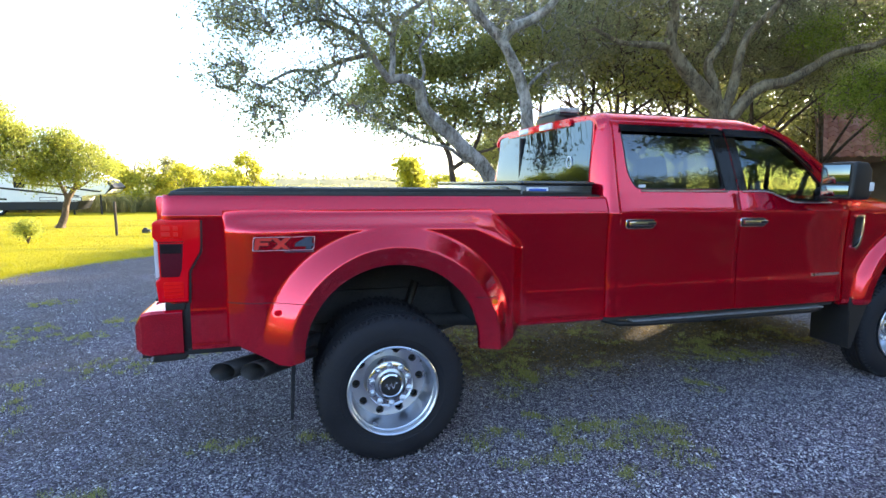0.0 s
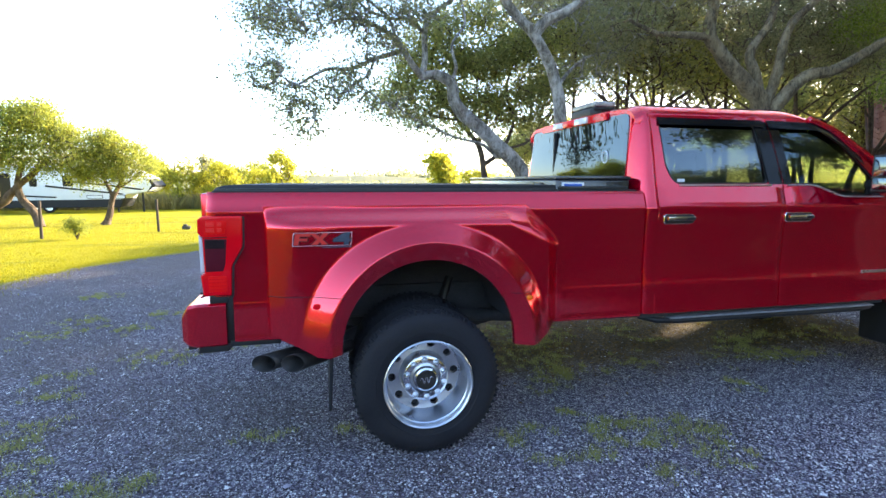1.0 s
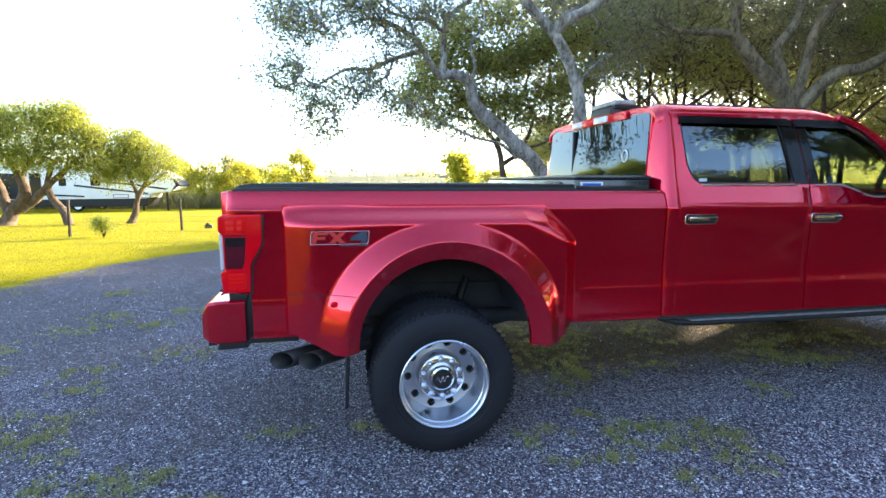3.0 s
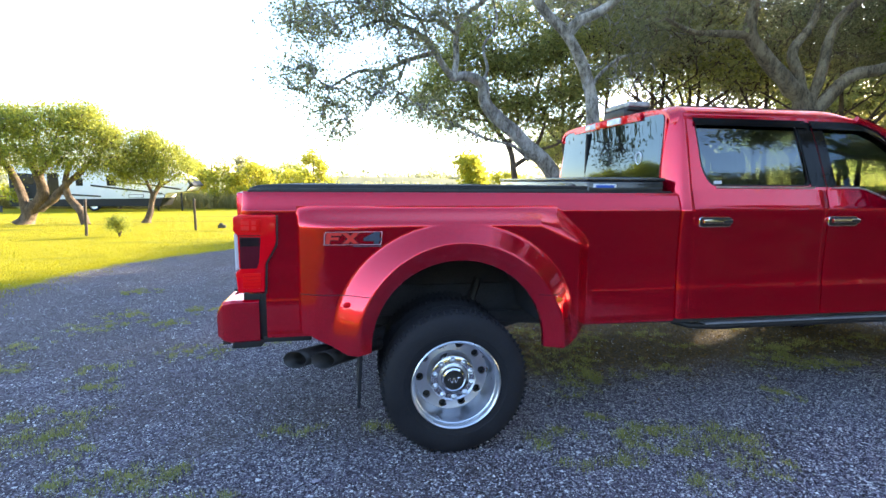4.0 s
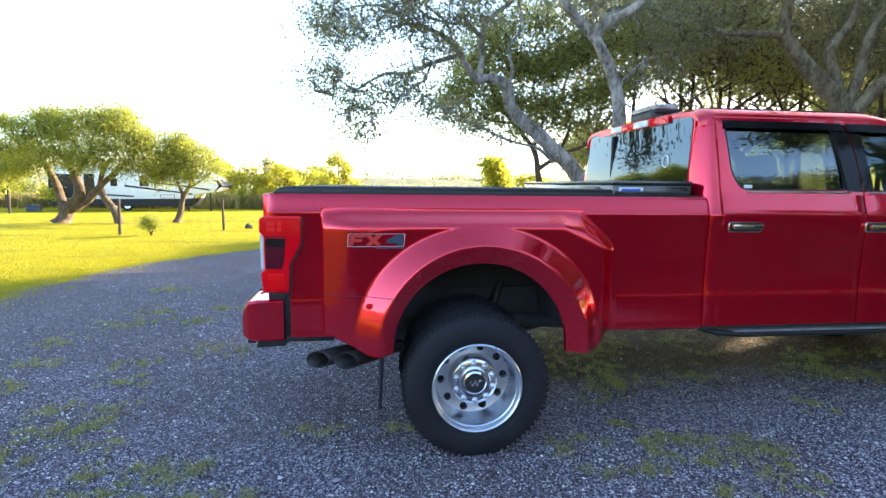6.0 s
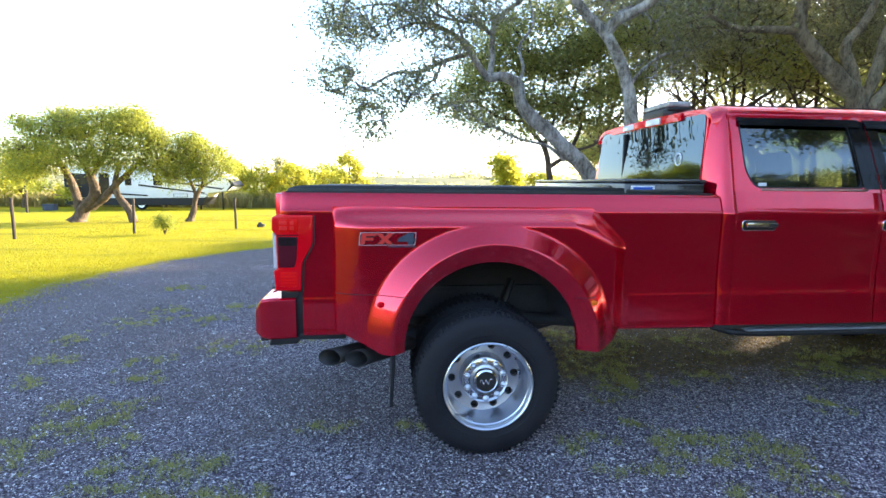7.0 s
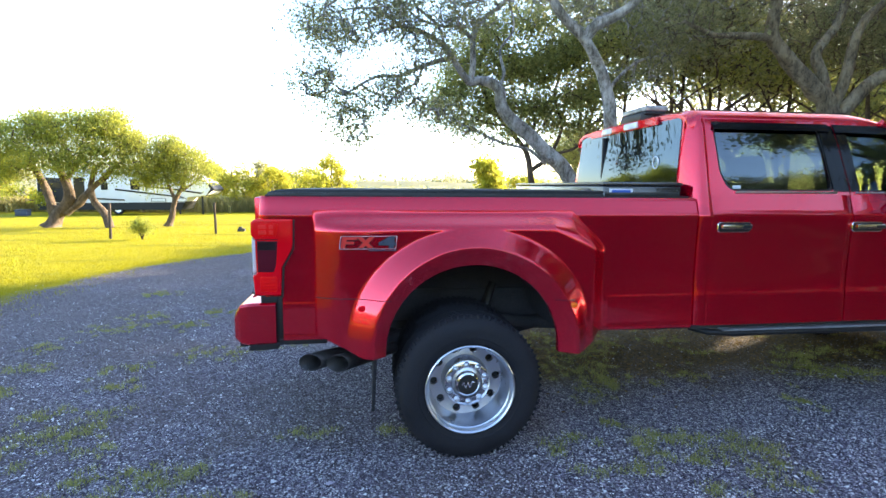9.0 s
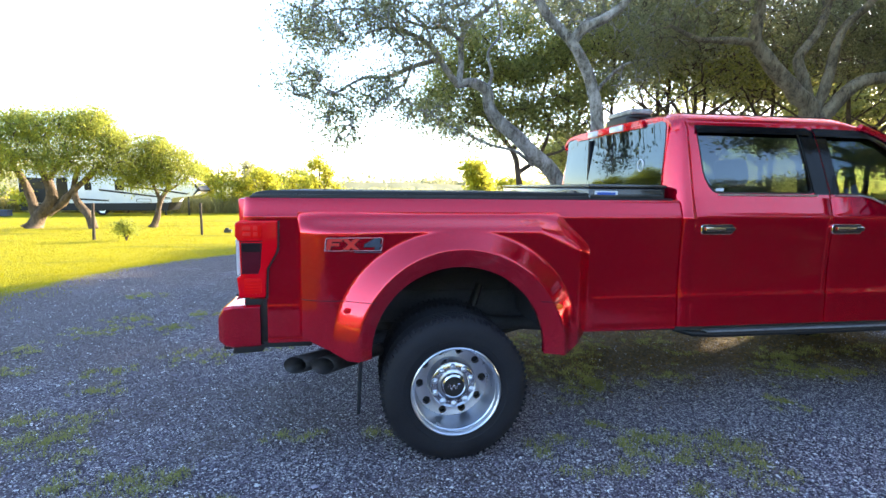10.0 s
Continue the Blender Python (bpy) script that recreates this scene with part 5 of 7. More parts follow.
    # -- chassis --
    for y in (0.58, 1.39):
        part("frame_rail", box((-1.15, y, 0.62), (4.9, y + 0.07, 0.82), 0.01), UNDER, truck)
        part("leaf_spring", tube(spline([(-0.75, y + 0.03, 0.62), (-0.35, y + 0.03, 0.50), (0, y + 0.03, 0.47), (0.4, y + 0.03, 0.50), (0.8, y + 0.03, 0.60)], 5), [0.035] * 21, 6), UNDER, truck)
        part("shock_absorber", tube([(0.12, y - 0.10, 0.42), (0.22, y - 0.04, 0.66), (0.30, y, 0.86)], [0.03, 0.035, 0.028], 10), DARKMET, truck)
    part("rear_axle", tube([(0, 0.30, 0.403), (0, 0.80, 0.403), (0, 0.90, 0.403), (0, 1.02, 0.40), (0, 1.14, 0.403), (0, 1.24, 0.403), (0, 1.75, 0.403)], [0.055, 0.055, 0.12, 0.17, 0.12, 0.055, 0.055], 16), UNDER, truck)
    part("front_axle", tube([(4.25, 0.25, 0.403), (4.25, 1.78, 0.403)], [0.05, 0.05], 12), UNDER, truck)
    part("drive_shaft", tube([(0.1, 1.02, 0.43), (2.4, 1.02, 0.62)], [0.045, 0.045], 12), UNDER, truck)
    part("fuel_tank", box((0.85, 0.66, 0.50), (1.85, 0.98, 0.74), 0.05, 3), UNDER, truck)
    part("gearbox", box((2.3, 0.86, 0.50), (3.3, 1.18, 0.80), 0.06, 3), UNDER, truck)
    part("engine_block", box((3.6, 0.70, 0.55), (4.8, 1.33, 1.20), 0.05, 2), UNDER, truck)
    part("cab_floor", box((1.45, 0.10, 0.66), (3.65, 1.93, 0.72), 0.01), UNDER, truck)
    part("fire_wall", box((3.50, 0.10, 0.70), (3.56, 1.93, 1.36), 0.01), UNDER, truck)
    # -- exhaust --
    for b in ((-0.890, -0.060, 0.545), (-0.738, -0.085, 0.543)):
        d = Vector((-0.77, -0.63, 0.0)).normalized()
        near_side = Vector((0.63, -0.77, 0.0)).normalized()
        n = 0.42
        prof = [(0.036, -n), (0.036, -0.27), (0.046, -0.23), (0.048, -0.12), (0.0495, -0.030), (0.050, -0.003), (0.048, 0.0), (0.0455, -0.004), (0.044, -0.05), (0.036, -0.22), (0.0005, -0.225)]
        m = Matrix.Translation(b) @ d.to_track_quat("Z", "Y").to_matrix().to_4x4()
        vs, fs = moved(lathe(prof, 36, "z"), m)
        cut = []
        for v in vs:
            w = Vector(v) - Vector(b)
            s = 0.85 * w.dot(near_side) * min(1.0, max(0.0, (w.dot(d) + 0.11) / 0.08))
            cut.append(tuple(Vector(v) - d * s))
        part("exhaust_tip", (cut, fs), TIP, truck, "black coated slash-cut exhaust tip", 50)
    part("exhaust_pipe", tube(spline([(-0.50, 0.22, 0.545), (-0.2, 0.46, 0.58), (0.3, 0.52, 0.60), (1.2, 0.52, 0.55), (2.4, 0.60, 0.52)], 5), [0.045] * 21, 12), UNDER, truck)
    # -- inside --
    dash = part("dashboard", prism([(3.05, 1.10), (3.48, 1.05), (3.48, 1.42), (3.30, 1.46), (3.10, 1.38)], 0.12, 1.91, "y", 0.03, 2), TRIM, truck)
    wheel_ring = [(0.19 * math.cos(a), 0.19 * math.sin(a), 0) for a in np.linspace(0, 2 * math.pi, 33)]
    part("steering_wheel", moved(tube(wheel_ring, [0.016] * 33, 8), pose(2.95, 1.46, 1.30, 0, -65, 0)), BLACK, truck)
    for y0, y1 in ((0.18, 0.72), (1.31, 1.85)):
        part("front_seat", join(box((2.25, y0, 0.85), (2.80, y1, 1.02), 0.05, 3), moved(box((-0.07, y0 + 0.01, 0.0), (0.09, y1 - 0.01, 0.62), 0.05, 3), pose(2.27, 0, 0.95, 0, -14, 0)),
                                moved(box((-0.05, (y0 + y1) / 2 - 0.13, 0.66), (0.05, (y0 + y1) / 2 + 0.13, 0.84), 0.04, 3), pose(2.25, 0, 0.93, 0, -12, 0))), TRIM, truck)
    part("rear_bench", join(box((1.60, 0.15, 0.85), (2.10, 1.88, 1.0), 0.05, 3), moved(box((-0.07, 0.15, 0.0), (0.06, 1.88, 0.56), 0.05, 3), pose(1.58, 0, 0.95, 0, -8, 0)),
                            *[box((1.49, y - 0.13, 1.50), (1.57, y + 0.13, 1.66), 0.035, 3) for y in (0.48, 1.55)]), TRIM, truck)
    part("headliner", box((1.50, 0.20, 1.945), (2.90, 1.83, 1.955), 0.003, 1), TRIM, truck)
    return truck


GREY_PAD = []


def simple_grey():
    if not GREY_PAD:
        GREY_PAD.append(simple("grey_step_rubber", (0.14, 0.14, 0.145), (0.24, 0.24, 0.245), 30, 0.6, bump_s=0.4, bump_d=0.002))
    return GREY_PAD[0]


def simple_lens():
    return simple("ribbed_beacon_lens", (0.16, 0.16, 0.155), (0.42, 0.41, 0.39), 14, 0.2, bump_s=0.4, bump_d=0.003, coat=1.0)


pickup()


def tool_box():
    top = new("tool_box")
    tagged(top, "black diamond-plate crossover tool box across the truck bed", "tool box")
    top.location = (1.1, YC, 1.48)
    mv = Matrix.Translation((-1.1, -YC, -1.48))
    part("body", moved(box((0.845, 0.062, 1.10), (1.352, 1.968, 1.535), 0.008), mv), PLATE, top)
    part("lid", moved(box((0.838, 0.050, 1.536), (1.358, 1.98, 1.562), 0.010, 3), mv), PLATE, top, "overhanging diamond-plate lid")
    st = part("sticker", moved(box((0.885, 0.0575, 1.482), (1.035, 0.0625, 1.522), 0.001, 1), mv), STICKER, top, "white and blue maker's sticker")
    part("print_bar", moved(box((0.90, 0.0555, 1.493), (1.02, 0.0578, 1.513), 0.0006, 1), mv), BLUE, st)
    part("latch", moved(box((0.832, 0.25, 1.47), (0.846, 0.36, 1.52), 0.004), mv), DARKMET, top)
    part("foot", moved(box((0.86, 0.055, 1.478), (1.34, 0.075, 1.50), 0.003), mv), DARKMET, top)


tool_box()

# ---- trees ----
def oaks():
    leaf = (0.048, 0.025)
    trunk = [(3.55, 6.05, -0.05), (3.42, 6.0, 0.5), (2.95, 6.0, 1.7), (2.38, 6.0, 2.26), (1.97, 6.0, 2.6), (1.7, 6.0, 2.9), (1.62, 6.0, 3.2), (1.38, 6.0, 3.33), (1.11, 6.0, 3.29)]
    limbs = [(trunk, 0.165, 0.070),
             ([(1.11, 6.0, 3.29), (0.89, 5.8, 3.48), (0.64, 5.6, 3.75), (0.29, 5.4, 3.89), (-0.08, 5.2, 3.91), (-0.45, 5.0, 3.75)], 0.062, 0.016),
             ([(0.74, 5.75, 3.62), (0.31, 5.65, 3.46), (-0.08, 5.5, 3.26), (-0.48, 5.35, 3.19), (-0.9, 5.2, 2.92)], 0.045, 0.014),
             ([(1.13, 6.0, 3.31), (1.19, 6.06, 3.6), (1.2, 6.12, 4.06), (1.38, 6.18, 4.4), (1.78, 6.24, 4.72), (2.1, 6.3, 5.3)], 0.06, 0.025),
             ([(1.18, 6.0, 4.0), (0.85, 5.75, 4.11), (0.57, 5.6, 4.07), (0.16, 5.45, 4.14), (-0.2, 5.3, 4.45)], 0.035, 0.014),
             ([(2.55, 6.1, 1.95), (2.33, 6.0, 2.09), (2.14, 5.9, 2.18), (1.67, 5.8, 2.27), (1.33, 5.7, 2.39), (0.94, 5.6, 2.54), (0.55, 5.5, 2.76)], 0.035, 0.010),
             ([(1.62, 6.0, 3.2), (1.75, 6.1, 3.5), (1.7, 6.2, 3.9), (1.95, 6.3, 4.3), (1.85, 6.3, 4.8)], 0.035, 0.012),
             ([(0.64, 5.6, 3.75), (0.5, 5.5, 4.05), (0.15, 5.4, 4.3), (-0.1, 5.3, 4.7)], 0.030, 0.010),
             ([(0.31, 5.65, 3.46), (0.15, 5.5, 3.15), (-0.15, 5.4, 2.95), (-0.3, 5.3, 2.7)], 0.022, 0.008),
             ([(-0.08, 5.2, 3.91), (-0.4, 5.1, 4.1), (-0.8, 5.1, 4.1), (-1.2, 5.0, 3.95)], 0.024, 0.008)]
    clumps = [(-1.05, 5.1, 3.85, 0.6, 0.6, 0.45, 60), (-0.3, 5.1, 4.05, 0.55, 0.6, 0.4, 50), (-1.3, 5.2, 3.05, 0.35, 0.5, 0.35, 26), (-0.86, 5.2, 2.65, 0.45, 0.5, 0.30, 26),
              (-0.25, 5.3, 3.0, 0.5, 0.5, 0.35, 34), (-0.8, 5.2, 2.3, 0.25, 0.4, 0.22, 8), (0.35, 5.4, 3.65, 0.5, 0.5, 0.4, 30), (0.7, 5.5, 4.25, 0.5, 0.5, 0.35, 30),
              (0.3, 5.4, 2.75, 0.40, 0.4, 0.3, 12), (1.2, 5.9, 4.5, 0.5, 0.6, 0.4, 26), (-0.6, 4.9, 4.8, 0.9, 0.9, 0.5, 40), (0.5, 5.0, 5.0, 0.9, 0.9, 0.5, 28),
              (0.65, 5.5, 2.7, 0.35, 0.35, 0.22, 12), (1.05, 5.6, 2.45, 0.3, 0.3, 0.18, 9), (1.5, 5.7, 2.25, 0.3, 0.3, 0.14, 6), (1.8, 6.3, 5.3, 1.0, 1.0, 0.6, 50)]
    tree("oak_tree", limbs, clumps, leaf, "leaning live oak with pale grey bark and airy crown", PALE_BARK, OAK_LEAF, 12, 58, 0.15, 0.014, group="oaks by the drive")
    limbs = [([(3.9, 6.1, -0.05), (3.8, 6.0, 0.8), (3.67, 6.0, 2.66), (3.62, 6.0, 3.17), (3.4, 6.0, 3.67), (3.12, 6.0, 4.09), (2.68, 6.0, 4.55), (2.47, 6.0, 4.99), (2.2, 6.0, 5.8)], 0.135, 0.06),
             ([(3.12, 6.0, 4.09), (3.29, 5.9, 4.29), (3.62, 5.8, 4.44), (3.94, 5.7, 4.68), (4.15, 5.6, 4.99), (4.73, 5.5, 5.54)], 0.10, 0.05),
             ([(3.2, 6.1, 4.05), (3.6, 6.6, 4.6), (4.3, 7.2, 5.0), (5.2, 7.8, 5.3)], 0.06, 0.02),
             ([(3.6, 6.0, 3.2), (4.2, 6.6, 3.7), (4.9, 7.2, 4.1), (5.6, 7.6, 4.3)], 0.04, 0.015)]
    clumps = [(3.2, 7.2, 5.2, 1.0, 1.0, 0.5, 44), (4.6, 7.4, 5.0, 1.1, 1.0, 0.6, 34), (4.2, 6.0, 5.6, 1.2, 1.1, 0.5, 60), (5.6, 7.6, 4.6, 0.9, 0.8, 0.5, 44), (2.2, 6.2, 5.9, 1.1, 1.1, 0.6, 70), (5.0, 7.4, 3.9, 0.8, 0.6, 0.4, 36), (6.2, 6.5, 5.4, 1.1, 1.0, 0.6, 60), (2.4, 4.0, 6.0, 1.2, 1.0, 0.5, 60), (4.2, 3.4, 6.2, 1.3, 1.0, 0.5, 60), (3.4, 2.0, 7.0, 1.4, 1.1, 0.5, 50)]
    tree("oak_tree", limbs, clumps, leaf, "upright forked live oak with lichen-grey bark", PALE_BARK, OAK_LEAF, 12, 56, 0.18, 0.015, group="oaks by the drive")
    limbs = [([(9.0, 6.6, -0.05), (8.85, 6.5, 1.2), (8.54, 6.5, 3.09), (8.12, 6.5, 3.5), (7.55, 6.5, 4.0), (7.15, 6.5, 4.44), (7.17, 6.5, 5.02), (7.07, 6.5, 5.46), (6.78, 6.5, 6.3)], 0.23, 0.06),
             ([(7.15, 6.5, 4.44), (6.28, 6.37, 4.39), (5.71, 6.23, 4.35), (5.05, 6.1, 4.51)], 0.08, 0.03),
             ([(8.5, 6.5, 3.1), (8.39, 6.56, 3.7), (8.25, 6.62, 4.19), (8.64, 6.68, 4.72), (8.96, 6.74, 5.45), (9.24, 6.8, 6.38)], 0.12, 0.055), ([(7.07, 6.5, 5.46), (6.8, 4.0, 6.6), (6.0, 1.5, 7.2), (5.6, -0.8, 7.3), (5.4, -2.2, 7.2)], 0.08, 0.025),
             ([(8.57, 6.5, 3.0), (8.68, 6.44, 3.52), (8.79, 6.38, 4.12), (8.97, 6.32, 4.78), (9.56, 6.26, 5.36), (10.17, 6.2, 6.04)], 0.12, 0.055),
             ([(8.66, 6.5, 2.8), (8.78, 6.35, 3.14), (9.28, 6.2, 3.69), (9.81, 6.05, 3.82), (10.32, 5.9, 4.13), (10.67, 5.75, 4.37), (11.19, 5.6, 4.51), (11.73, 5.45, 4.67), (12.62, 5.3, 5.3)], 0.14, 0.06)]
    clumps = [(4.8, 8.2, 5.6, 1.2, 1.0, 0.8, 46), (6.0, 8.4, 5.4, 1.2, 0.9, 0.5, 28), (8.6, 8.4, 5.4, 1.3, 0.9, 0.5, 32), (12.4, 7.8, 4.8, 1.3, 1.0, 0.8, 170), (13.8, 7.6, 5.6, 1.4, 1.1, 0.9, 170), (11.6, 8.2, 5.0, 1.3, 1.0, 0.9, 170), (9.0, 8.2, 6.0, 1.5, 1.0, 0.8, 56), (7.0, 8.4, 6.4, 1.5, 1.0, 0.8, 56), (11.0, 8.2, 6.8, 1.6, 1.2, 0.8, 100), (13.4, 8.0, 6.8, 1.6, 1.2, 0.8, 100),
              (6.6, 7.6, 5.4, 1.3, 1.0, 0.7, 52), (7.8, 7.8, 5.7, 1.3, 1.0, 0.7, 56), (9.4, 7.6, 5.0, 1.3, 1.0, 0.8, 204), (10.8, 7.2, 5.6, 1.4, 1.1, 0.8, 204), (12.0, 6.6, 5.8, 1.4, 1.2, 0.8, 187),
              (5.6, -1.0, 7.3, 1.2, 1.1, 0.5, 110), (6.0, -2.4, 7.6, 1.3, 1.1, 0.5, 110), (4.6, -1.8, 7.5, 0.9, 0.9, 0.4, 60), (5.6, 0.8, 7.4, 1.0, 1.0, 0.5, 70), (7.4, -0.6, 7.6, 1.2, 1.1, 0.5, 90), (10.6, 7.6, 4.6, 1.1, 0.8, 0.5, 40), (6.0, 6.2, 6.2, 1.4, 1.3, 0.6, 90), (8.6, 5.6, 6.4, 1.5, 1.3, 0.6, 140), (11.2, 5.2, 6.2, 1.4, 1.2, 0.6, 90), (5.4, 6.6, 4.6, 0.7, 0.6, 0.5, 30), (6.4, 3.4, 6.4, 1.5, 1.2, 0.5, 110), (8.8, 3.0, 6.8, 1.6, 1.3, 0.6, 110), (11.6, 8.6, 6.2, 1.4, 1.0, 0.7, 100), (13.2, 8.4, 6.2, 1.4, 1.0, 0.7, 100), (10.2, 8.4, 6.4, 1.3, 0.9, 0.6, 80), (6.6, 1.2, 7.4, 1.6, 1.2, 0.5, 60), (9.8, 0.6, 7.4, 1.6, 1.3, 0.6, 60)]
    tree("oak_tree", limbs, clumps, (0.056, 0.031), "many-stemmed old live oak spreading low limbs", OAK_BARK, OAK_LEAF, 12, 36, 0.20, 0.012, group="oaks by the drive")
    # fresh green branch hanging near the house
    limbs = [([(14.6, 6.2, -0.05), (14.4, 6.1, 1.6), (13.6, 5.9, 3.2), (12.4, 5.6, 3.9), (11.4, 5.4, 4.0)], 0.12, 0.03), ([(13.6, 5.9, 3.2), (13.8, 5.9, 4.4), (13.2, 5.7, 5.6)], 0.07, 0.03)]
    clumps = [(11.6, 5.4, 3.75, 0.9, 0.7, 0.4, 100), (12.7, 5.6, 3.7, 0.8, 0.7, 0.45, 100), (13.6, 5.8, 4.4, 1.0, 0.9, 0.6, 70), (10.7, 5.3, 3.35, 0.5, 0.5, 0.3, 24), (12.6, 5.6, 5.2, 1.2, 1.0, 0.6, 80), (12.4, 5.5, 3.3, 0.8, 0.6, 0.35, 50), (11.0, 6.2, 4.9, 0.9, 0.7, 0.5, 60), (14.7, 6.5, 3.0, 1.0, 0.9, 0.7, 150), (15.4, 7.1, 3.6, 1.0, 0.9, 0.7, 150), (15.4, 6.3, 2.2, 0.8, 0.8, 0.6, 80), (14.2, 5.6, 2.4, 0.7, 0.7, 0.6, 70)]
    tree("oak_tree", limbs, clumps, leaf, "young oak with fresh green leaves by the house", OAK_BARK, GREEN_LEAF, 10, 60, 0.17, group="oaks by the drive")


def woods():
    """Thinner trees behind the oaks, and unseen ones added east to shade the drive."""
    leaf = (0.108, 0.062)
    spots = [(5.4, 10.6, 0.08, 1), (7.2, 10.2, 0.09, 2), (9.2, 11.0, 0.09, 3), (11.2, 10.4, 0.10, 4), (13.5, 11.6, 0.10, 5), (8.6, 11.8, 0.10, 6), (11.2, 12.6, 0.11, 7),
             (14.0, 13.6, 0.11, 8), (16.8, 14.2, 0.12, 9), (12.6, 8.8, 0.09, 10), (19.0, 17.0, 0.13, 11), (21.0, 17.0, 0.13, 12), (25.5, 16.0, 0.15, 13), (25.0, 20.0, 0.15, 14), (15.0, 9.0, 0.10, 15), (5.4, 9.2, 0.07, 16), (8.4, 9.4, 0.07, 17),
             # added, mostly unseen: these block the low sun and darken the paint's reflections
             (14.0, 2.6, 0.12, 18), (16.5, -1.0, 0.12, 19), (18.0, -5.0, 0.13, 20), (19.5, 3.0, 0.13, 21), (21.5, -2.5, 0.13, 22), (20.0, -9.0, 0.13, 23), (23.5, -6.5, 0.13, 24), (17.5, 6.0, 0.12, 25),
             (13.0, -1.4, 0.12, 26), (15.6, 4.6, 0.11, 27), (17.2, 1.6, 0.12, 28), (27.0, 14.4, 0.15, 29), (28.0, 17.4, 0.15, 30), (26.5, 11.5, 0.15, 31), (15.0, -6.0, 0.12, 32), (23.6, 13.2, 0.15, 33), (24.6, 10.6, 0.15, 34), (16.4, -9.6, 0.14, 35), (18.6, -8.0, 0.14, 36), (13.5, -10.5, 0.13, 37), (15.2, -13.2, 0.13, 38), (11.6, -12.6, 0.13, 39), (13.2, -13.8, 0.13, 40), (16.4, -12.2, 0.13, 41), (19.5, 11.6, 0.13, 33), (21.2, 12.8, 0.13, 34), (18.4, 12.8, 0.13, 35), (25.5, 2.0, 0.14, 30), (27.5, -1.8, 0.14, 30), (24.0, 5.0, 0.14, 30), (29.5, 3.4, 0.14, 30), (26.0, -5.2, 0.14, 30)]
    global RNG
    for x, y, r, k in spots:
        RNG = np.random.default_rng(200 + int(10 * x + 100 * abs(y)))
        lean = RNG.uniform(-0.5, 0.5, 2)
        h = RNG.uniform(5.4, 6.4) + (3.0 if x > 23 else 0.0)
        if k > 36:
            h = 0.8 + 0.335 * math.hypot(x - 1.9, y)
        elif 18 <= k and y < 3 and 12 < x < 24:
            h += 3.0
        z0 = ground_z(x, y) - 0.05
        fork = 0.40 * h
        limbs = [([(x, y, z0), (x + lean[0] * 0.4, y + lean[1] * 0.3, fork * 0.5), (x + lean[0], y + lean[1] * 0.6, fork), (x + lean[0] * 1.4, y + lean[1], h * 0.75), (x + lean[0] * 1.2, y + lean[1], h)], r, r * 0.3)]
        for j in range(4):
            a = RNG.uniform(0, 6.28)
            q = limbs[0][0][2]
            limbs.append(([q, (q[0] + math.cos(a) * 0.5, q[1] + math.sin(a) * 0.5, q[2] + 0.5), (q[0] + math.cos(a) * 1.3, q[1] + math.sin(a) * 1.3, q[2] + 1.2), (q[0] + math.cos(a) * 2.0, q[1] + math.sin(a) * 2.0, q[2] + 1.7)], r * 0.6, r * 0.2))
        cl = []
        n = 14 if k > 36 else 10 if h < 8 else 15
        for j in range(n):
            a, d = RNG.uniform(0, 6.28), RNG.uniform(0.3, 2.0)
            cl.append((x + lean[0] + math.cos(a) * d, y + lean[1] + math.sin(a) * d, RNG.uniform((0.74 if y > 8 and x < 16 else 0.34 if k > 36 else 0.26 if x > 12 and y < 5 else 0.42) * h, h + (0.1 if k > 36 else 0.7)), 1.0, 1.0, 0.6, 36 if k > 36 else 17 if x > 12 and y < 5 else 28))
        s = 1.2 if k > 36 else 2.3 if x > 11 and y < 5 else 1.0 if y < 13 else 1.5
        tree("woodland_tree", limbs, cl, (leaf[0] * s, leaf[1] * s), "slender backlit woodland tree with twisting dark stems", DARK_BARK, OAK_LEAF if k % 3 == 1 or k > 36 else LIT_LEAF, 8, 24 if k > 36 else 20, 0.26, 0.015, group="woodland trees")
    # low bushy tree added to shade the gravel strip beside the lawn
    limbs = [([(6.5, 13.6, ground_z(0, 13.6) - 0.05), (6.5, 13.6, 0.9), (6.4, 13.6, 1.8), (6.5, 13.6, 2.9)], 0.07, 0.03), ([(6.45, 13.6, 1.2), (5.9, 13.5, 2.0), (5.5, 13.4, 2.6)], 0.04, 0.015), ([(6.45, 13.6, 1.4), (7.0, 13.7, 2.1), (7.4, 13.8, 2.7)], 0.04, 0.015)]
    cl = [(5.6, 13.4, 2.6, 0.9, 0.8, 0.5, 40), (6.5, 13.6, 3.0, 0.9, 0.8, 0.5, 40), (7.4, 13.8, 2.7, 0.9, 0.8, 0.5, 40), (6.4, 13.4, 2.1, 0.9, 0.8, 0.4, 30)]
    tree("woodland_tree", limbs, cl, (0.09, 0.045), "low bushy tree added to shade the gravel by the lawn", DARK_BARK, LIT_LEAF, 8, 40, 0.2, 0.009, group="woodland trees")
    # low round trees added past the woods to shade the drive's far edge
    for x, y, w, h in ((8.9, 15.4, 1.2, 4.15), (7.6, 16.6, 1.1, 3.8), (10.2, 14.6, 1.2, 4.45)):
        z = ground_z(x, y)
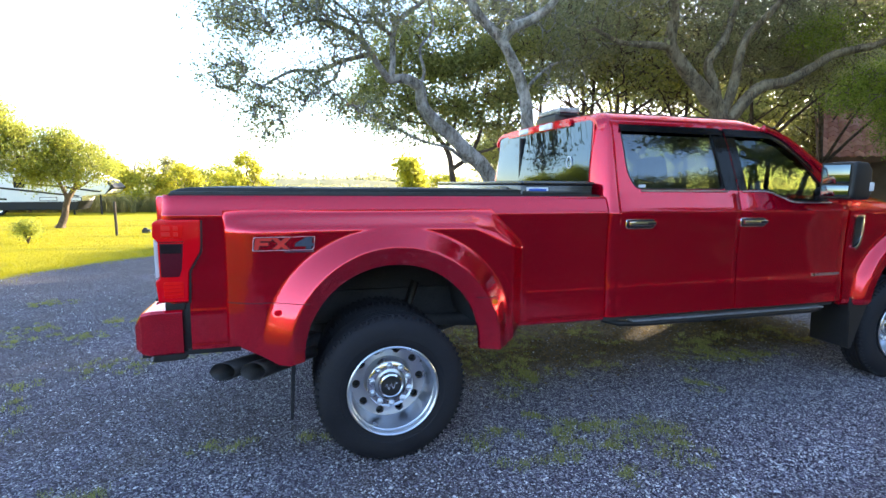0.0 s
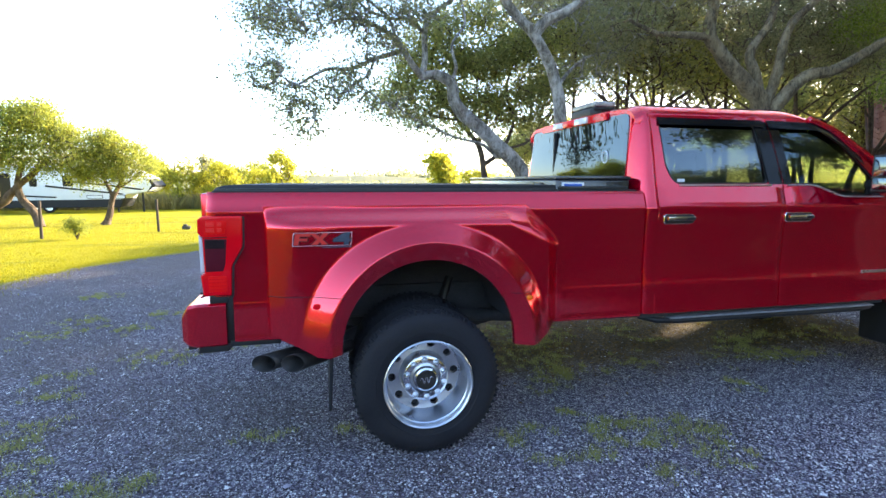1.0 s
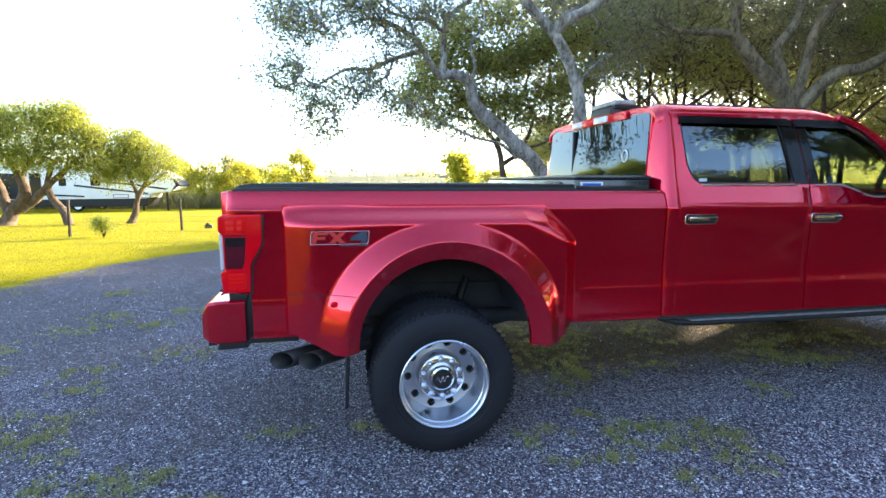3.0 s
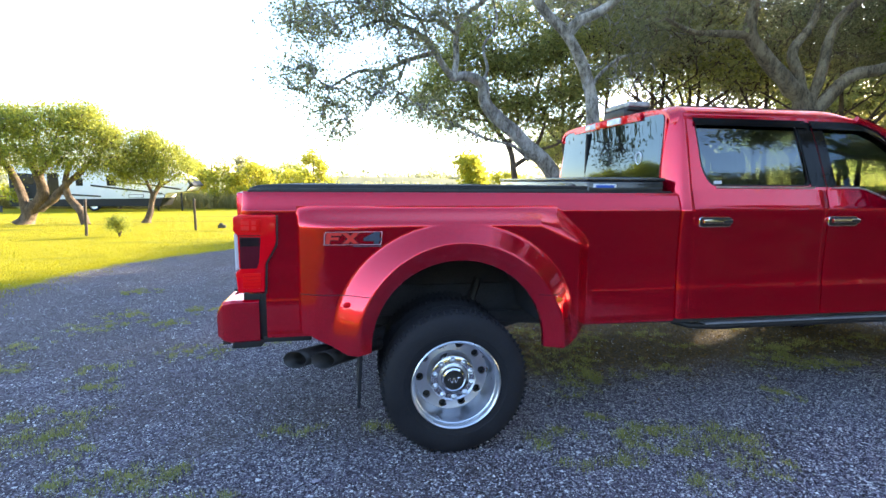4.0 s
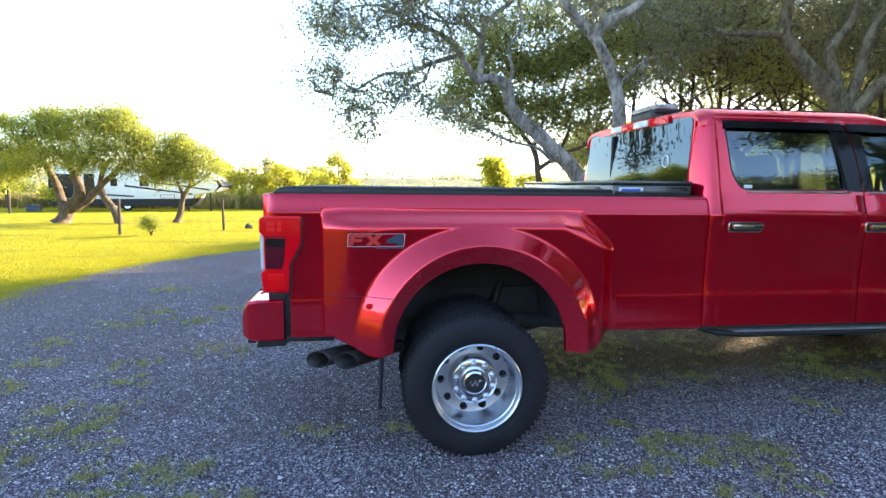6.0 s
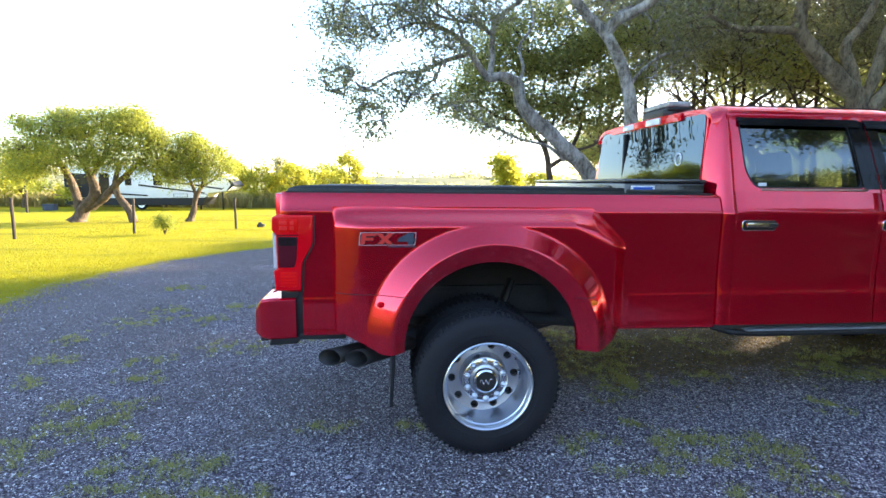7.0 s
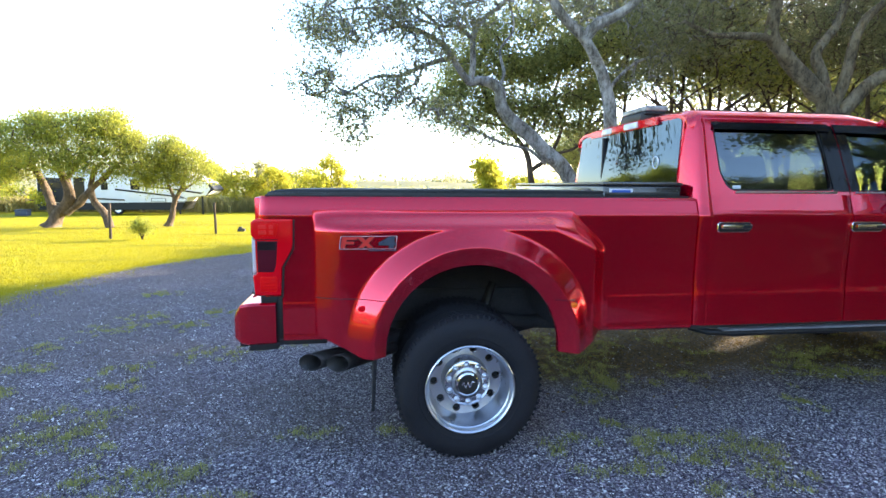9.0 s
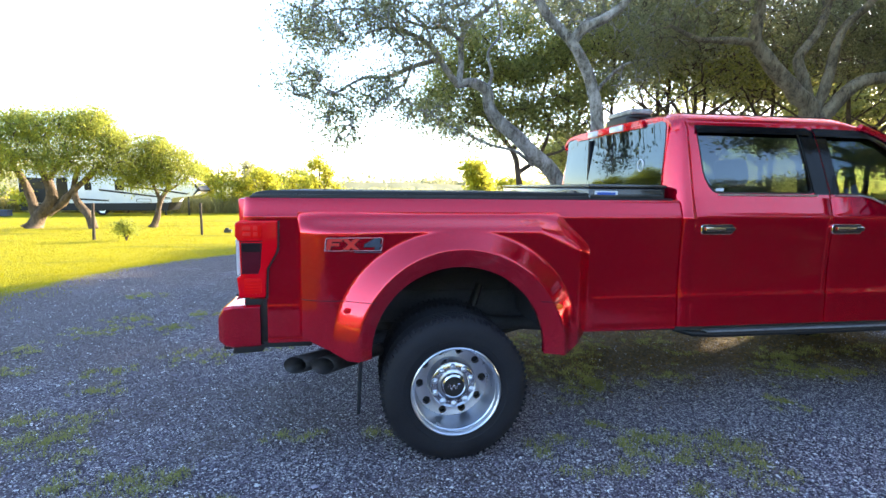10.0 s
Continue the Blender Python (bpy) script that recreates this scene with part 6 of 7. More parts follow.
        limbs = [([(x, y, z - 0.05), (x + 0.1, y, z + 1.0), (x - 0.1, y, z + 2.0), (x, y, h - 0.5)], 0.09, 0.03), ([(x, y, z + 1.2), (x + 0.6, y + 0.2, z + 2.3), (x + 0.9, y + 0.2, z + 2.9)], 0.05, 0.02), ([(x, y, z + 1.3), (x - 0.6, y - 0.2, z + 2.3), (x - 0.9, y - 0.1, z + 2.9)], 0.05, 0.02)]
        cl = [(x, y, h - 0.7, w, w, 0.7, 90), (x + 0.6 * w, y + 0.3, h - 1.2, 0.7 * w, 0.8 * w, 0.55, 60), (x - 0.6 * w, y - 0.3, h - 1.2, 0.7 * w, 0.8 * w, 0.55, 60)]
        tree("woodland_tree", limbs, cl, (0.10, 0.06), "low round dense tree added behind the oaks for shade", DARK_BARK, LIT_LEAF, 8, 30, 0.2, 0.010, group="woodland trees")
    # sunlit tree showing between the leaning oak and the cab
    limbs = [([(3.2, 8.6, -0.05), (3.15, 8.6, 0.9), (3.06, 8.6, 1.85), (2.9, 8.6, 2.35), (2.45, 8.6, 2.9), (1.95, 8.6, 3.5), (1.85, 8.6, 4.2), (2.1, 8.7, 5.0)], 0.085, 0.02),
             ([(3.06, 8.6, 1.9), (3.5, 8.6, 2.25), (3.75, 8.6, 2.9), (3.6, 8.7, 3.6), (3.9, 8.8, 4.5)], 0.055, 0.016),
             ([(2.9, 8.6, 2.35), (3.15, 8.7, 3.0), (2.9, 8.7, 3.7), (3.1, 8.7, 4.4)], 0.045, 0.014),
             ([(2.45, 8.6, 2.9), (1.9, 8.5, 2.95), (1.4, 8.4, 3.2), (0.95, 8.4, 3.45)], 0.035, 0.010),
             ([(3.5, 8.6, 2.25), (4.1, 8.5, 2.45), (4.5, 8.5, 3.0), (5.0, 8.6, 3.4)], 0.035, 0.012)]
    cl = [(2.0, 8.6, 4.75, 0.55, 0.6, 0.40, 70), (1.55, 8.6, 4.15, 0.50, 0.6, 0.40, 70), (2.5, 8.7, 4.2, 0.55, 0.6, 0.40, 80), (3.2, 8.7, 4.2, 0.60, 0.6, 0.45, 90), (3.9, 8.8, 4.6, 0.65, 0.6, 0.45, 90), (1.25, 8.4, 3.55, 0.45, 0.5, 0.35, 50),
          (2.2, 8.6, 3.4, 0.55, 0.6, 0.30, 64), (3.1, 8.7, 3.3, 0.60, 0.6, 0.30, 70), (1.6, 8.5, 3.0, 0.45, 0.5, 0.20, 30), (0.85, 8.4, 3.25, 0.30, 0.4, 0.20, 14), (4.2, 8.6, 3.6, 0.60, 0.6, 0.40, 70), (5.0, 8.7, 3.9, 0.7, 0.6, 0.5, 60), (2.9, 8.9, 5.2, 0.8, 0.7, 0.4, 60), (4.9, 9.0, 5.0, 0.9, 0.7, 0.5, 60),
          (3.6, 8.7, 2.95, 0.45, 0.5, 0.18, 26), (2.6, 8.6, 2.8, 0.40, 0.5, 0.16, 20), (4.2, 8.6, 2.95, 0.45, 0.5, 0.2, 24)]
    tree("woodland_tree", limbs, cl, (0.075, 0.04), "sunlit bright green tree behind the oaks", DARK_BARK, LIT_LEAF, 8, 40, 0.2, 0.009, group="woodland trees")


def meadow_trees():
    leaf = (0.088, 0.042)
    z = ground_z(0, 20.3)
    limbs = [([(-13.85, 20.3, z - 0.05), (-13.6, 20.3, 0.25), (-13.05, 20.2, 0.95), (-13.15, 20.2, 1.7), (-13.6, 20.2, 2.5)], 0.30, 0.12),
             ([(-13.7, 20.3, 0.1), (-13.85, 20.3, 0.9), (-14.1, 20.3, 1.7), (-14.6, 20.3, 2.5)], 0.2, 0.09),
             ([(-13.3, 20.3, 0.35), (-12.75, 20.3, 0.75), (-12.3, 20.2, 1.2), (-11.6, 20.1, 1.8), (-11.0, 20.1, 2.4)], 0.18, 0.08),
             ([(-11.45, 20.0, z - 0.05), (-11.7, 20.1, 0.25), (-12.1, 20.2, 0.80), (-12.2, 20.2, 1.3), (-12.0, 20.2, 2.2)], 0.18, 0.09),
             ([(-13.15, 20.2, 1.6), (-12.6, 20.1, 2.4), (-12.3, 20.0, 3.2)], 0.10, 0.04)]
    cl = [(-15.4, 20.4, 2.6, 1.2, 1.2, 0.9, 70), (-14.4, 20.2, 3.5, 1.2, 1.2, 0.7, 80), (-12.9, 20.2, 3.7, 1.2, 1.2, 0.75, 80), (-11.5, 20.0, 3.9, 1.1, 1.1, 0.7, 80), (-10.6, 20.0, 3.0, 0.9, 1.0, 0.7, 60),
          (-13.4, 19.6, 2.6, 1.3, 0.8, 0.6, 50), (-11.8, 19.6, 2.7, 1.0, 0.8, 0.5, 40), (-15.6, 20.4, 1.7, 0.7, 0.8, 0.5, 26), (-16.4, 20.8, 2.2, 1.0, 1.0, 0.8, 40), (-10.2, 20.0, 2.2, 0.5, 0.6, 0.4, 18), (-12.4, 19.4, 2.2, 1.0, 0.6, 0.35, 30), (-14.6, 19.6, 2.0, 0.9, 0.6, 0.4, 26), (-11.0, 19.7, 2.1, 0.6, 0.6, 0.4, 20)]
    limbs = [([(x + 0.18, y, q) for x, y, q in pts], r0, r1) for pts, r0, r1 in limbs]
    cl = [(c[0] + 0.18, *c[1:]) for c in cl] + [(-10.95, 20.0, 4.2, 0.55, 0.6, 0.3, 22), (-13.75, 20.1, 4.15, 0.6, 0.6, 0.25, 20), (-10.05, 19.9, 3.2, 0.5, 0.5, 0.35, 20), (-15.35, 20.1, 3.8, 0.5, 0.6, 0.25, 16)]
    tree("mesquite_tree", limbs, cl, leaf, "wide sunlit mesquite with crooked twin trunks on lawn", DARK_BARK, MESQ_LEAF, 10, 80, 0.25, 0.012, group="meadow trees")
    z = ground_z(0, 20.85)
    limbs = [([(-9.35, 20.85, z - 0.05), (-9.2, 20.85, 0.2), (-9.0, 20.85, 0.8), (-8.7, 20.85, 1.5), (-8.6, 20.85, 2.3)], 0.15, 0.06), ([(-9.0, 20.85, 0.85), (-9.3, 20.85, 1.6), (-9.5, 20.85, 2.3)], 0.08, 0.03), ([(-8.85, 20.85, 1.2), (-8.2, 20.85, 1.6), (-7.8, 20.85, 2.0)], 0.06, 0.02)]
    cl = [(-9.0, 20.85, 2.9, 0.9, 0.9, 0.5, 60), (-9.7, 20.85, 2.4, 0.75, 0.8, 0.6, 50), (-8.2, 20.85, 2.5, 0.75, 0.8, 0.55, 50), (-8.9, 20.6, 2.1, 0.8, 0.6, 0.5, 34), (-10.1, 20.8, 1.8, 0.5, 0.5, 0.4, 20), (-7.7, 20.8, 1.9, 0.45, 0.5, 0.4, 16), (-9.1, 20.8, 3.3, 0.6, 0.6, 0.35, 26), (-8.6, 20.6, 1.75, 0.6, 0.5, 0.35, 20), (-9.7, 20.6, 1.6, 0.5, 0.5, 0.35, 16)]
    tree("mesquite_tree", limbs, cl, leaf, "small round sunlit mesquite leaning on lawn", DARK_BARK, MESQ_LEAF, 10, 64, 0.22, 0.010, group="meadow trees")
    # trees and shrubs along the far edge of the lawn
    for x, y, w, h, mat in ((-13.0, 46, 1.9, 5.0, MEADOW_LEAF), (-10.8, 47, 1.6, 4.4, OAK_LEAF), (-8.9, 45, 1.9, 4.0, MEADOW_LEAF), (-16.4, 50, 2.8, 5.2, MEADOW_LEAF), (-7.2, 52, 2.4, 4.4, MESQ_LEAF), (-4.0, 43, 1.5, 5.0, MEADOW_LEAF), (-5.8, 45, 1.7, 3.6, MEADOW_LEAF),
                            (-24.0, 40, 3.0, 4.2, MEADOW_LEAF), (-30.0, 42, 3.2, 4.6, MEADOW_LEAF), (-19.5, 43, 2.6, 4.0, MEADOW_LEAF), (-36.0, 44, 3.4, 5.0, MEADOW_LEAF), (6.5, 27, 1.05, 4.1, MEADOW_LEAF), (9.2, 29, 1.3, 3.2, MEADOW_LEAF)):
        z = ground_z(x, y)
        limbs = [([(x, y, z - 0.05), (x + 0.1, y, z + 0.3 * h), (x - 0.1, y, z + 0.55 * h), (x, y, z + 0.8 * h)], 0.13, 0.04), ([(x, y, z + 0.25 * h), (x + 0.5 * w, y, z + 0.6 * h)], 0.07, 0.03), ([(x, y, z + 0.25 * h), (x - 0.5 * w, y, z + 0.6 * h)], 0.07, 0.03)]
        cl = []
        for j in range(11):
            a = RNG.uniform(0, 6.28)
            d = RNG.uniform(0.0, 1.15) * w
            s = RNG.uniform(0.18, 0.42)
            cl.append((x + math.cos(a) * d, y + math.sin(a) * d, z + RNG.uniform(0.35, 0.95) * h * (1 - 0.22 * d / w), s * w, s * w, 0.4 * s * h, int(40 * s)))
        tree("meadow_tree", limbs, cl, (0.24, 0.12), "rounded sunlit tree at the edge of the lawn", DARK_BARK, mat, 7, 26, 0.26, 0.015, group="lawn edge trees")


def far_land():
    """Brush along the lawn's end, low woods and the far ridge."""
    n = 9000
    x = RNG.uniform(-60, 24, n)
    y = 44.0 + RNG.normal(0, 0.9, n) + np.abs(x + 10) * 0.05
    z = np.array([ground_z(0, v) for v in y])
    q = blades(np.column_stack([x, y, z]), 4, 0.12, 1.2, 0.06)
    tagged(quad_cloud("tall_brush", q, BRUSH), "dull olive brush along the end of the lawn", "brush", kind="stuff")
    # low woods in the distance
    c = []
    for i in range(420):
        d = RNG.uniform(85, 150)
        x = RNG.uniform(-1.1 * d, 0.7 * d)
        h = 1.5 + 1.5 * noise.noise(Vector((x * 0.05, d * 0.03, 4)))
        c.append((x, d, -0.8 + h * 0.42, 3.0, 3.0, h * 0.5, 14))
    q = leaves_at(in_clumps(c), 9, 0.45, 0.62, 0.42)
    tagged(quad_cloud("far_woods", q, HAZE_LEAF), "pale hazy yellow-green low woods in the distance", "woods", kind="stuff")
    c = []
    for i in range(100):
        d = RNG.uniform(170, 230)
        x = RNG.uniform(-1.1 * d, 0.7 * d)
        c.append((x, d, 1.2 + 2.2 * noise.noise(Vector((x * 0.015, 1, 4))), 9, 6, 2.4, 14))
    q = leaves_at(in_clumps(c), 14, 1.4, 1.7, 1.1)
    tagged(quad_cloud("far_ridge", q, HAZE_LEAF), "hazy green wooded ridge on the horizon", "woods", kind="stuff")
    vs, nx, ny = [], 150, 9
    for i in range(nx):
        u = -1.15 + 1.95 * i / (nx - 1)
        for j in range(ny):
            d = 150.0 + 7.0 * j
            x = u * d
            lump = 0.55 * noise.noise(Vector((x * 0.21, d * 0.2, 1))) + 1.2 * noise.noise(Vector((x * 0.03, 0.3, 5)))
            vs.append((x, d, -0.9 + (4.0 + lump) * math.sin(math.pi * min(1.0, (j + 0.02) / 5) / 2)))
    fs = [(i * ny + j, (i + 1) * ny + j, (i + 1) * ny + j + 1, i * ny + j + 1) for i in range(nx - 1) for j in range(ny - 1)]
    me = to_mesh("far_hill", vs, fs, HAZE_LEAF, 60, recalc=False)
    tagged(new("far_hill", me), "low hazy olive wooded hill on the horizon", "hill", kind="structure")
    # the open side behind the drive, seen in the glass and the paint
    c = []
    for i in range(260):
        x = RNG.uniform(-60, 60)
        d = -RNG.uniform(27, 36)
        h = 7.6 + 2.4 * noise.noise(Vector((x * 0.06, d * 0.03, 7)))
        c.append((x, d, h * 0.45, 2.6, 2.6, h * 0.5, 12))
    q = leaves_at(in_clumps(c), 9, 0.6, 0.95, 0.55)
    tagged(quad_cloud("far_woods", q, OAK_LEAF), "line of woods across the open side of the drive", "woods", kind="stuff")


def overhang_oak():
    """The oak on the open side, whose hanging branches show in the side glass."""
    limbs = [([(15.4, -9.2, -0.05), (15.2, -9.0, 1.8), (14.7, -8.8, 3.8), (14.0, -8.5, 5.6), (13.2, -8.2, 7.2), (12.2, -8.0, 8.4)], 0.30, 0.07),
             ([(14.7, -8.8, 3.8), (15.4, -8.2, 5.4), (16.0, -7.6, 7.2), (16.2, -7.2, 8.8)], 0.16, 0.05),
             ([(14.0, -8.5, 5.6), (13.0, -7.6, 6.2), (12.2, -6.8, 6.4), (11.6, -6.0, 6.2)], 0.10, 0.03),
             ([(13.2, -8.2, 7.2), (12.2, -8.4, 7.7), (11.4, -8.3, 7.8), (10.7, -8.2, 7.6)], 0.05, 0.012),
             ([(12.2, -8.0, 8.4), (11.2, -8.4, 9.1), (10.3, -8.7, 9.2)], 0.05, 0.014),
             ([(15.0, -8.9, 2.8), (14.0, -7.8, 4.0), (13.2, -6.8, 4.6), (12.6, -6.2, 4.6)], 0.10, 0.03)]
    cl = [(10.9, -8.2, 7.6, 0.5, 0.6, 0.12, 14), (11.3, -8.3, 7.1, 0.45, 0.5, 0.10, 10), (11.6, -8.2, 7.9, 0.5, 0.6, 0.3, 16), (10.3, -8.7, 9.1, 0.6, 0.6, 0.25, 16), (12.4, -8.2, 8.4, 0.8, 0.9, 0.5, 34),
          (12.6, -7.4, 6.9, 0.9, 0.9, 0.6, 50), (13.4, -7.6, 5.6, 0.9, 0.9, 0.6, 50), (12.0, -6.2, 5.9, 0.9, 0.9, 0.6, 50), (13.0, -6.4, 4.4, 0.9, 0.9, 0.5, 50), (14.6, -7.6, 7.4, 1.2, 1.1, 0.8, 70), (13.6, -7.8, 8.9, 1.1, 1.0, 0.6, 50),
          (16.0, -7.4, 8.8, 1.3, 1.2, 0.8, 60), (15.4, -8.0, 6.0, 1.1, 1.0, 0.7, 50), (13.9, -8.6, 4.4, 0.9, 0.8, 0.5, 34), (11.4, -5.6, 7.4, 1.0, 0.9, 0.6, 50)]
    tree("oak_tree", limbs, cl, (0.07, 0.035), "spreading live oak on the open side of the drive", OAK_BARK, OAK_LEAF, 10, 40, 0.2, group="oaks by the drive")
    # its unseen neighbour, added over the truck's front to darken the roof's paint
    limbs = [([(9.8, -4.9, -0.05), (9.6, -4.5, 1.6), (9.1, -3.6, 3.4), (8.3, -2.4, 5.6), (7.4, -1.2, 7.3)], 0.22, 0.05),
             ([(9.1, -3.6, 3.4), (9.1, -2.2, 5.2), (8.8, -0.6, 6.8), (8.1, 0.9, 7.8)], 0.13, 0.04),
             ([(8.7, -3.0, 4.6), (7.9, -3.2, 6.2), (6.8, -2.9, 7.2)], 0.10, 0.03),
             ([(9.3, -4.0, 2.8), (9.2, -5.0, 4.6), (8.6, -5.8, 6.0)], 0.10, 0.03)]
    cl = [(7.4, -2.2, 7.6, 1.0, 0.9, 0.5, 70), (7.0, -0.8, 7.9, 1.0, 0.9, 0.5, 70), (8.0, 0.9, 8.0, 1.1, 0.9, 0.5, 70), (6.6, -3.0, 7.4, 0.8, 0.8, 0.4, 40), (8.7, -4.4, 6.8, 0.9, 0.9, 0.6, 60), (8.8, -0.8, 7.0, 1.1, 0.9, 0.6, 70),
          (6.4, 0.6, 8.1, 1.0, 0.9, 0.4, 50), (9.3, -2.6, 6.6, 1.0, 0.9, 0.7, 70), (8.5, -5.9, 6.4, 0.9, 0.8, 0.5, 50), (9.8, -3.6, 5.2, 0.9, 0.9, 0.7, 60), (10.2, -1.4, 6.0, 1.0, 0.9, 0.7, 60)]
    tree("oak_tree", limbs, cl, (0.13, 0.075), "added live oak arching out of view over the truck", OAK_BARK, OAK_LEAF, 10, 34, 0.26, group="oaks by the drive")


RNG = np.random.default_rng(31)
oaks()
woods()
RNG = np.random.default_rng(32)
meadow_trees()
RNG = np.random.default_rng(33)
far_land()
RNG = np.random.default_rng(34)
overhang_oak()


def shrub():
    z = ground_z(0, 13.3)
    top = new("shrub")
    top.location = (-7.3, 13.3, z)
    stems = [tube([(0, 0, -0.03), (a * 0.5, b * 0.5, 0.25), (a, b, 0.55)], [0.012, 0.009, 0.004], 5) for a, b in np.clip(RNG.normal(0, 0.15, (14, 2)), -0.26, 0.26)]
    part("stems", join(*stems), DARK_BARK, top)
    quad_cloud("crown", leaves_at(in_clumps([(0, 0, 0.36, 0.30, 0.26, 0.26, 110)]), 16, 0.07, 0.06, 0.026), MESQ_LEAF, parent=top)
    tagged(top, "small sunlit green shrub growing in the lawn", "shrub")


shrub()


# ---- fence posts ----
def fence_posts():
    for k, (x, y) in enumerate(((-8.35, 13.7), (-5.95, 15.85), (-10.45, 11.75), (-12.6, 9.7))):
        z = ground_z(x, y)
        g = tube([(0, 0, -0.05), (0.005, 0, 0.4), (0.0, 0.005, 0.8), (0.01, 0, 1.05), (0.01, 0, 1.065)], [0.042, 0.040, 0.041, 0.039, 0.025], 10, 0.15)
        ob = part("fence_post", g, WEATHERED, None, angle=50)
        ob.matrix_basis = pose(x, y, z, 0, RNG.uniform(-2, 2), 40 * k)
        tagged(ob, "weathered dark wooden fence post standing in the lawn", "fence post", "fence posts")


fence_posts()


def lawn_bits():
    z = ground_z(0, 16.9)
    b = part("valve_box", join(box((-0.13, -0.08, -0.03), (0.13, 0.08, 0.10), 0.02), box((-0.09, -0.06, 0.095), (0.03, 0.06, 0.16), 0.015)), UNDER)
    b.location = (-5.35, 16.9, z)
    tagged(b, "small dark valve box standing in the sunlit lawn", "valve box")
    z = ground_z(0, 34.5)
    b = new("storage_tote")
    b.location = (-23.4, 34.5, z)
    part("tub", box((-0.36, -0.25, 0.0), (0.36, 0.25, 0.34), 0.04, 3), TOTE, b)
    part("lid", box((-0.39, -0.28, 0.34), (0.39, 0.28, 0.41), 0.03, 2), TOTE, b)
    tagged(b, "blue-grey plastic storage tote on the lawn by the trailer", "tote")
    z = ground_z(0, 31.0)
    b = part("utility_post", tube([(0, 0, -0.1), (0.01, 0, 1.2), (0, 0.01, 2.4)], [0.07, 0.065, 0.06], 10, 0.1), WEATHERED, None, angle=50)
    b.location = (-22.6, 31.0, z)
    tagged(b, "tall grey wooden post beside the lawn trees", "post")


lawn_bits()


# ---- travel trailer ----
def trailer():
    y0 = 37.0
    z0 = ground_z(0, y0)
    top = new("travel_trailer")
    top.location = (-17.6, y0, z0 - 0.22)
    tagged(top, "white fifth-wheel travel trailer with dark swoosh stripes", "trailer")
    prof = [(-6.3, 0.75), (3.2, 0.75), (3.55, 1.25), (3.62, 1.45), (5.1, 1.62), (5.55, 2.05), (5.2, 2.55), (3.9, 3.25), (3.2, 3.42), (-6.3, 3.42)]
    part("body", prism(rounded(prof, 0.25, 4), 0, 2.5, "y", 0.05, 2), RV_WHITE, top, angle=40)
    part("skirt", prism([(-6.32, 0.55), (3.25, 0.55), (3.5, 1.15), (3.3, 1.12), (-6.32, 1.02)], -0.02, 2.52, "y", 0.02, 1), RV_DARK, top, "dark lower skirt")
    part("side_panel", prism([(-6.25, 1.1), (-4.1, 1.05), (-4.4, 1.9), (-4.0, 2.75), (-6.25, 2.85)], -0.016, 0.01), RV_DARK, top, "dark painted rear side panel")
    part("front_cap", prism([(4.95, 1.58), (5.50, 2.0), (5.58, 2.06), (5.22, 2.50), (5.0, 2.64), (5.30, 2.08)], -0.03, 2.53, "y", 0.02, 1), RV_DARK, top, "dark front cap edge")
    for a, b in (([(-1.2, 1.95), (1.6, 1.62), (3.4, 1.42), (3.5, 1.50), (1.6, 1.74), (-1.2, 2.08)], 0), ([(0.3, 2.25), (2.6, 2.0), (4.6, 1.72), (4.8, 1.80), (2.6, 2.12), (0.3, 2.36)], 0), ([(-6.2, 1.5), (-3.0, 1.32), (-0.6, 1.2), (-0.6, 1.30), (-3.0, 1.44), (-6.2, 1.64)], 0)):
        part("stripe", prism(a, -0.018, 0.01), RV_DARK, top, "dark swoosh stripe")
    for x, z, w, h in ((0.15, 2.35, 0.62, 0.72), (-1.9, 2.25, 0.45, 0.55), (-5.2, 2.3, 0.9, 0.5)):
        wd = part("window", prism(rounded([(x - w / 2, z - h / 2), (x + w / 2, z - h / 2), (x + w / 2, z + h / 2), (x - w / 2, z + h / 2)], 0.08), -0.03, 0.02, "y", 0.006, 1), RV_GLASS, top, "dark tinted window")
    part("door", prism(rounded([(-3.9, 0.85), (-3.2, 0.85), (-3.2, 2.85), (-3.9, 2.85)], 0.06), -0.025, 0.02, "y", 0.006, 1), RV_GLASS, top, "dark entry door")
    for x0 in (1.2, 2.6):
        part("bay_hatch", prism(rounded([(x0, 1.15), (x0 + 1.0, 1.15), (x0 + 1.0, 1.40), (x0, 1.40)], 0.04), -0.015, 0.01, "y", 0.004, 1), RV_DARK, top)
        part("hatch_panel", prism(rounded([(x0 + 0.04, 1.18), (x0 + 0.96, 1.18), (x0 + 0.96, 1.37), (x0 + 0.04, 1.37)], 0.03), -0.02, 0.01), RV_WHITE, top)
    for x in (-2.0, -1.1):
        w = new("wheel")
        w.parent = top
        w.location = (x, 0.12, 0.60)
        part("tyre", lathe([(0.24, -0.09), (0.34, -0.11), (0.38, -0.07), (0.38, 0.07), (0.34, 0.11), (0.24, 0.09)], 28, closed=True), RUBBER, w)
        part("rim", lathe([(0.245, -0.08), (0.22, -0.05), (0.08, -0.03), (0.01, -0.05)], 24), ALUM, w)
    for x in (3.0, 4.6):
        part("landing_leg", box((x - 0.05, 0.3, 0.22), (x + 0.05, 0.42, 0.9 if x < 4 else 1.6), 0.01), RV_DARK, top)
    part("rear_jack", box((-5.9, 0.3, 0.22), (-5.8, 0.42, 0.8), 0.01), RV_DARK, top)


trailer()


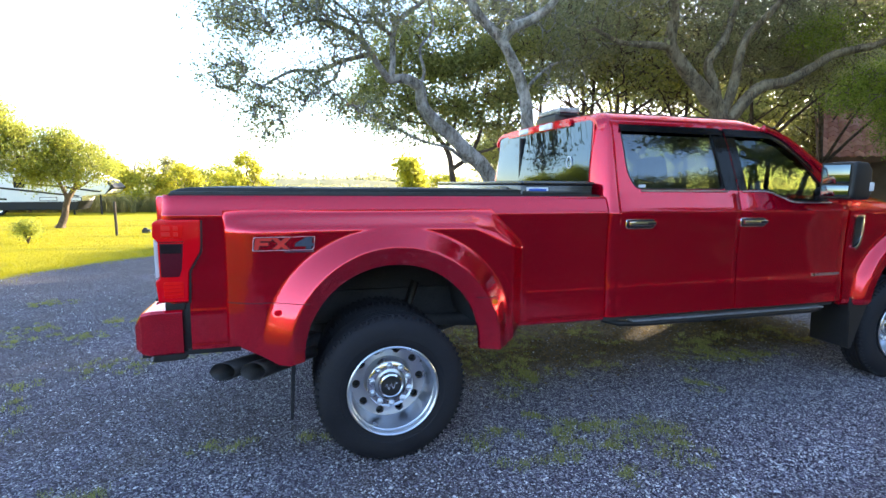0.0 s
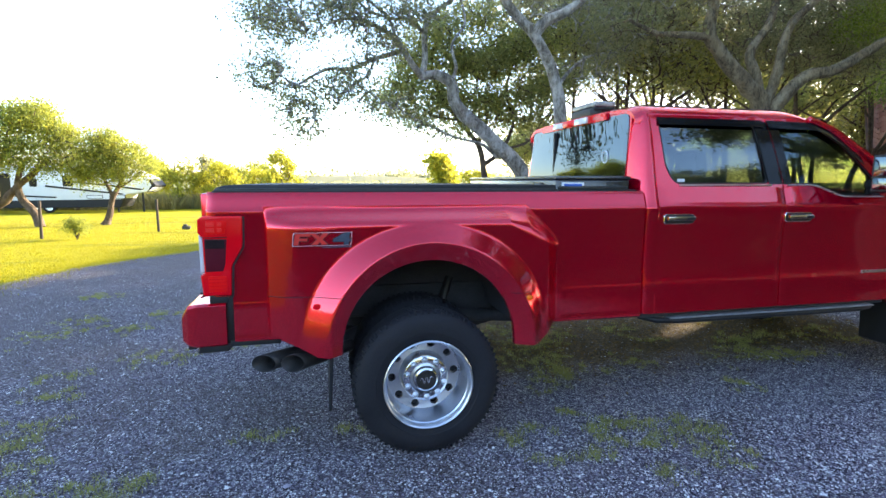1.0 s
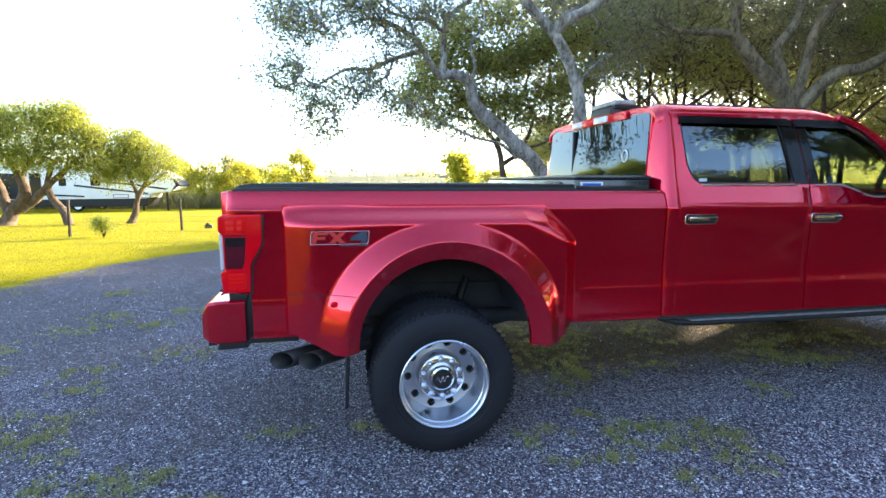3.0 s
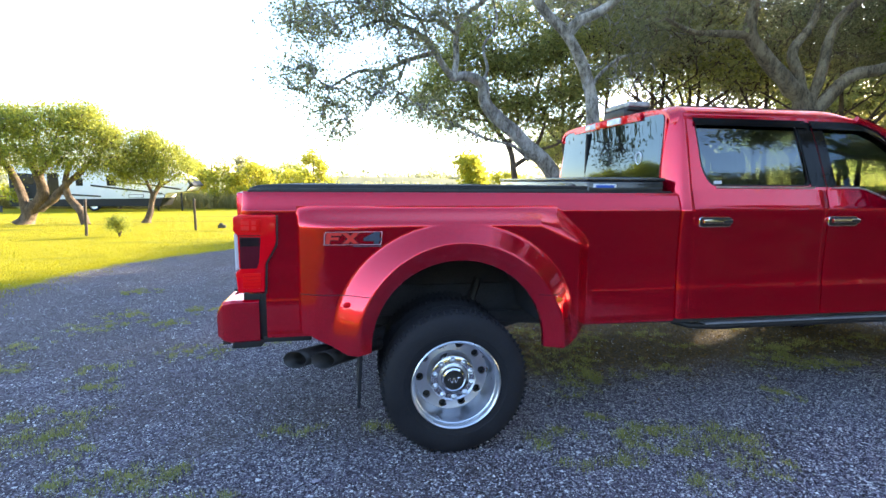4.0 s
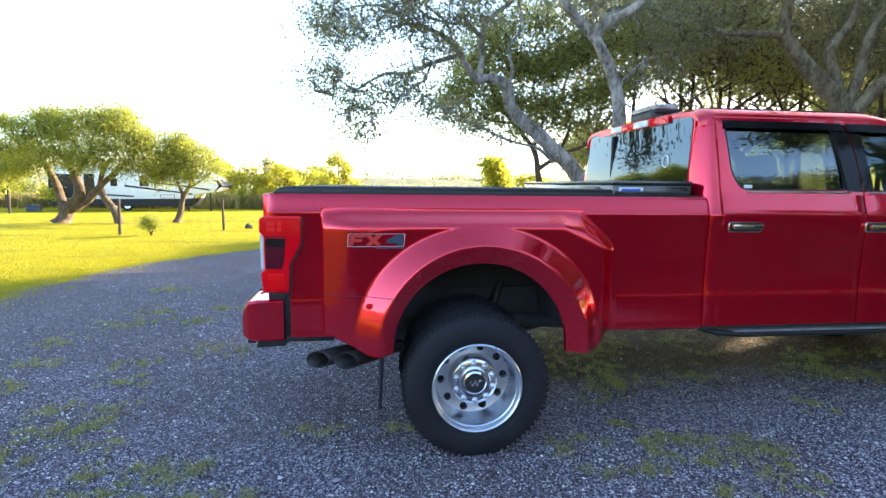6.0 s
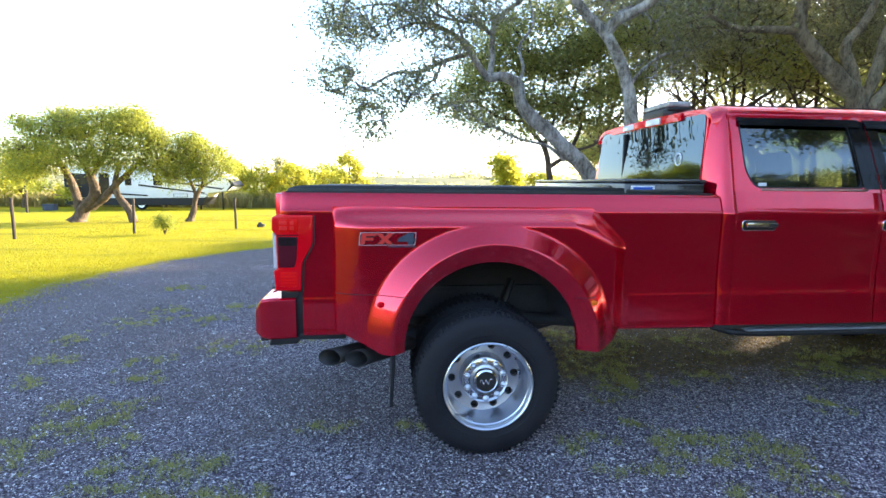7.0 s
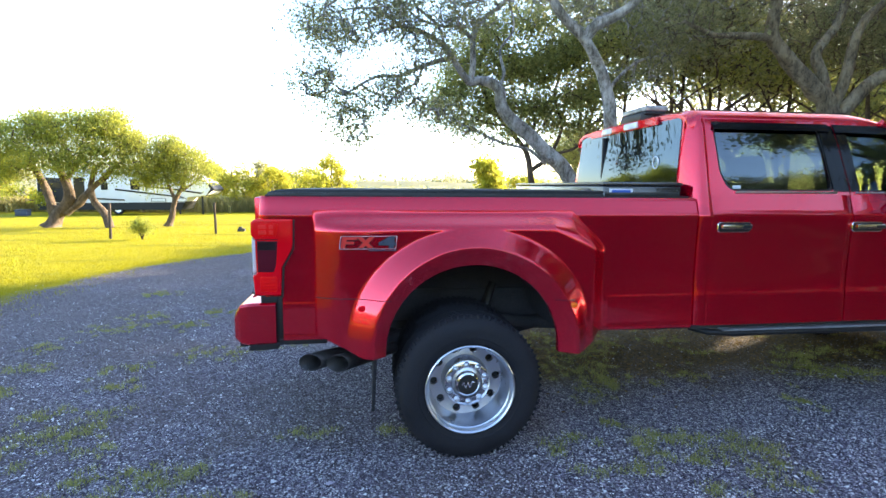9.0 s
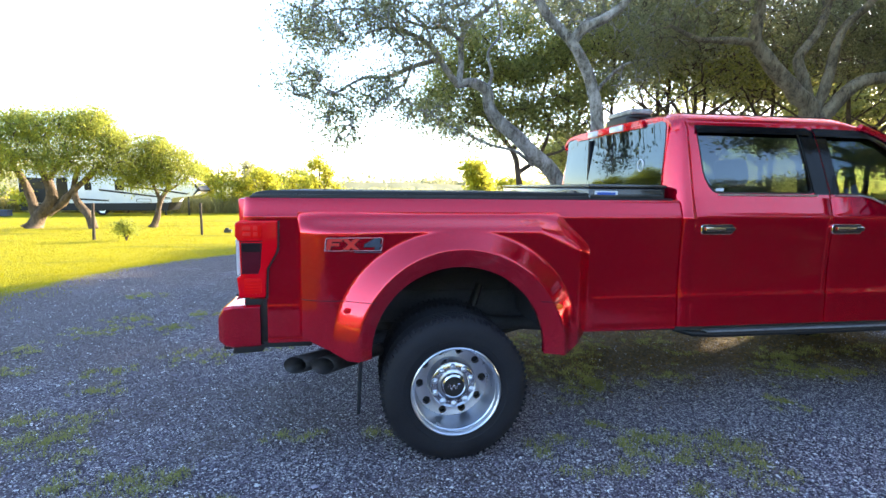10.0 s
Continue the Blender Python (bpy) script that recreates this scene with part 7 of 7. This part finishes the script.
# ---- house with a clay tile roof ----
def house():
    top = new("house")
    tagged(top, "dark walled house under a red clay tile roof", "house")
    ox, oy = 16.0, 10.0
    top.matrix_basis = pose(ox, oy, 0, 0, 0, -48)
    L, D = 7.4, 7.0
    ze, zr = 2.52, 4.75
    part("wall", box((0.5, 0.8, -0.05), (L, 1.0, ze), 0.01), STUCCO, top)
    part("wall", box((0.5, 1.004, -0.05), (0.7, D - 0.6, ze), 0.01), STUCCO, top)
    part("wall", box((L - 0.2, 1.004, -0.05), (L, D - 0.6, ze), 0.01), STUCCO, top)
    part("wall", box((0.5, D - 0.596, -0.05), (L, D - 0.4, ze), 0.01), STUCCO, top)
    part("gable", prism([(1.0, ze), (D - 0.6, ze), (D / 2, zr - 0.15)], 0.52, 0.68, "x"), STUCCO, top)
    part("post", box((0.55, 0.05, -0.05), (0.68, 0.18, ze - 0.03), 0.01), POST_WHITE, top, "white porch post")
    part("post", box((3.6, 0.05, -0.05), (3.73, 0.18, ze - 0.03), 0.01), POST_WHITE, top, "white porch post")
    door = part("door", box((2.2, 0.76, 0.0), (3.1, 0.81, 2.05), 0.008), FASCIA, top)
    slope = math.atan2(zr - ze, D / 2)
    ln = math.hypot(zr - ze, D / 2)
    roof = part("roof", join(moved(box((0, 0, -0.07), (L, ln, -0.01), 0.004, 1), pose(0, 0, ze, math.degrees(slope), 0, 0)),
                             moved(box((0, 0, -0.07), (L, ln, -0.01), 0.004, 1), pose(L, D, ze, math.degrees(slope), 0, 180))), FASCIA, top)
    part("fascia", box((-0.02, -0.03, ze - 0.16), (L, 0.02, ze + 0.02), 0.006), FASCIA, top)
    part("barge_board", moved(box((-0.05, 0, -0.12), (0.0, ln, 0.03), 0.006), pose(0, 0, ze, math.degrees(slope), 0, 0)), FASCIA, top)
    # barrel tiles
    cols, rws = 24, 12
    pitch, run = L / cols, ln / rws
    rows = []
    for v in (0, 1):
        rows.append([(pitch * (s - 0.5), v * run * 1.15, 0.065 * math.sin(math.pi * min(1, s / 0.72)) if s < 0.72 else -0.02 * math.sin(math.pi * (s - 0.72) / 0.28)) for s in np.linspace(0, 1, 11)])
    me = to_mesh("tile", *shell(rows, (0, 0, -0.014)), TILE, 50)
    base = pose(0, 0, ze, math.degrees(slope), 0, 0)
    for i in range(cols):
        for j in range(rws):
            ob = new("tile", me)
            ob.parent = roof
            ob.matrix_basis = base @ Matrix.Translation((pitch * (i + 0.5), run * j - 0.03, 0.018 + RNG.uniform(0, 0.006))) @ Matrix.Rotation(radians(-2.4 + RNG.uniform(-0.5, 0.5)), 4, "X")


house()
